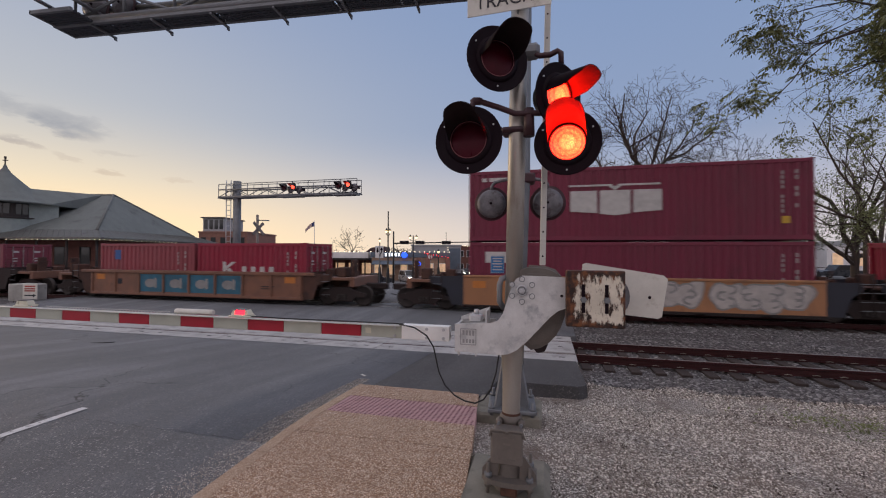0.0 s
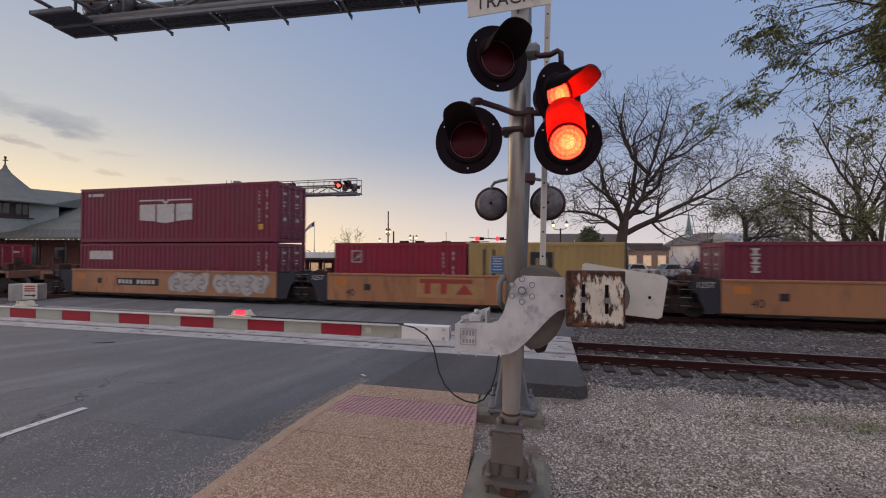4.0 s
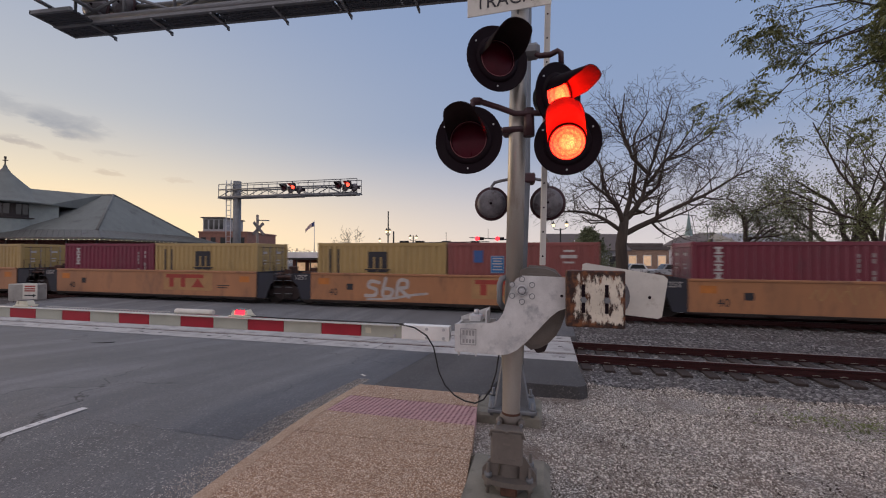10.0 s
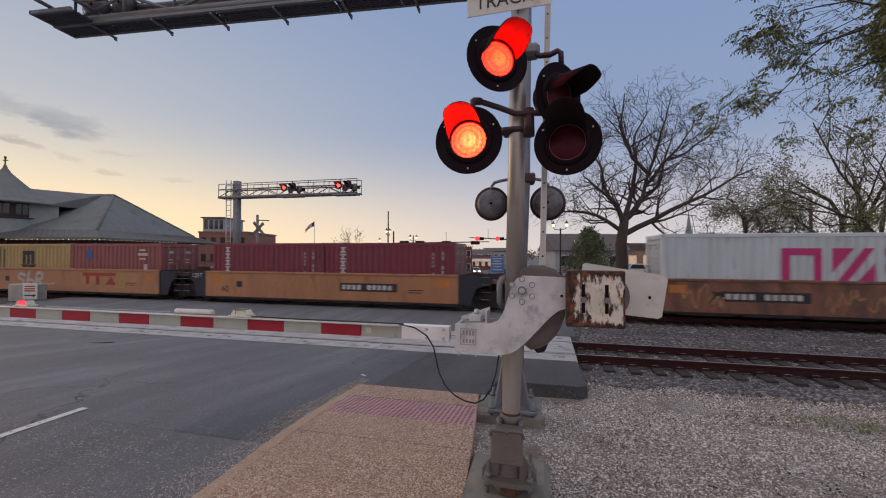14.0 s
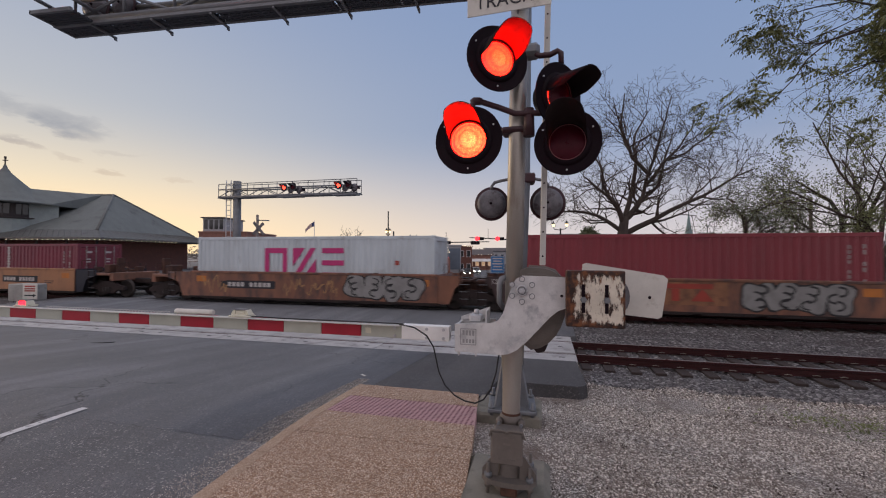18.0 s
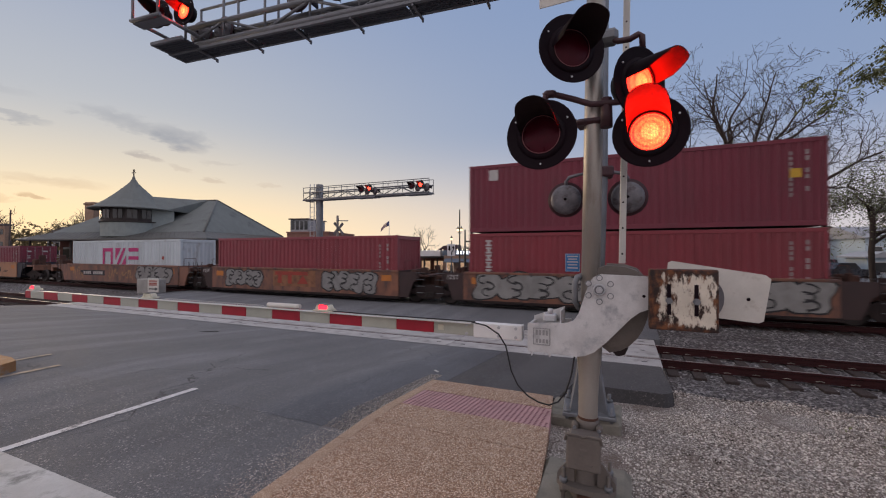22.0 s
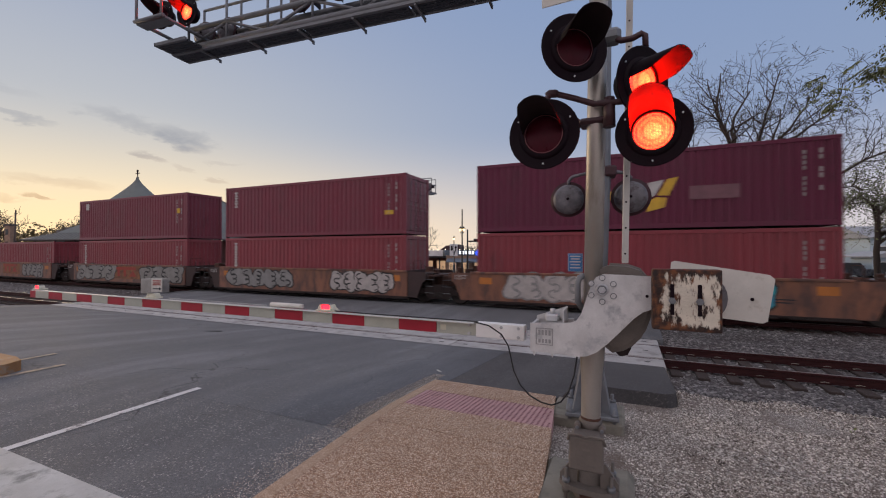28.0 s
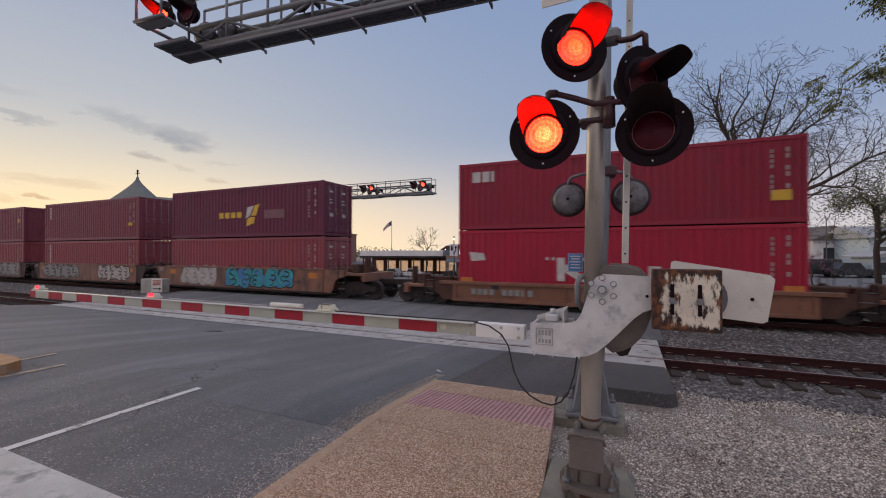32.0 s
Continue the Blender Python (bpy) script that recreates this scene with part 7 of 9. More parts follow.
def build_near_cantilever():
    c = thing("signal_cantilever", (-0.23, 5.66, 0.28), "grey overhead signal cantilever reaching over the road", "cantilever", "", "", 4.6)
    part("mast", Geo().tube([(-0.20, 0, 0.06), (-0.10, 0, 3.0), (-0.06, 0, 8.2)], 0.135, 26), GALV_DARK, c, "blue-grey steel mast")
    for a in range(4):
        g = Geo().prism([(0.12, 0.02), (0.33, 0.02), (0.31, 0.08), (0.13, 0.82)], -0.012, 0.012, "y")
        part("gusset", g, GALV_DARK, c, "", pose(-0.20, 0, 0.04, 0, 0, 45 + 90 * a))
    part("base_plate", Geo().box((-0.31, -0.31, -0.03), (0.31, 0.31, 0.02), 0.01), GALV_DARK, c, "", pose(-0.20, 0, 0.065))
    for x in (-0.46, 0.06):
        for y in (-0.26, 0.26):
            part("anchor_bolt", Geo().cyl((x, y, 0.0), (x, y, 0.19), 0.022, n=8).cyl((x, y, 0.085), (x, y, 0.115), 0.045, n=6), GALV_DARK, c)
    z0 = 5.83
    truss(c, -7.3, 0.1, 0.165, z0 + 0.06, z0 + 0.40, z0 + 0.95, 0.045, GALV_DARK, 8, 0.17)
    wk = part("walkway", Geo().box((-7.70, -0.03, z0 - 0.03), (0.2, 0.03, z0 + 0.03), 0.004).box((-7.70, 0.29, z0 - 0.03), (0.2, 0.34, z0 + 0.03), 0.004).box((-7.70, 0.03, z0 - 0.03), (-7.66, 0.29, z0 + 0.03), 0.004), GALV_DARK, c, "open steel grating walkway")
    plank = Geo()
    for k in range(4):
        plank.box((0, 0.045 + k * 0.065, -0.02), (0.94, 0.085 + k * 0.065, 0.012))
    for k in range(9):
        plank.box((0.05 + k * 0.105, 0.03, -0.021), (0.075 + k * 0.105, 0.3, -0.004))
    me = plank.mesh("grating", GRATING)
    for i in range(8):
        part("grating", me, None, wk, "", Matrix.Translation((-7.66 + i * 0.975, 0, z0)))
    for x in (-6.95, -5.85, -4.8, -3.75, -2.68, -1.6, -0.55):
        part("bracket", Geo().box((x - 0.02, -0.02, z0 - 0.065), (x + 0.02, 0.41, z0 - 0.032), 0.004).box((x - 0.005, 0.36, z0 - 0.10), (x + 0.02, 0.41, z0 - 0.04), 0.004), GALV_DARK, c)
    landing = part("landing", Geo().box((-7.66, -0.40, z0 - 0.03), (-7.62, -0.03, z0 + 0.03), 0.004).box((-7.66, -0.40, z0 - 0.03), (-6.9, -0.35, z0 + 0.03), 0.004), GALV_DARK, c, "grating landing at the tip")
    for k in range(5):
        part("slat", Geo().box((-7.62, -0.335 + k * 0.062, z0 - 0.02), (-6.9, -0.295 + k * 0.062, z0 + 0.012)), GRATING, landing)
    # lamp basket at the tip
    for u in (-7.55, -6.95):
        part("basket_post", Geo().tube([(u, -0.78, z0 + 0.18), (u, -0.78, z0 + 0.8)], 0.022, 6), GALV_DARK, c)
        part("basket_beam", Geo().tube([(u, -0.80, z0 + 0.20), (u, 0.4, z0 + 0.20)], 0.03, 6), GALV_DARK, c)
    part("basket_rail", Geo().tube([(-7.6, -0.78, z0 + 0.2), (-6.9, -0.78, z0 + 0.2)], 0.03, 6).tube([(-7.6, -0.78, z0 + 0.8), (-6.9, -0.78, z0 + 0.8)], 0.02, 6), GALV_DARK, c)
    part("basket_floor", Geo().box((-7.6, -0.75, z0 + 0.16), (-6.9, -0.55, z0 + 0.19), 0.004), GALV_DARK, c)
    lamp_head(c, (-7.48, -0.36, z0 + 0.52), 0, 0)
    lamp_head(c, (-6.93, -0.32, z0 + 0.50), -3, 1)
    back_head(c, (-7.15, 0.22, z0 + 0.40), 6)
    back_head(c, (-6.62, 0.24, z0 + 0.40), -4)
    lamp_head(c, (-4.35, -0.30, z0 + 0.80), 0, 0)
    back_head(c, (-4.9, 0.2, z0 + 0.62), 0)
    back_head(c, (-4.1, 0.2, z0 + 0.66), 0)
    # lights for the other side, on the mast
    back_head(c, (-0.49, 0.28, 2.80), -4.6)
    back_head(c, (0.285, 0.20, 2.79), -4.6)
    for u, v, w in ((-0.49, 0.26, -0.2), (0.285, 0.19, -0.05)):
        part("lamp_bracket", Geo().tube([(u, v, 2.96), (u, v, 3.05), (u + (w - u) * 0.15, v, 3.105), (u + (w - u) * 0.5, v * 0.8, 3.12), (w, 0.08, 3.12)], 0.022, 8), BACK_GREY, c, "grey pipe bracket")
    part("mast_clamp", Geo().box((-0.06, -0.13, 3.03), (0.10, 0.14, 3.16), 0.02), MAROON_PIPE, c)
    solid("cantilever_foundation", Geo().box((-0.92, 5.38, -0.1), (-0.04, 6.1, 0.292), 0.03), OLD_CONCRETE, "concrete foundation of the overhead cantilever", "foundation")


def build_far_cantilever():
    c = thing("signal_cantilever", (-19.2, 22.5, 0), "grey overhead signal cantilever beyond the train", "cantilever")
    part("mast", Geo().cyl((0, 0, 0), (0, 0, 7.0), 0.24, n=18), GALV_DARK, c, "blue-grey steel mast")
    part("base_plate", Geo().box((-0.5, -0.5, -0.1), (0.5, 0.5, 0.06), 0.02), CONCRETE, c)
    truss(c, -1.15, 8.5, 0.30, 5.98, 6.45, 6.80, 0.045, GALV_DARK, 9)
    part("walkway", Geo().box((-1.2, -0.34, 5.90), (8.55, 0.34, 5.97), 0.01), GALV_DARK, c, "grating walkway")
    lad = part("ladder", Geo().tube([(-0.65, -0.2, 0.3), (-0.65, -0.2, 7.05)], 0.03, 6).tube([(-0.30, -0.2, 0.3), (-0.30, -0.2, 7.05)], 0.03, 6), GALV, c, "steel access ladder")
    for k in range(20):
        part("rung", Geo().tube([(-0.65, -0.2, 0.5 + k * 0.33), (-0.30, -0.2, 0.5 + k * 0.33)], 0.018, 5), GALV, lad)
    part("mast_arm", Geo().tube([(-0.72, -0.28, 2.62), (0.72, -0.28, 2.62)], 0.05, 8), GALV_DARK, c)
    for x, ph in ((-0.74, 1), (0.74, 0)):
        lamp_head(c, (x, -0.45, 2.62), -8, ph, LENS_FAR, True)
    for x in (4.36, 8.0):
        part("lamp_shelf", Geo().box((x - 0.9, -0.7, 5.80), (x + 0.6, -0.1, 5.86), 0.01), GALV_DARK, c)
        lamp_head(c, (x - 0.55, -0.55, 6.40), -8, 1, LENS_FAR, True)
        lamp_head(c, (x + 0.06, -0.55, 6.42), -8, 0, LENS_FAR, True)
        back_head(c, (x - 0.22, -0.35, 6.28), -14)
        back_head(c, (x + 0.36, -0.35, 6.26), -14)


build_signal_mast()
build_gate()
build_near_cantilever()
build_far_cantilever()

# ---------------------------------------------------------------- beyond the tracks
TURN = 13.88


def vf(a, b, z=0.0):
    """A place given by metres to the right of and ahead of the first view."""
    return (0.9708 * a - 0.2399 * b, 0.2399 * a + 0.9708 * b, z)


SLATE = mat("grey_roof_shingle", (0.165, 0.18, 0.172), 0.8, var=0.16, scale=1.0, bump=0.4, fine=14, spots=(0.115, 0.12, 0.118), spot_scale=0.5)
COPPER = mat("weathered_seam_metal", (0.155, 0.155, 0.145), 0.6, 0.3, var=0.2, scale=0.8, bump=0.05, spots=(0.12, 0.11, 0.11), spot_scale=0.9)
STUCCO = mat("pale_green_shingle", (0.30, 0.34, 0.33), 0.8, var=0.12, scale=1.5, bump=0.3, fine=20)
DARK_WOOD = mat("dark_timber", (0.045, 0.036, 0.034), 0.7, var=0.2, scale=3, bump=0.1)
BRICK = mat("red_brick", (0.15, 0.062, 0.048), 0.85, var=0.2, scale=2, bump=0.3, fine=12)
# brick paled towards pink, the haze put into its colour
BRICK_PINK = mat("hazed_red_brick", (0.27, 0.135, 0.105), 0.85, var=0.2, scale=2, bump=0.3, fine=12)
BRICK_TAN = mat("tan_brick", (0.33, 0.22, 0.16), 0.85, var=0.2, scale=2, bump=0.3, fine=12)
GREY_WALL = mat("grey_siding", (0.34, 0.35, 0.37), 0.75, var=0.1, scale=1, bump=0.1)
WHITE_WALL = mat("white_siding", (0.76, 0.74, 0.74), 0.75, var=0.1, scale=0.8, bump=0.1)
BLUE_WALL = mat("pale_blue_siding", (0.50, 0.60, 0.66), 0.75, var=0.1, scale=0.8, bump=0.1)
BROWN_ROOF = mat("brown_roof_shingle", (0.12, 0.10, 0.095), 0.85, var=0.2, scale=1, bump=0.3, fine=10)
GREEN_SPIRE = mat("verdigris_spire", (0.17, 0.24, 0.24), 0.6, var=0.15)
WOOD_POLE = mat("weathered_pole", (0.11, 0.085, 0.075), 0.9, var=0.2, scale=2, bump=0.3, streak=(1, 1, 0.1))
POLE_BLACK = mat("black_pole_paint", (0.02, 0.02, 0.022), 0.5, var=0.15)
WINDOW = glass("window_glass")
CAR_SILVER = mat("silver_car_paint", (0.42, 0.43, 0.45), 0.3, 0.5, var=0.05, bump=0)
CAR_WHITE = mat("white_car_paint", (0.65, 0.65, 0.65), 0.3, var=0.04, bump=0)
CAR_DARK = mat("dark_car_paint", (0.035, 0.04, 0.05), 0.3, 0.3, var=0.05, bump=0)


def loft(rings):
    """Faces between rings of equal count, closed round."""
    g = Geo()
    n = len(rings[0])
    for a, b in zip(rings, rings[1:]):
        g.add(list(a) + list(b), [(i, (i + 1) % n, n + (i + 1) % n, n + i) for i in range(n)])
    return g


def build_depot():
    d = thing("station_building", (0, 0, 0), "old station with slate hip roof and round cupola", "building", "", "", TURN)
    # local x right, y ahead; eave rectangle and ridge
    xl, xr, yf, yb, ze = -66.0, -36.9, 44.4, 68.0, 3.95
    def rect(inset, z):
        return [(xl + inset, yf + inset, z), (xr - inset, yf + inset, z), (xr - inset, yb - inset, z), (xl + inset, yb - inset, z)]
    lower = loft([rect(0, ze), rect(0.0, ze + 0.12), rect(2.6, ze + 1.05)])
    part("lower_roof", lower, COPPER, d, "flared lower roof of seamed metal")
    top = rect(2.6, ze + 1.06)
    ridge = [(xl + 7, (yf + yb) / 2, 10.3), (xr - 8.1, (yf + yb) / 2, 10.3)]
    g = Geo().add(top + ridge, [(0, 1, 5, 4), (1, 2, 5), (2, 3, 4, 5), (3, 0, 4)])
    part("upper_roof", g, SLATE, d, "grey slate hip roof")
    for p, q in ((top[1], ridge[1]), (top[2], ridge[1]), (ridge[0], ridge[1])):
        part("ridge_cap", Geo().tube([p, q], 0.14, 6), COPPER, d)
    for i in range(42):
        x = xr - 2.6 - i * 0.62
        part("roof_seam", Geo().tube([(xr - i * 0.66, yf, ze + 0.14), (x, yf + 2.6, ze + 1.08)], 0.035, 4), COPPER, d)
    for i in range(29):
        part("roof_seam", Geo().tube([(xr, yf + 0.4 + i * 0.8, ze + 0.14), (xr - 2.6, yf + 2.8 + i * 0.6, ze + 1.08)], 0.035, 4), COPPER, d)
    part("soffit", Geo().box((xl, yf, ze - 0.08), (xr, yb, ze - 0.01)), DARK_WOOD, d)
    part("wall", Geo().box((xl + 3, yf + 3.4, -0.1), (xr - 3.4, yb - 3, ze - 0.08)), BRICK, d, "dark red brick wall")
    for i in range(9):
        x = xr - 4.6 - i * 2.9
        w = part("window", Geo().box((x - 0.65, yf + 3.33, 1.0), (x + 0.65, yf + 3.41, 3.1), 0.02), DARK_WOOD, d, "dark timber window")
        part("pane", Geo().box((x - 0.55, yf + 3.31, 1.1), (x + 0.55, yf + 3.335, 3.0)), WINDOW, w)
    for i in range(10):
        x = xr - 0.9 - i * 3.3
        part("eave_post", Geo().tube([(x, yf + 0.6, -0.1), (x, yf + 0.6, ze - 0.05)], 0.12, 8), DARK_WOOD, d)
    bulb = Geo().lathe([(0.0005, -0.045), (0.036, -0.02), (0.036, 0.02), (0.0005, 0.045)], None, 6).mesh("bulb", GLOW_BULB)
    for i in range(19):
        part("bulb", bulb, None, d, "small lit bulb", Matrix.Translation((xr - 0.05 - i * 0.56, yf - 0.06, ze - 0.14)))
    for i in range(16):
        part("bulb", bulb, None, d, "small lit bulb", Matrix.Translation((xr + 0.06, yf + 0.4 + i * 0.8, ze - 0.12)))
    # cupola
    cx, cy = -51.6, 48.4
    n = 32
    def circ(r, z, sx=1.0):
        return [(cx + r * sx * math.cos(2 * math.pi * k / n), cy + r * math.sin(2 * math.pi * k / n), z) for k in range(n)]
    cu = part("cupola", loft([circ(3.55, 4.4), circ(3.55, 6.35)]), STUCCO, d, "round cupola with dark window band")
    part("window_band", loft([circ(3.5, 6.3), circ(3.5, 8.5)]), DARK_WOOD, cu, "dark timber band")
    part("sill_ring", loft([circ(3.62, 6.25), circ(3.75, 6.3), circ(3.75, 6.42), circ(3.5, 6.45)]), DARK_WOOD, cu)
    for k in range(14):
        a = math.pi * 2 * k / 14 + 0.1
        m = Matrix.Translation((cx, cy, 0)) @ pose(0, 0, 0, 0, 0, math.degrees(a))
        part("pane", Geo().box((3.46, -0.55, 6.75), (3.53, 0.55, 8.0), 0.01), WINDOW, cu, "", m)
        part("mullion", Geo().box((3.5, -0.04, 6.7), (3.56, 0.04, 8.05)), DARK_WOOD, cu, "", m)
    part("cupola_roof", loft([circ(4.9, 8.02), circ(4.95, 8.14), circ(4.2, 8.5), circ(3.1, 9.3), circ(2.1, 10.2), circ(1.2, 11.1), circ(0.55, 11.8), circ(0.22, 12.35), circ(0.10, 12.75)]), SLATE, cu, "pale slate bell roof")
    part("eave_soffit", loft([circ(3.4, 8.4), circ(4.88, 8.03)][::-1]), DARK_WOOD, cu)
    a, b = (cx + 3.2, cy - 3.7), (cx + 5.2, cy + 0.4)
    part("saddle_roof", Geo().add([(*a, 8.14), (*b, 8.14), (cx + 5.2, 55.9, 10.24), (cx + 0.5, 56.1, 10.28), (cx + 1.2, cy - 1.0, 10.0), (*a, 8.0), (*b, 8.0), (cx + 1.5, cy + 4.5, 8.0), (cx + 5.2, cy + 4.5, 8.0)],
                                [(0, 1, 2), (0, 2, 4), (4, 2, 3), (0, 5, 6, 1), (5, 7, 8, 6), (1, 6, 8, 2)]), SLATE, cu, "sloping roof joining the cupola to the ridge")
    part("saddle_wall", Geo().add([(cx + 3.4, cy - 0.6, 5.0), (cx + 5.0, cy + 1.5, 5.0), (cx + 5.0, cy + 1.5, 8.02), (cx + 3.4, cy - 0.6, 8.02), (cx + 3.2, cy - 0.4, 5.0), (cx + 4.8, cy + 1.7, 5.0), (cx + 4.8, cy + 1.7, 8.02), (cx + 3.2, cy - 0.4, 8.02)],
                                [(0, 1, 2, 3), (5, 4, 7, 6), (1, 5, 6, 2), (4, 0, 3, 7)]), STUCCO, cu)
    part("finial", Geo().tube([(cx, cy, 12.65), (cx, cy, 13.55)], 0.07, 6).tube([(cx - 0.3, cy, 13.25), (cx + 0.3, cy, 13.25)], 0.06, 6).tube([(cx, cy, 13.45), (cx, cy, 13.7)], 0.12, 6), DARK_WOOD, cu, "cross finial")
    part("chimney", Geo().box((cx - 12.5, 52, 6.0), (cx - 10.9, 53.4, 9.9), 0.05).box((cx - 12.65, 51.9, 9.5), (cx - 10.75, 53.5, 9.75), 0.03), BRICK_TAN, d, "brick chimney")


def house(name, a, b, w, dpt, h, roof, wall_m, roof_m, label, kind="flat", cols=4, rows=1, lit=False, turn=TURN, base=-0.1):
    x, y, _ = vf(a, b)
    o = thing(name, (x, y, base), label, "building", "", "", turn)
    part("wall", Geo().box((-w / 2, 0, -0.6), (w / 2, dpt, h), 0.02), wall_m, o)
    if kind == "flat":
        part("roof", Geo().box((-w / 2 - 0.15, -0.15, h), (w / 2 + 0.15, dpt + 0.15, h + roof), 0.03), roof_m, o)
    elif kind == "gable_x":
        g = Geo().prism([(-0.5, h), (dpt / 2, h + roof), (dpt + 0.5, h), (dpt + 0.5, h - 0.12), (-0.5, h - 0.12)], -w / 2 - 0.4, w / 2 + 0.4, "x")
        part("roof", g, roof_m, o)
    else:
        g = Geo().prism([(-w / 2 - 0.5, h), (0, h + roof), (w / 2 + 0.5, h), (w / 2 + 0.5, h - 0.12), (-w / 2 - 0.5, h - 0.12)], -0.5, dpt + 0.5, "y")
        part("roof", g, roof_m, o)
    for r in range(rows):
        for c in range(cols):
            u = -w / 2 + w * (c + 0.5) / cols
            z = h * (r + 0.28) / rows
            ww, hh = w / cols * 0.5, h / rows * 0.45
            f = part("window", Geo().box((u - ww / 2 - 0.08, -0.06, z - 0.08), (u + ww / 2 + 0.08, -0.005, z + hh + 0.08), 0.01), wall_m if name == "brick_building" else WHITE_WALL, o)
            part("pane", Geo().box((u - ww / 2, -0.08, z), (u + ww / 2, -0.062, z + hh)), GLOW_SHOP if lit else WINDOW, f)
    return o


def parked_car(a, b, turn, paint_m, label, tall=False, lights=None):
    x, y, _ = vf(a, b)
    c = thing("car", (x, y, -0.02 - dip(x, y)), label, "car", "parked and passing cars", "", turn)
    L, W, h = (4.7, 1.85, 1.72) if tall else (4.5, 1.78, 1.42)
    belt = h * 0.58
    body = [(-L / 2, 0.35), (-L / 2, belt - 0.05), (-L / 2 + 0.1, belt), (L / 2 - 0.95, belt), (L / 2 - 0.1, belt - 0.14), (L / 2, belt - 0.35), (L / 2, 0.3), (L / 2 - 0.5, 0.22), (-L / 2 + 0.4, 0.22)]
    part("body", Geo().prism(body, -W / 2, W / 2, "y"), paint_m, c)
    cab = [(-L / 2 + (0.08 if tall else 0.75), belt), (-L / 2 + (0.35 if tall else 1.2), h), (0.3, h), (L / 2 - 1.5, belt)]
    part("cabin", Geo().prism(cab, -W / 2 + 0.1, W / 2 - 0.1, "y"), paint_m, c)
    win = [(-L / 2 + (0.28 if tall else 1.0), belt + 0.04), (-L / 2 + (0.45 if tall else 1.28), h - 0.09), (0.24, h - 0.09), (L / 2 - 1.72, belt + 0.04)]
    for s in (-1, 1):
        part("side_window", Geo().prism(win, s * (W / 2 - 0.1) - 0.006, s * (W / 2 - 0.1) + 0.006, "y"), WINDOW, c)
    part("windscreen", Geo().add([(0.36, -W / 2 + 0.2, h - 0.05), (0.36, W / 2 - 0.2, h - 0.05), (L / 2 - 1.5, W / 2 - 0.2, belt + 0.03), (L / 2 - 1.5, -W / 2 + 0.2, belt + 0.03)], [(0, 1, 2, 3)]), WINDOW, c)
    for s in (-1, 1):
        for u in (-L / 2 + 0.85, L / 2 - 0.9):
            w = part("wheel", Geo().lathe([(0.2, -0.1), (0.32, -0.1), (0.33, 0), (0.32, 0.1), (0.2, 0.1)], pose(u, s * (W / 2 - 0.1), 0.33, 90), 16), RUBBER, c)
            part("rim", Geo().lathe([(0.0005, 0.09), (0.2, 0.09), (0.2, -0.09), (0.0005, -0.09)], pose(u, s * (W / 2 - 0.1), 0.33, 90), 12), GALV, w)
        part("headlight", Geo().box((L / 2 - 0.06, s * 0.62 - 0.18, belt - 0.40), (L / 2 + 0.01, s * 0.62 + 0.18, belt - 0.20), 0.02), GLOW_HEAD if lights == "front" else WINDOW, c)
        part("tail_light", Geo().box((-L / 2 - 0.01, s * 0.7 - 0.12, belt - 0.35), (-L / 2 + 0.05, s * 0.7 + 0.12, belt - 0.12), 0.02), GLOW_RED if lights == "rear" else LENS_DARK, c)


def street_lamp(a, b, h, globes, label, material=None, r=0.09):
    x, y, _ = vf(a, b)
    p = thing("street_lamp", (x, y, -0.05), label, "lamp", "street lamps", "", TURN)
    part("post", Geo().lathe([(r * 2.2, -2.2), (r * 2.2, 0), (r * 2.0, 0.5), (r * 1.1, 0.8), (r, 1.2), (r * 0.8, h)], None, 10), material or POLE_BLACK, p)
    for u, z in globes:
        part("lamp_arm", Geo().tube([(0, 0, z - 0.45), (u * 0.8, 0, z - 0.4), (u, 0, z - 0.2)], 0.04, 6), material or POLE_BLACK, p)
        part("globe", Geo().lathe([(0.06, -0.16), (0.14, -0.05), (0.14, 0.08), (0.06, 0.17), (0.0005, 0.2)], Matrix.Translation((u, 0, z)), 10), GLOW_WARM, p, "lit globe")
        part("lamp_cap", Geo().lathe([(0.21, 0.1), (0.1, 0.25), (0.03, 0.42)], Matrix.Translation((u, 0, z)), 10), POLE_BLACK, p)


def traffic_signal(a, b, z_arm, reach, heads, label, red, post_h):
    """A mast arm with signal heads; heads: distances along the arm."""
    x, y, _ = vf(a, b)
    p = thing("traffic_signal", (x, y, -0.05), label, "signal", "traffic signals", "", TURN)
    part("post", Geo().cyl((0, 0, -2.0), (0, 0, post_h), 0.14, 0.09, 10), POLE_BLACK, p)
    part("mast_arm", Geo().cyl((0, 0, z_arm), (reach, 0, z_arm + 0.25), 0.09, 0.05, 8), POLE_BLACK, p)
    for u in heads:
        h = part("signal_head", Geo().box((u - 0.55, -0.15, z_arm - 0.10), (u + 0.55, 0.15, z_arm + 0.32), 0.04), POLE_BLACK, p, "black signal head")
        for k in range(3):
            # the lit red lens is drawn oversized to imitate its bloom
            part("signal_lens", Geo().cyl((u - 0.36 + k * 0.36, -0.17, z_arm + 0.11), (u - 0.36 + k * 0.36, -0.15, z_arm + 0.11), 0.30 if red and k == 0 else 0.14, n=12), GLOW_RED_FAR if red and k == 0 else BLACK, h)
    part("camera_mast", Geo().tube([(reach * 0.55, 0, z_arm + 0.2), (reach * 0.55, 0, z_arm + 1.4)], 0.03, 5), POLE_BLACK, p)


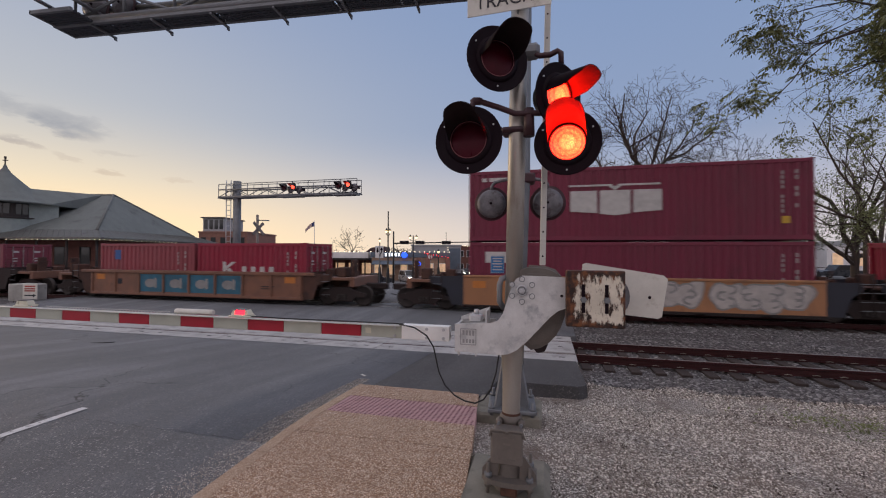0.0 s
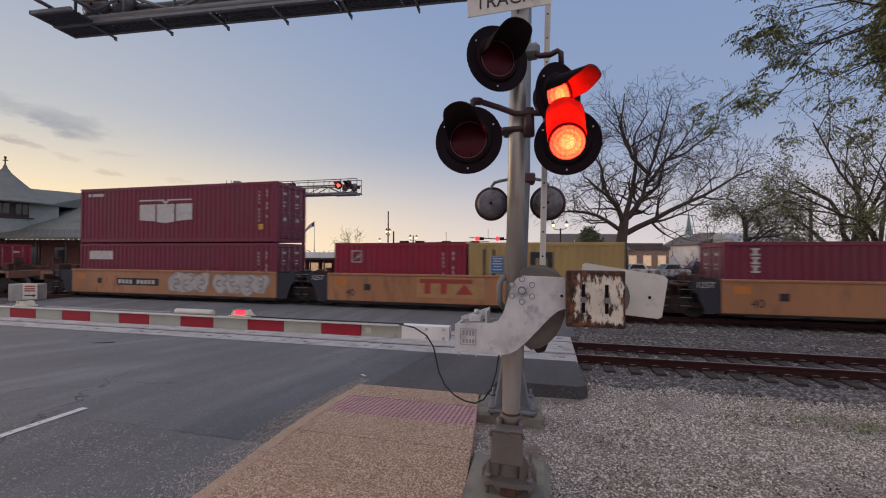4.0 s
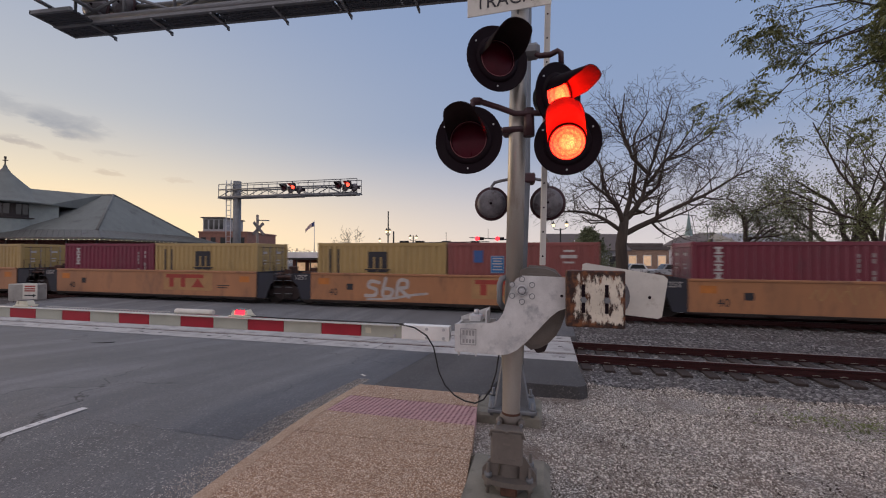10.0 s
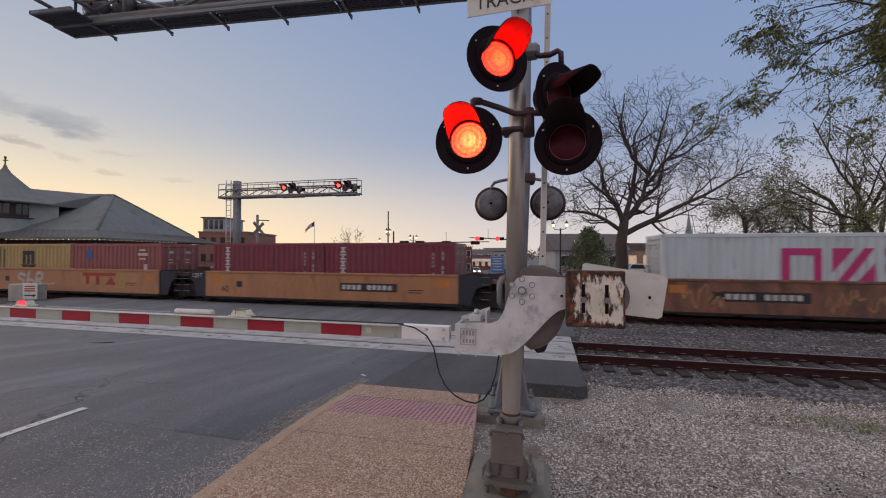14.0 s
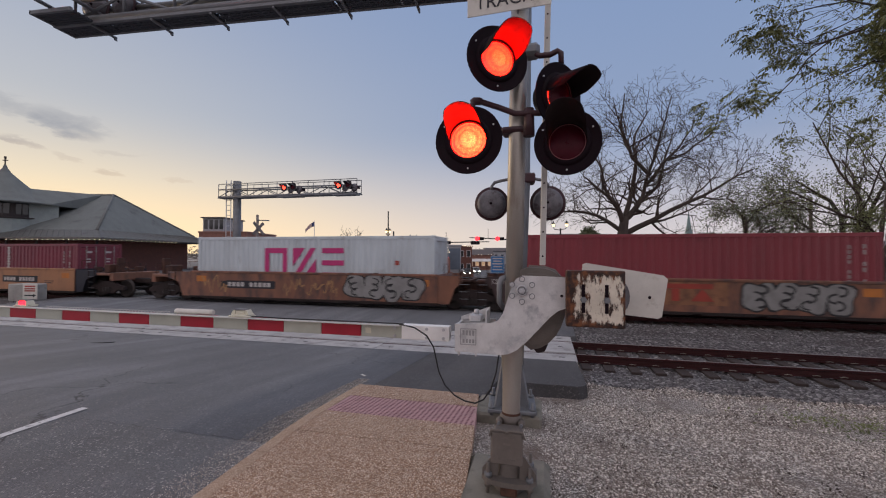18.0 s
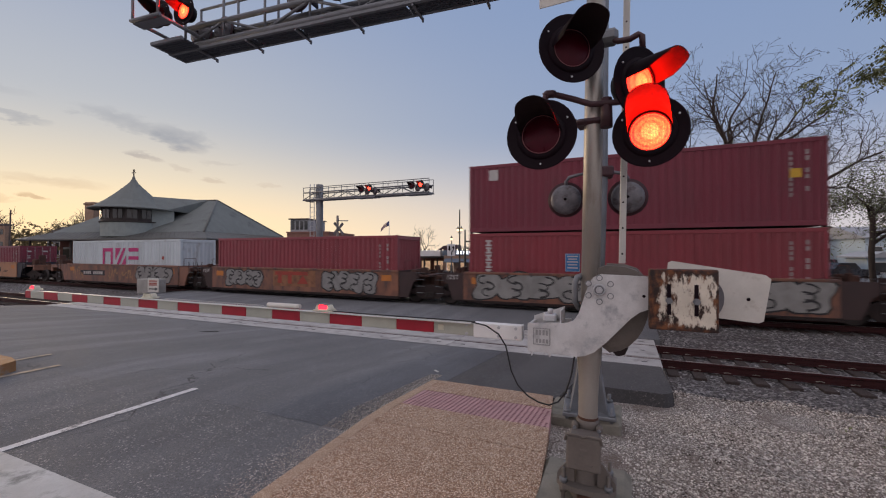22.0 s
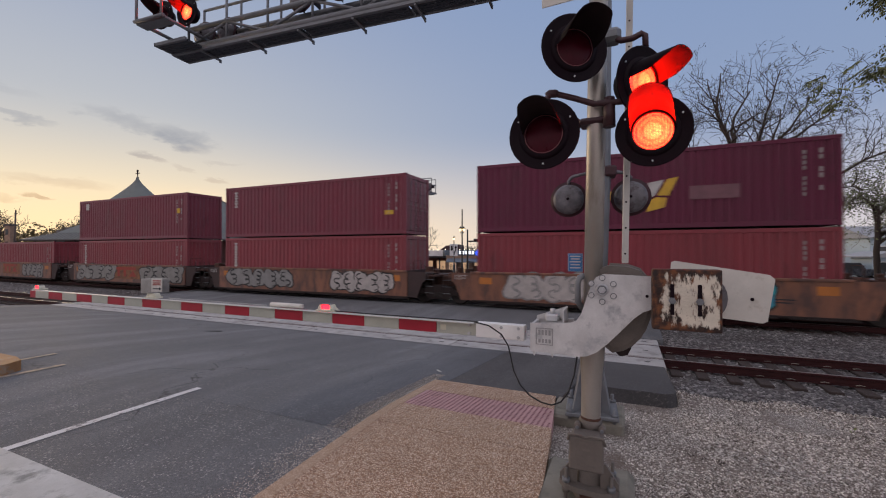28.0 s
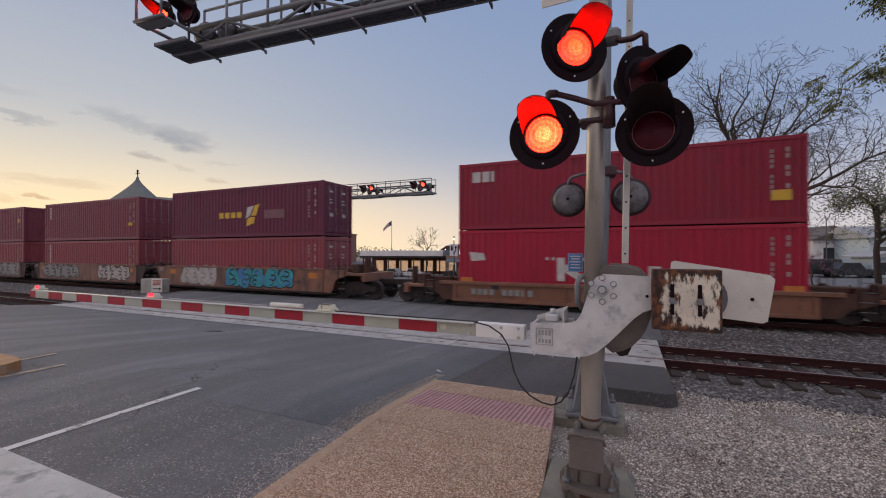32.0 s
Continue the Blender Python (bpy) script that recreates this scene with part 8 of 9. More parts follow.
def build_town():
    build_depot()
    # brick block with a grey penthouse, behind the station
    o = house("brick_building", -43.8, 82, 9.6, 14, 6.6, 0.3, BRICK_PINK, BRICK_PINK, "tan and red brick building with grey penthouse", cols=5, rows=2)
    part("penthouse", Geo().box((-4.6, 1, 6.9), (-0.4, 9, 9.6), 0.03), GREY_WALL, o, "grey penthouse")
    part("penthouse_roof", Geo().box((-4.9, 0.6, 9.6), (-0.1, 9.4, 9.82), 0.03), BROWN_ROOF, o)
    for u in (-4.0, -2.95, -1.9, -0.9):
        part("penthouse_window", Geo().box((u - 0.36, 0.96, 7.4), (u + 0.36, 1.005, 9.3), 0.01), WINDOW, o)
    # crossbuck beyond the far track
    WEATHERED = mat("weathered_sign_metal", (0.26, 0.225, 0.21), 0.7, 0.2, var=0.2, scale=3, bump=0.1)
    x, y, _ = vf(-13.3, 29.5)
    c = thing("crossbuck_sign", (x, y, 0), "weathered crossbuck sign on a grey post", "sign", "", "", TURN + 62)
    part("post", Geo().cyl((0, 0, 0), (0, 0, 5.15), 0.09, n=10), WEATHERED, c)
    for s in (-1, 1):
        part("blade", Geo().box((-0.62, -0.02, -0.11), (0.62, 0.0, 0.11), 0.004), WEATHERED, c, "crossed sign blade", Matrix.Translation((0, -0.12 - 0.03 * s, 4.15)) @ pose(0, 0, 0, 0, 45 * s, 0))
    part("bracket", Geo().tube([(-0.1, -0.1, 4.75), (0.9, -0.1, 4.8)], 0.04, 6), GALV_DARK, c)
    # flag
    x, y, _ = vf(-35, 112)
    f = thing("flagpole", (x, y, 0), "thin white flagpole with a small flag", "flagpole", "", "", TURN)
    part("pole", Geo().cyl((0, 0, 0), (0, 0, 11.4), 0.12, 0.07, 8), GALV, f)
    red_cloth = mat("flag_cloth_red", (0.42, 0.31, 0.32), 0.8, var=0.3, scale=2, bump=0.05)
    blue_cloth = mat("flag_cloth_blue", (0.06, 0.08, 0.2), 0.8, var=0.3, scale=2, bump=0.05)
    for k in range(7):
        # the cloth sags away from the pole
        a, b = -0.08 - 0.34 * k, -0.42 - 0.34 * k
        za, zb = 11.2 - 0.15 * k - 0.022 * k * k, 11.2 - 0.15 * (k + 1) - 0.022 * (k + 1) ** 2
        q = 0.10 * math.sin(k * 1.5)
        part("flag_strip", Geo().prism([(a, za), (b, zb), (b, zb - 1.25 + 0.06 * k), (a, za - 1.30 + 0.06 * k)], q - 0.012, q + 0.012, "y"), blue_cloth if k < 2 else red_cloth, f, "cloth strip")
    # station canopy with lit interior, and the bank
    x, y, _ = vf(-20.6, 72)
    cn = thing("canopy", (x, y, -dip(x, y)), "long white-edged platform canopy with lit shop fronts under it", "canopy", "", "", TURN)
    part("roof", Geo().box((-8, 0, 3.55), (7.6, 7, 4.62), 0.05), WHITE_WALL, cn, "white canopy fascia")
    part("soffit", Geo().box((-8, 0.1, 3.25), (7.6, 6.9, 3.54)), DARK_WOOD, cn)
    for k in range(7):
        part("post", Geo().cyl((-7.5 + k * 2.4, 0.5, 0), (-7.5 + k * 2.4, 0.5, 3.3), 0.12, n=8), DARK_WOOD, cn)
    part("back_wall", Geo().box((-8, 6.5, 0), (7.6, 7, 3.3)), BRICK, cn)
    for k in range(6):
        part("shop_window", Geo().box((-7.3 + k * 2.5, 6.4, 0.6), (-5.6 + k * 2.5, 6.49, 2.6), 0.02), GLOW_SHOP, cn, "lit shop window")
    bulb = Geo().lathe([(0.0005, -0.10), (0.085, 0), (0.0005, 0.10)], None, 6).mesh("bulb", GLOW_BULB)
    for k in range(20):
        part("bulb", bulb, None, cn, "small lit bulb", Matrix.Translation((-7.9 + k * 0.81, -0.1, 4.66)))
    slate_blue = mat("slate_blue_fascia", (0.115, 0.145, 0.19), 0.6, var=0.15, scale=1, bump=0.05)
    o = house("bank_building", -5.2, 66, 12.4, 10, 3.75, 0.85, BRICK_TAN, slate_blue, "low bank building with lit windows and glowing blue emblem", cols=6, lit=True, base=-1.87)
    for k in range(5):
        part("sign_bar", Geo().box((-4.05 + k * 0.52, -0.30, 3.94), (-3.74 + k * 0.52, -0.22, 4.44), 0.02), GLOW_WHITE, o, "glowing white sign block")
    part("sign_emblem", Geo().cyl((-0.95, -0.34, 4.14), (-0.95, -0.22, 4.14), 0.5, n=8), GLOW_BLUE, o, "glowing blue emblem")
    part("neon_sign", Geo().lathe([(0.22, 0), (0.34, 0.04), (0.34, -0.04), (0.22, 0)], pose(1.35, -0.35, 2.75, 90), 16), GLOW_BLUE, o, "blue neon ring")
    for u in (1.0, 2.4, 5.6):
        part("column", Geo().box((u, -0.30, 0), (u + 0.75, -0.09, 3.7), 0.02), BRICK_PINK, o, "brick column")
    part("awning", Geo().prism([(-1.5, 2.75), (-0.1, 3.25), (-0.1, 3.12), (-1.5, 2.62)], -6.0, 0.7, "x"), slate_blue, o, "dark shop awning")
    for k in range(17):
        part("bulb", bulb, None, o, "small lit bulb", Matrix.Translation((-6.3 + k * 0.78, -0.3, 4.66)))
    string_red = Geo().lathe([(0.0005, -0.06), (0.05, 0), (0.0005, 0.06)], None, 6).mesh("bulb", GLOW_RED_FAR)
    for k in range(9):
        part("red_bulb", string_red, None, o, "small red bulb", Matrix.Translation((2.3 + k * 0.46, -0.42, 4.5 - k * 0.09)))
    g = Geo().prism([(-7.6, 4.6), (-6.6, 5.35), (-4.4, 5.55), (-4.2, 4.6)], 2, 8, "y")
    part("brown_gable", g, mat("maroon_roof", (0.075, 0.040, 0.042), 0.8, var=0.2, scale=1, bump=0.2), o)
    # taller fronts behind the bank and down the street
    o = house("corner_building", -1.3, 80, 9.6, 12, 6.1, 0.3, GREY_WALL, GREY_WALL, "plain grey two-storey building strung with small lights", cols=0, base=-2.1)
    # darker flat panel drawn for the building's end
    part("dark_bay", Geo().box((2.4, -0.12, 1.6), (4.6, -0.01, 5.7), 0.02), slate_blue, o, "darker panel for the building's end")
    part("shop_window", Geo().box((-3.6, -0.1, 0.6), (1.6, -0.01, 2.4), 0.02), GLOW_SHOP, o, "lit shop window")
    for k in range(6):
        part("bulb", bulb, None, o, "small lit bulb", Matrix.Translation((2.25, -0.15, 3.4 + k * 0.5)))
    o = house("corner_building", 5.4, 100, 3.3, 12, 6.4, 0.35, BRICK, BRICK, "narrow brick front strung with small lights", cols=2, rows=2, base=-2.2)
    for k in range(7):
        part("bulb", bulb, None, o, "small lit bulb", Matrix.Translation((-1.7 + k * 0.55, -0.25, 6.8 - 0.05 * k)))
    o = house("corner_building", 11.2, 124, 7.5, 12, 4.6, 1.7, BRICK_PINK, BROWN_ROOF, "low brick shop down the street with a lit awning", "gable_x", 4, lit=True, base=-2.2)
    part("awning", Geo().prism([(-2.0, 2.7), (-0.1, 3.4), (-0.1, 3.2), (-2.0, 2.5)], -3.7, 3.7, "x"), WHITE_WALL, o, "pale awning")
    for k in range(8):
        part("bulb", bulb, None, o, "small lit bulb", Matrix.Translation((-3.6 + k * 1.0, -0.4, 4.75 - 0.12 * (k % 3))))
    house("corner_building", 21.5, 150, 11, 12, 4.6, 1.2, GREY_WALL, BROWN_ROOF, "grey building far down the street", "gable_x", 5, base=-0.8)
    # no-turn sign at the corner
    x, y, _ = vf(-1.85, 60)
    s = thing("street_sign", (x, y, -dip(x, y)), "round white and red prohibition sign on a thin post", "sign", "", "", TURN)
    part("post", Geo().cyl((0, 0, 0), (0, 0, 4.2), 0.04, n=6), GALV_DARK, s)
    part("plate", Geo().cyl((0, -0.05, 3.78), (0, -0.03, 3.78), 0.45, n=20), WHITE_WALL, s)
    part("red_ring", Geo().lathe([(0.33, 0.055), (0.44, 0.055), (0.44, 0.07), (0.33, 0.07)], Matrix.Translation((0, 0, 3.78)) @ pose(0, 0, 0, 90), 20).box((-0.05, -0.07, 3.45), (0.05, -0.055, 4.1)), MARK_RED, s, "red ring and bar")
    for a, b, t, m, l, tall, li in ((-5.1, 62, -52, CAR_SILVER, "silver sport utility vehicle with lit headlights waiting at the crossing", True, "front"), (-9.2, 59, 20, CAR_DARK, "dark saloon car with lit tail lights", False, "rear"),
                                    (3.4, 84, -72, CAR_WHITE, "white saloon car with lit headlights in the street", False, "front"), (-18.0, 69, 185, CAR_WHITE, "white car parked by the canopy", False, None),
                                    (-21.5, 69, 180, CAR_SILVER, "silver car parked by the canopy", False, None), (5.3, 94, -74, CAR_DARK, "dark car with lit headlights in the street", False, "front"),
                                    (8.3, 104, -72, CAR_SILVER, "silver car with lit headlights down the street", False, "front"), (4.7, 112, -76, CAR_DARK, "dark car with lit headlights down the street", True, "front")):
        parked_car(a, b, t, m, l, tall, li)
    street_lamp(-6.6, 49.5, 7.6, ((-0.2, 5.15), (0.2, 5.15)), "tall dark street lamp with two lit globes")
    street_lamp(-8.9, 58, 4.0, ((0.0, 4.35),), "dark street lamp with one lit globe")
    street_lamp(-4.05, 56, 5.0, ((-0.42, 4.7), (0.42, 4.7)), "dark street lamp with two lit globes")
    traffic_signal(-6.0, 50.0, 3.75, 11.6, (1.3, 3.2, 6.4, 9.9), "black traffic signal arm seen from behind", False, 5.2)
    traffic_signal(9.1, 55.0, 4.45, -5.6, (-4.2, -1.5), "traffic signal arm with two red lights", True, 6.5)
    street_lamp(-0.6, 55, 2.9, ((0.0, 2.75),), "short dark street lamp with one lit globe")
    x, y, _ = vf(-7.25, 47)
    s = thing("street_sign", (x, y, 0), "white lane-use sign with black arrow", "sign", "", "", TURN)
    part("post", Geo().cyl((0, 0, -1.6), (0, 0, 3.3), 0.04, n=6), GALV_DARK, s)
    part("plate", Geo().box((-0.46, -0.03, 1.95), (0.46, -0.01, 3.32), 0.01), WHITE_WALL, s)
    part("arrow", Geo().tube([(0.08, -0.04, 2.1), (0.08, -0.04, 2.35), (0.26, -0.04, 2.65), (0.24, -0.04, 2.95)], 0.06, 5).prism([(0.08, 2.85), (0.42, 2.85), (0.25, 3.15)], -0.06, -0.035, "y"), BLACK, s)
    part("arrow", Geo().box((-0.30, -0.06, 2.75), (-0.12, -0.035, 3.12)).prism([(-0.40, 2.78), (-0.02, 2.78), (-0.21, 2.5)], -0.06, -0.035, "y"), BLACK, s)
    # right-hand side
    street_lamp(9.9, 41, 4.6, ((0.0, 4.7),), "black street lamp with one lit globe")
    street_lamp(11.4, 40, 5.0, ((-0.7, 5.3), (0.6, 5.35)), "black street lamp with two lit globes")
    o = house("grey_house", 21.6, 60, 10.5, 9, 3.2, 2.6, GREY_WALL, BROWN_ROOF, "grey house with a broad dark roof", "gable_x", 3)
    part("dormer", Geo().box((-1.8, 1.0, 3.6), (-0.8, 3.0, 4.7), 0.03), WHITE_WALL, o)
    o = house("low_building", 28.5, 62, 11, 9, 3.3, 0.5, BRICK_TAN, BROWN_ROOF, "long low dark-roofed building with warm lights", cols=5, lit=True)
    for u in (-3.9, -2.3):
        part("wall_lamp", Geo().box((u, -0.2, 1.5), (u + 0.4, -0.06, 2.0), 0.02), GLOW_WARM, o, "lit wall lamp")
    house("shop_row", 34.5, 78, 14, 10, 4.2, 0.6, BRICK, BROWN_ROOF, "brick shop row with brown roof", cols=6, lit=True)
    house("white_house", 45.5, 66, 9.5, 9, 4.3, 1.8, WHITE_WALL, BROWN_ROOF, "white gabled house beyond the parking lot", "gable_y", 2)
    house("blue_house", 48.0, 60, 9.5, 9, 4.4, 1.6, BLUE_WALL, GREY_WALL, "pale blue house beyond the trees", "gable_x", 4)
    house("garden_shed", 34.6, 46, 2.6, 2.6, 2.1, 0.5, BLUE_WALL, GREY_WALL, "small pale blue shed with a wall lamp", "gable_y", 1)
    house("white_house", 60.0, 58, 12, 9, 4.0, 0.6, WHITE_WALL, GREY_WALL, "long white building beyond the trees", cols=4, lit=True)
    o = house("church", 93.0, 142, 16, 18, 6.0, 4.6, WHITE_WALL, BROWN_ROOF, "white church with a green copper spire", "gable_y", 2)
    part("belfry", Geo().lathe([(1.7, 6), (1.7, 8.8), (2.0, 9.0), (2.0, 9.4), (1.2, 9.5)], Matrix.Translation((-6.5, 3, 0)), 8), WHITE_WALL, o)
    part("spire", Geo().lathe([(1.4, 9.4), (0.8, 12.4), (0.03, 18.2)], Matrix.Translation((-6.5, 3, 0)), 8), GREEN_SPIRE, o, "green copper spire")
    for a, b, t, m, l, tall in ((25.5, 47, 190, CAR_SILVER, "silver car in the parking lot", False), (29.5, 48, 185, CAR_DARK, "dark car in the parking lot", True), (31.5, 46, 15, CAR_DARK, "dark grey car in the parking lot", False),
                                (22.0, 48, 190, CAR_WHITE, "white car in the parking lot", False), (37.5, 45, 185, CAR_SILVER, "silver car beside the shed", True), (44, 46, 185, CAR_DARK, "dark car under the trees", False)):
        parked_car(a, b, t, m, l, tall)
    x, y, _ = vf(38.5, 60)
    p = thing("street_lamp", (x, y, 0), "tall grey street lamp with a bent arm", "lamp", "street lamps", "", TURN)
    part("post", Geo().tube([(0, 0, 0), (0, 0, 6.5), (-0.1, 0, 7.0)], 0.07, 6), GALV_DARK, p)
    part("lamp_arm", Geo().tube([(0, 0, 6.4), (0.5, 0, 7.3), (1.3, 0, 7.5)], 0.05, 5), GALV_DARK, p)
    for a, b, h, r in ((25.0, 28, 6.4, 0.13), (27.7, 27, 5.4, 0.15)):
        x, y, _ = vf(a, b)
        u = thing("utility_pole", (x, y, -0.1), "weathered wooden utility pole", "pole")
        part("shaft", Geo().cyl((0, 0, 0), (0, 0, h), r, r * 0.8, 10), WOOD_POLE, u)
        part("pole_cap", Geo().cyl((0, 0, h), (0, 0, h + 0.05), r * 0.85, n=10), GALV_DARK, u)
    # at the left edge, far beyond
    for a, b, h in ((-107.0, 71, 11.5),):
        x, y, _ = vf(a, b)
        u = thing("utility_pole", (x, y, -0.1), "leaning dark utility pole", "pole")
        part("shaft", Geo().cyl((0, 0, 0), (0.9, 0, h), 0.18, 0.14, 8), WOOD_POLE, u)
        part("crosspiece", Geo().box((0.2, -0.06, h - 0.9), (1.5, 0.06, h - 0.75), 0.01), WOOD_POLE, u)
    house("brick_building", -110.3, 72, 1.5, 1.2, 8.2, 0.4, BRICK_TAN, BROWN_ROOF, "narrow dark brick tower against the sunset", cols=1, rows=3)
    house("dark_house", -103.5, 78, 6.0, 6, 6.4, 2.0, GREY_WALL, BROWN_ROOF, "dark gabled house against the sunset", "gable_x", cols=3)
    # concrete block with a notice, between the tracks
    b = solid("barrier_block", Geo().box((-25.95, 14.75, -0.05), (-24.55, 15.55, 0.80), 0.03), CONCRETE, "grey concrete block beside the road", "block")
    s = thing("notice_board", (-24.45, 14.72, 0.1), "white notice plate with red print on the block", "sign", "", "", TURN)
    part("plate", Geo().box((-0.30, -0.02, 0.0), (0.42, 0.0, 0.75), 0.005), WHITE_PLATE, s)
    for z in (0.62, 0.5, 0.4):
        part("print_bar", Geo().box((-0.2, -0.026, z - 0.035), (0.32, -0.021, z + 0.03)), MARK_RED, s)
    part("arrow", Geo().box((-0.2, -0.026, 0.14), (0.28, -0.021, 0.2)).prism([(0.22, 0.08), (0.36, 0.17), (0.22, 0.26)], -0.026, -0.021, "y"), MARK_BLACK, s)


# ---------------------------------------------------------------- trees
def grow(rng, g_limb, g_twig, tips, p, d, length, r, level, spread, droop=0.0, kids=(5, 5, 5), stop=3, curl=0.22, thin=0.004, wide=(0.5, 0.9)):
    """One branch as a bending tapered tube, then its own branches."""
    n = 5 if level < 2 else (4 if level < 3 else 3)
    pts, rs = [p.copy()], [r]
    q, dd = p.copy(), d.normalized()
    for i in range(n):
        dd = (dd + Vector((rng.gauss(0, curl), rng.gauss(0, curl), rng.gauss(0, curl) + (0.10 if level > 0 else 0.0) - droop))).normalized()
        q = q + dd * (length / n)
        pts.append(q.copy())
        rs.append(max(r * (1 - 0.72 * (i + 1) / n), thin))
    (g_limb if level < 2 else g_twig).tube(pts, rs, 8 if level == 0 else (6 if level == 1 else (4 if level == 2 else 3)), False)
    if level >= stop:
        tips += pts[1:]
        return
    k = kids[min(level, len(kids) - 1)]
    for i in range(k):
        t = 0.28 + 0.72 * (i + rng.random() * 0.6) / k
        j = min(int(t * n), n - 1)
        base = pts[j].lerp(pts[j + 1], t * n - j)
        axis = (pts[j + 1] - pts[j]).normalized()
        side = axis.orthogonal().normalized()
        side.rotate(Matrix.Rotation(rng.uniform(0, 6.283), 3, axis))
        nd = (axis * rng.uniform(*wide) + side * spread * rng.uniform(0.7, 1.2))
        grow(rng, g_limb, g_twig, tips, base, nd, length * rng.uniform(0.42, 0.68), rs[j] * rng.uniform(0.45, 0.65), level + 1, spread, droop, kids, stop, curl, thin, wide)


def leaves(rng, tips, per, size, scatter):
    g = Geo()
    vs, fs = [], []
    for p in tips:
        for _ in range(per):
            c = p + Vector((rng.gauss(0, scatter), rng.gauss(0, scatter), rng.gauss(0, scatter) - scatter * 0.3))
            a = Vector((rng.gauss(0, 1), rng.gauss(0, 1), rng.gauss(0, 0.7) - 0.3)).normalized()
            b = a.orthogonal().normalized()
            b.rotate(Matrix.Rotation(rng.uniform(0, 6.28), 3, a))
            s = size * rng.uniform(0.6, 1.2)
            up = a.cross(b) * 0.12 * s
            o = len(vs)
            vs += [c, c + a * s * 0.5 + b * s * 0.24 + up, c + a * s, c + a * s * 0.5 - b * s * 0.24 + up]
            fs += [(o, o + 1, o + 2), (o, o + 2, o + 3)]
    return g.add(vs, fs)


def fronds(rng, tips, per, size, length):
    """Drooping compound leaves in clumps: rows of paired leaflets along a thin stalk."""
    vs, fs = [], []
    for p in tips:
        thick = noise.noise(p * 1.1) + 0.25
        count = per + 1 if thick > 0.28 else (per // 2 if thick > 0.0 else int(rng.random() < 0.3))
        for _ in range(count):
            d = Vector((rng.gauss(-0.3, 0.7), rng.gauss(0, 0.7), rng.gauss(-0.35, 0.3))).normalized()
            side = d.cross(Vector((0, 0, 1))).normalized()
            run = length * rng.uniform(0.6, 1.1)
            for k in range(6):
                c = p + d * run * (0.2 + 0.8 * k / 5) + Vector((0, 0, -0.10 * run * (k / 5) ** 2))
                for s in ((-1, 1) if k < 5 else (0,)):
                    a = (side * s * 0.8 + d * 0.45 + Vector((rng.gauss(0, 0.12), rng.gauss(0, 0.12), -0.45 + rng.gauss(0, 0.15)))).normalized()
                    b = a.cross(Vector((rng.gauss(0, 0.4), rng.gauss(0, 0.4), 1))).normalized()
                    z = size * rng.uniform(0.7, 1.15)
                    o = len(vs)
                    vs += [c, c + a * z * 0.45 + b * z * 0.2, c + a * z, c + a * z * 0.45 - b * z * 0.2]
                    fs += [(o, o + 1, o + 2), (o, o + 2, o + 3)]
    return Geo().add(vs, fs)


def tree(a, b, label, limbs, trunk_h, trunk_r, seed, leaf=None, per=0, size=0.1, scatter=0.2, kids=(6, 5, 5), spread=0.75, droop=0.0, stop=3, base=-0.2, lean=(0, 0), curl=0.22, thin=0.004, wide=(0.5, 0.9), compound=0.0):
    """limbs: (height on the trunk, right, ahead, up, length, radius)."""
    rng = random.Random(seed)
    x, y, _ = vf(a, b)
    t = thing("tree", (x, y, base), label, "tree", "", "", TURN)
    g1, g2, tips = Geo(), Geo(), []
    n = 6
    pts = [Vector((lean[0] * k / n + 0.05 * math.sin(k * 1.7), lean[1] * k / n, trunk_h * k / n)) for k in range(n + 1)]
    g1.tube(pts, [trunk_r * (1.25 if k == 0 else 1.0 - 0.3 * k / n) for k in range(n + 1)], 14)
    for h, dx, dy, dz, L, r in limbs:
        k = min(int(h / trunk_h * n), n - 1)
        p = pts[k].lerp(pts[k + 1], h / trunk_h * n - k)
        grow(rng, g1, g2, tips, p, Vector((dx, dy, dz)), L, r, 0, spread, droop, kids, stop, curl, thin, wide)
    part("trunk", g1, BARK, t, "rough grey-brown trunk and limbs")
    tagged(part("twig_spray", g2, TWIG, t, "fine bare twigs"), kind="stuff")
    if leaf:
        g3 = fronds(rng, tips, per, size, compound) if compound else leaves(rng, tips, per, size, scatter)
        tagged(part("crown", g3, leaf, t, "scattered young leaves"), kind="stuff")
    return t


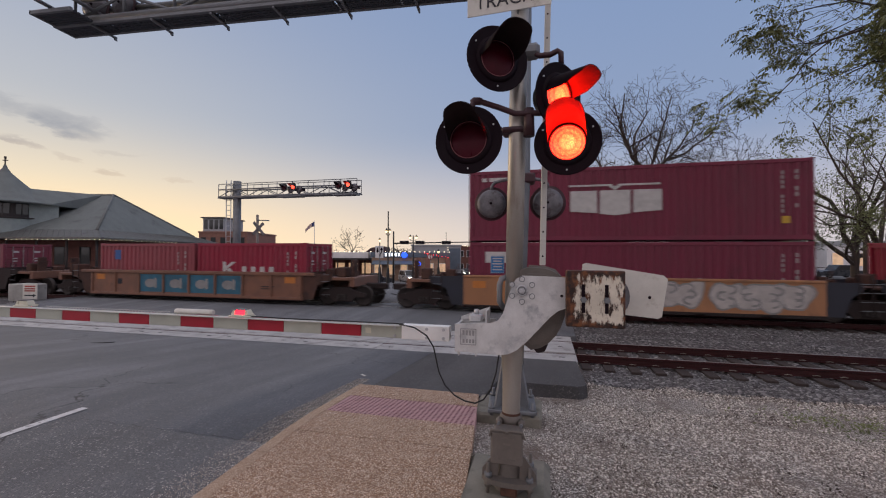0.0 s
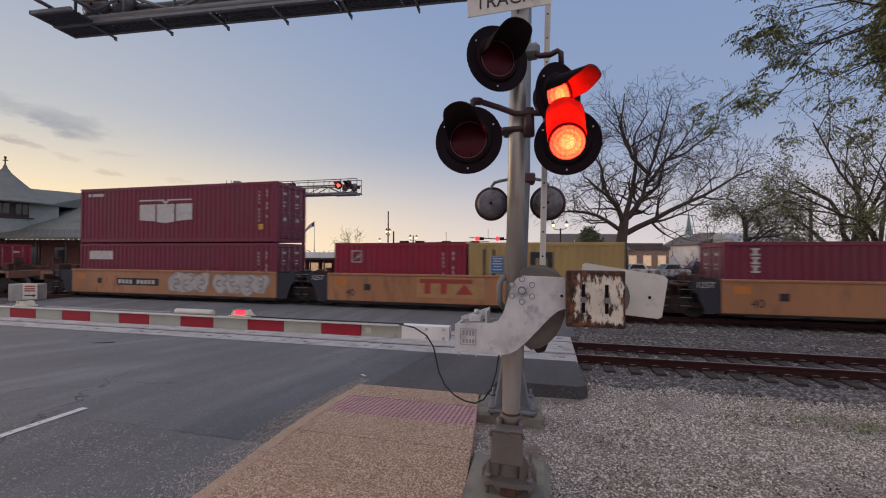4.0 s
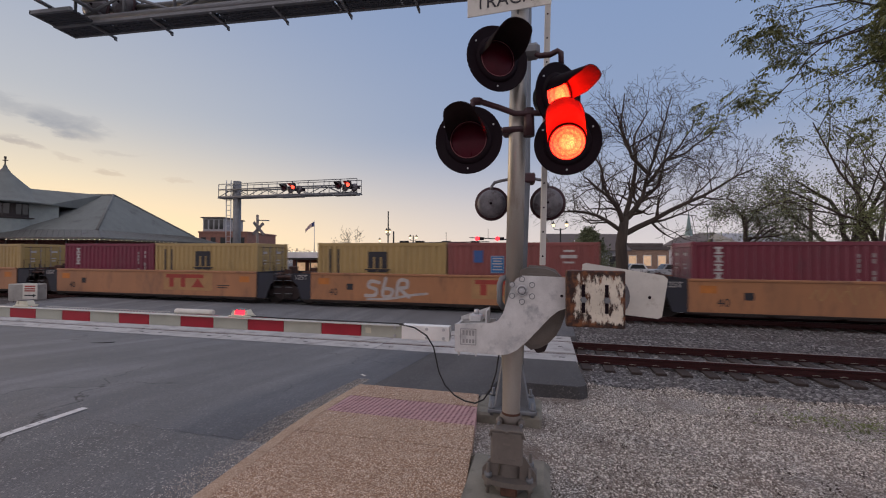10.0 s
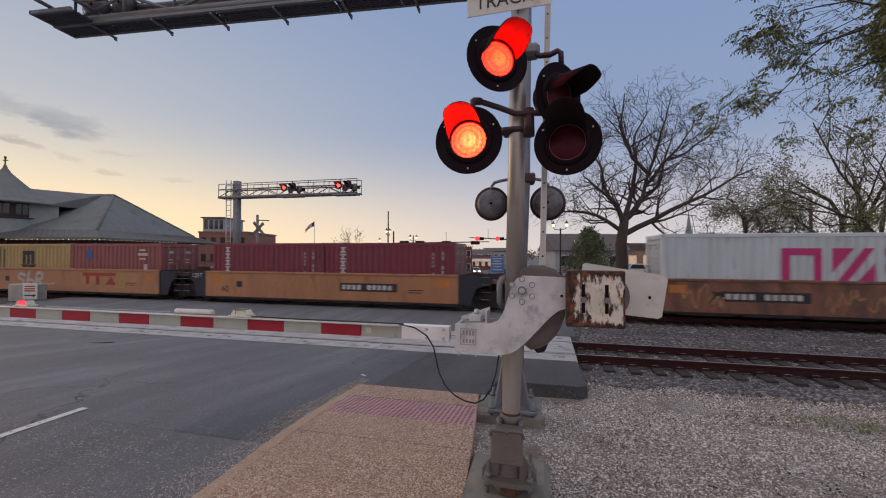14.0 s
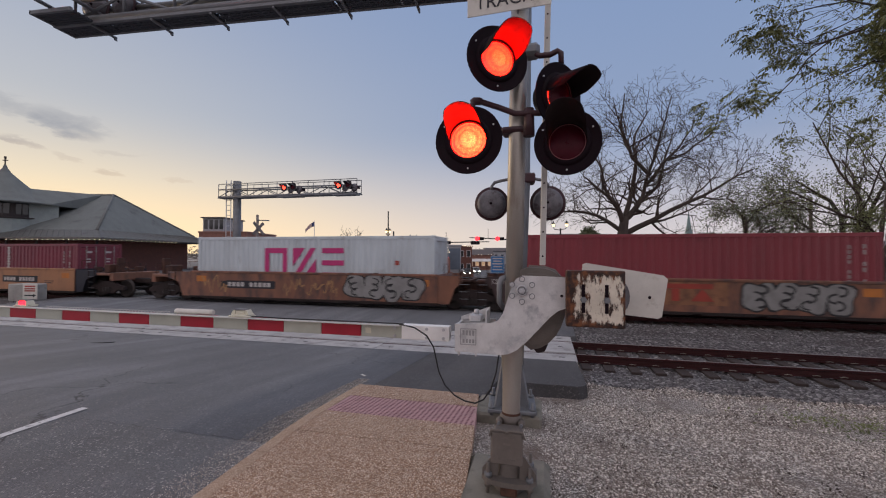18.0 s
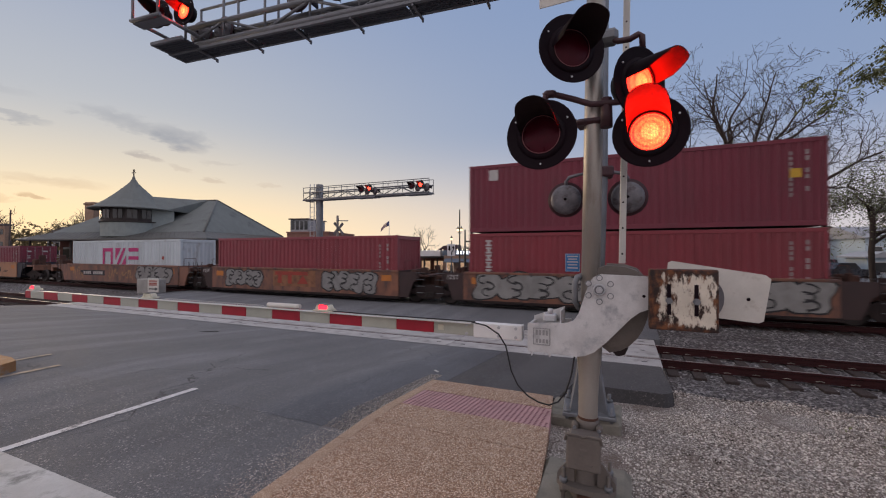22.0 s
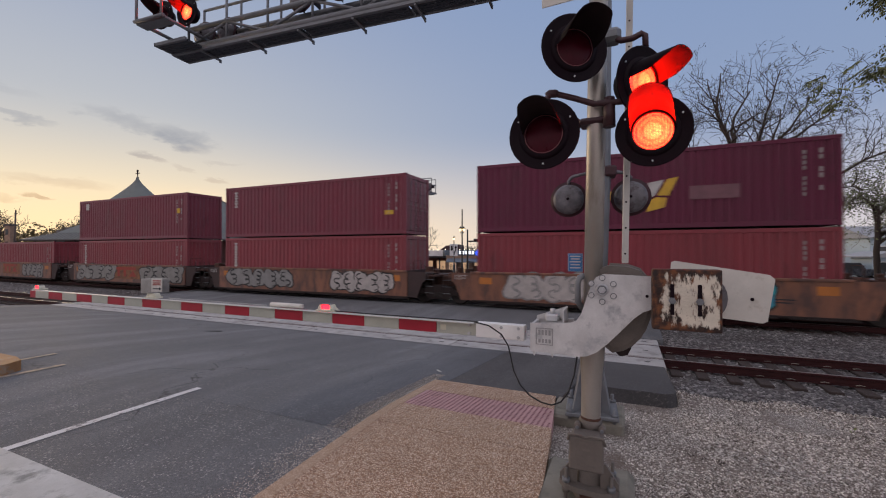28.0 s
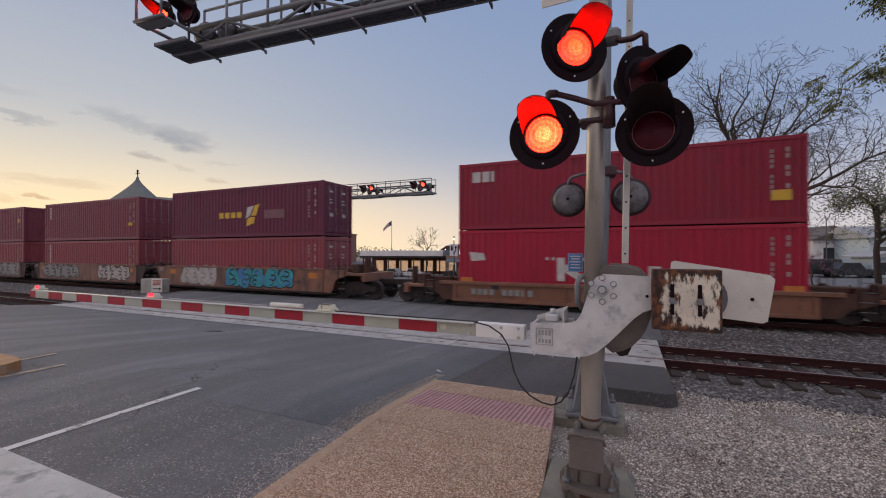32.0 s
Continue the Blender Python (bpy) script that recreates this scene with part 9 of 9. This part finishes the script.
def old_tree(a, b, label, trunk_h, trunk_r, seed, limbs):
    """A crooked old tree; limbs: (parent limb or -1, share along it, heading in degrees, depth, length, radius, bend in degrees)."""
    rng = random.Random(seed)
    x, y, _ = vf(a, b)
    t = thing("tree", (x, y, -0.2), label, "tree", "", "", TURN)
    g1, g2, tips = Geo(), Geo(), []
    stem = [Vector(p) for p in ((0.1, 0, 0), (0.06, 0, trunk_h * 0.33), (-0.02, 0, trunk_h * 0.67), (0.2, 0, trunk_h))]
    paths = []
    g1.tube(stem, [trunk_r * 1.5, trunk_r * 1.1, trunk_r, trunk_r * 0.75], 12)
    for source, share, head, depth, length, r, bend in limbs:
        n = 8
        line = stem if source < 0 else paths[source]
        u = share * (len(line) - 1)
        k = min(int(u), len(line) - 2)
        q, ang = line[k].lerp(line[k + 1], u - k), radians(head)
        pts, rs = [q.copy()], [r]
        for i in range(n):
            ang += radians(bend) / n + rng.gauss(0, 0.17)
            q = q + Vector((math.cos(ang), depth * 0.6 + rng.gauss(0, 0.12), math.sin(ang))) * (length / n)
            pts.append(q.copy())
            rs.append(max(0.02, r * (1 - 0.8 * (i + 1) / n)))
        g1.tube(pts, rs, 8, False)
        paths.append(pts)
        for i in range(1, n):
            for k in range(3):
                if rng.random() < 0.48:
                    continue
                base = pts[i].lerp(pts[i + 1], rng.random())
                axis = (pts[i + 1] - pts[i]).normalized()
                side = axis.orthogonal().normalized()
                side.rotate(Matrix.Rotation(rng.uniform(0, 6.283), 3, axis))
                grow(rng, g1, g2, tips, base, axis * 0.5 + side * rng.uniform(0.6, 1.0), rng.uniform(1.1, 2.3), rs[i] * 0.5, 2, 0.9, 0.0, (5, 5, 4, 4), 4, 0.25, 0.008, (0.3, 0.8))
    part("trunk", g1, BARK, t, "rough dark trunk and crooked limbs")
    tagged(part("twig_spray", g2, TWIG, t, "fine bare twigs"), kind="stuff")
    tagged(part("crown", leaves(rng, tips, 1, 0.08, 0.06), LEAF_DARK, t, "sparse young buds"), kind="stuff")
    return t


def build_trees():
    # the great bare tree
    old_tree(9.95, 23.0, "large spreading tree, nearly bare in early spring", 4.7, 0.30, 17, [
        (-1, 0.97, 50, 0.1, 3.2, 0.20, 40), (0, 0.95, 108, -0.1, 4.8, 0.12, -45), (0, 0.72, 42, 0.2, 5.2, 0.11, 25),
        (-1, 0.78, 33, -0.15, 7.8, 0.17, -8), (3, 0.18, 16, -0.3, 4.0, 0.08, 14), (0, 0.45, 22, 0.25, 5.0, 0.11, 18),
        (-1, 0.82, 130, 0.1, 4.6, 0.13, 100), (-1, 0.90, 108, -0.2, 3.7, 0.16, 35), (7, 0.45, 120, 0.2, 3.2, 0.11, -30),
        (1, 0.30, 130, 0.1, 3.2, 0.07, -40), (2, 0.40, 18, -0.2, 4.2, 0.07, 30), (-1, 1.0, 66, 0.4, 7.0, 0.15, 8), (3, 0.5, 60, 0.3, 3.2, 0.07, -20), (0, 0.6, 74, -0.2, 5.6, 0.10, -6)])
    # leafier trees beside it
    tree(27.5, 27.5, "tall tree with dark young leaves beyond the tracks", [
        (2.2, -0.8, 0, 0.7, 5.5, 0.16), (2.8, -0.3, 0.3, 1.0, 6.5, 0.18), (3.0, 0.4, 0, 1.0, 7.0, 0.19), (3.2, 0.1, -0.5, 1.0, 6.5, 0.16), (2.5, 0.9, 0.2, 0.6, 6.0, 0.16), (1.9, -0.9, -0.3, 0.35, 5.0, 0.12)],
        3.4, 0.26, 21, LEAF_DARK, 5, 0.17, 0.26, (5, 4, 4), 0.8, thin=0.008)
    tree(19.8, 27.0, "slender tree with drooping branches and young dark leaves", [
        (3.4, 0.6, 0, 0.8, 3.0, 0.09), (4.0, -0.3, 0.2, 0.9, 2.2, 0.09), (4.6, 0.4, -0.3, 0.9, 2.6, 0.08), (3.0, 0.9, 0.3, 0.3, 3.6, 0.09), (3.7, 0.95, -0.2, 0.2, 3.6, 0.09)],
        5.2, 0.16, 31, LEAF_DARK, 6, 0.13, 0.26, (6, 5, 4), 0.8, 0.05, thin=0.009)
    tree(22.8, 21.5, "leafy tree with bent dark trunk at the edge of the lot", [
        (2.4, -0.9, 0.1, 0.7, 2.6, 0.08), (2.8, -0.5, 0.1, 1.0, 6.2, 0.095), (2.9, 0.25, 0.1, 1.0, 8.2, 0.11), (2.9, -0.12, 0.2, 1.0, 7.6, 0.10), (2.6, 0.9, 0.0, 0.9, 6.8, 0.10)],
        3.0, 0.26, 41, LEAF, 7, 0.13, 0.26, (5, 4, 4), 0.8, thin=0.008)
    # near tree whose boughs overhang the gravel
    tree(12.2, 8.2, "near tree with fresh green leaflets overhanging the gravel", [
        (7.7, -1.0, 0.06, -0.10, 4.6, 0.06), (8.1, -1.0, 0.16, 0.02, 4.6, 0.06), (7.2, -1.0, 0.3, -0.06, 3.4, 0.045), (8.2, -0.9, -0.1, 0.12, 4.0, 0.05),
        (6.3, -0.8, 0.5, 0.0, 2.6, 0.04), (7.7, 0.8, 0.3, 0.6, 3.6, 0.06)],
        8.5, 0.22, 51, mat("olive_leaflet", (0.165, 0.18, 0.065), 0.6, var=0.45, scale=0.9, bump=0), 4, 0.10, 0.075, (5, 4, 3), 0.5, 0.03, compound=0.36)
    tree(-16.8, 76.0, "small bare street tree", [(2.6, -0.8, 0, 0.8, 3.0, 0.07), (2.9, 0.7, 0, 0.9, 3.2, 0.07), (3.0, 0.2, 0.3, 1.0, 3.2, 0.07), (3.0, -0.4, -0.3, 1.0, 3.0, 0.07)], 3.2, 0.14, 61, None, kids=(7, 4, 3), stop=2, thin=0.02)
    for i, (a, b) in enumerate(((-100.5, 80), (-96.5, 84), (-113.0, 72), (-118.0, 74), (-104.0, 86), (-108.5, 84))):
        tree(a, b, "bare tree dark against the sunset", [(4.4, 0.0, 0.1, 1.0, 6.0, 0.12), (3.4, -0.6, 0, 0.8, 5.0, 0.12), (3.8, 0.5, 0, 0.9, 5.2, 0.12), (3.9, 0.1, 0.3, 1.0, 5.0, 0.12), (3.6, -0.2, -0.3, 1.0, 5.0, 0.12)], 4.2, 0.2, 71 + i, None, kids=(7, 5, 3), stop=2, thin=0.03)
    # small redbud in blossom beyond the far track
    tree(20.9, 34.0, "small redbud tree in pink blossom", [(0.9, -0.7, 0, 0.8, 1.2, 0.03), (1.0, 0.6, 0.1, 0.9, 1.3, 0.03), (1.2, 0.1, -0.3, 1.0, 1.2, 0.03), (1.1, -0.2, 0.4, 1.0, 1.2, 0.03)], 1.3, 0.06, 81,
         mat("pink_blossom", (0.42, 0.16, 0.22), 0.7, var=0.3, scale=2, bump=0), 4, 0.07, 0.07, (5, 4, 3), 0.7, stop=2, thin=0.008)
    # round evergreen shrub
    rng = random.Random(5)
    x, y, _ = vf(15.9, 45)
    t = thing("shrub", (x, y, -0.1), "dense dark green evergreen shrub", "shrub", "", "", TURN)
    tips = []
    g1 = Geo().cyl((0, 0, 0), (0, 0, 3.5), 0.15, 0.05, 8)
    for k in range(700):
        h = rng.random() ** 0.8
        r = 2.9 * (1 - h) ** 0.55 * math.sqrt(rng.random()) * (1 + 0.15 * math.sin(5 * h + k))
        an = rng.uniform(0, 6.283)
        tips.append(Vector((r * math.cos(an), r * math.sin(an), 0.3 + 4.9 * h)))
    for p in tips[:60]:
        g1.tube([(0, 0, p.z * 0.6), p], [0.04, 0.01], 4, False)
    part("trunk", g1, BARK, t)
    tagged(part("crown", leaves(rng, tips, 9, 0.34, 0.22), LEAF_DARK, t, "dense dark foliage"), kind="stuff")
    # far woods along the horizon
    tips = []
    for k in range(1500):
        an = rng.uniform(-1.35, 1.25)
        dist = rng.uniform(190, 300)
        top = 3.4 + 2.4 * noise.noise(Vector((an * 14, 1.3, 0))) + 1.2 * noise.noise(Vector((an * 60, 7.3, 0)))
        tips.append(Vector((dist * math.sin(an), dist * math.cos(an), rng.uniform(0, 1) * max(1.5, top))))
    # distance haze is mixed into this foliage colour
    solid("far_woods", leaves(rng, tips, 22, 1.2, 1.3), mat("hazed_far_foliage", (0.15, 0.135, 0.11), 0.9, var=0.4, scale=0.05, bump=0), "low dark band of distant trees", "woods", "", "stuff")
    # dark hedge and low trees at the left, against the glow
    tips = [Vector((*vf(rng.uniform(-124, -92), rng.uniform(74, 96))[:2], rng.random() ** 0.7 * (7.6 + 3.4 * noise.noise(Vector((k * 0.4, 2.0, 0)))))) for k in range(650)]
    # golden tint puts the sunset's glow into the leaf colour
    solid("hedge", leaves(rng, tips, 10, 0.9, 0.6), mat("glow_tinted_leaf", (0.17, 0.125, 0.05), 0.7, var=0.4, scale=0.5, bump=0), "olive-brown hedge and low trees beyond the yard", "hedge", "", "stuff")
    # undergrowth at the foot of the trees
    tips = [Vector((rng.uniform(2, 30), rng.uniform(22.5, 25.5) + 0.0, rng.uniform(0, 0.5))) for _ in range(500)]
    solid("weeds", leaves(rng, tips, 8, 0.16, 0.2), LEAF_DARK, "low weeds along the far track", "weeds", "", "stuff")
    def on_ground(x, y, up):
        return Vector((x, y, bed(x, y) + up))
    tips = [on_ground(rng.gauss(4.2, 0.5), rng.gauss(7.1, 0.35), 0.02) for _ in range(110)] + [on_ground(rng.gauss(5.6, 1.2), rng.gauss(6.9, 0.6), 0.02) for _ in range(110)]
    solid("weeds", leaves(rng, tips, 5, 0.05, 0.025), LEAF, "small green weeds in the gravel", "weeds", "", "stuff")
    # dark leaf litter and crumbs of earth caught in the gravel
    tips = []
    for _ in range(70):
        u, w, s = rng.uniform(0.2, 6.0), rng.uniform(3.0, 7.6), rng.uniform(0.03, 0.13)
        tips += [on_ground(rng.gauss(u, s * 1.5), rng.gauss(w, s), 0.022) for _ in range(int(90 * s) + 3)]
    solid("leaf_litter", leaves(rng, tips, 3, 0.03, 0.012), mat("dead_leaf", (0.055, 0.038, 0.03), 0.9, var=0.4, scale=6, bump=0), "dark dead leaves scattered in the gravel", "litter", "", "stuff")


build_town()
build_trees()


# ---------------------------------------------------------------- what moves
def travelled(t):
    """Metres that the train has rolled by, slowing a little."""
    return 5.36 * t - 0.0035 * t * t


def motions():
    times = [2.0 * k for k in range(17)]
    for ob, (x, y, z) in MOVING:
        walk(ob, [(t, pose(x - travelled(t), y, z)) for t in times])
    fine = [0.1 * k for k in range(321)]
    for ob, x in WHEELSETS:
        walk(ob, [(t, pose(x, 0, 0.46, 0, -math.degrees(travelled(t) / 0.46), 0)) for t in fine])
    # the flashing lights: switching is imitated by turning each added insert's lit or dark face to the front
    T0, half = 3.54, 0.605
    late = {9: -0.045, 14: 0.055, 47: -0.05}      # a relay is never quite even
    near = [T0 + half * k + late.get(k, 0.0) for k in range(-6, 48)]
    far = [5.765 + 0.6195 * k for k in range(-9, 43)]
    for ob, phase, changes in [(a, b, near) for a, b in FLASHERS] + [(a, b, far) for a, b in FAR_FLASHERS]:
        place, flip = (0, 0, 0), "z"
        if isinstance(phase, tuple):
            phase, place, flip = *phase, "x"
        def turned(deg):
            return pose(*place, 0, 0, deg) if flip == "z" else pose(*place, deg, 0, 0)
        rows, deg = [], 0.0
        deg = 0.0 if phase == 0 else 180.0
        rows.append((0.0, turned(deg)))
        for k, t in enumerate(changes):
            if t < 0.1 or t > 31.99:
                deg += 180 if t < 0.1 else 0
                if t < 0.1:
                    rows[0] = (0.0, turned(deg))
                continue
            a = round(t * FPS) / FPS
            rows += [(a - 2 / FPS, turned(deg)), (a - 1 / FPS, turned(deg + 60)), (a, turned(deg + 120)), (a + 1 / FPS, turned(deg + 180))]
            deg += 180
        if rows[-1][0] < 32.0:
            rows.append((32.0, turned(deg)))
        walk(ob, rows)


motions()
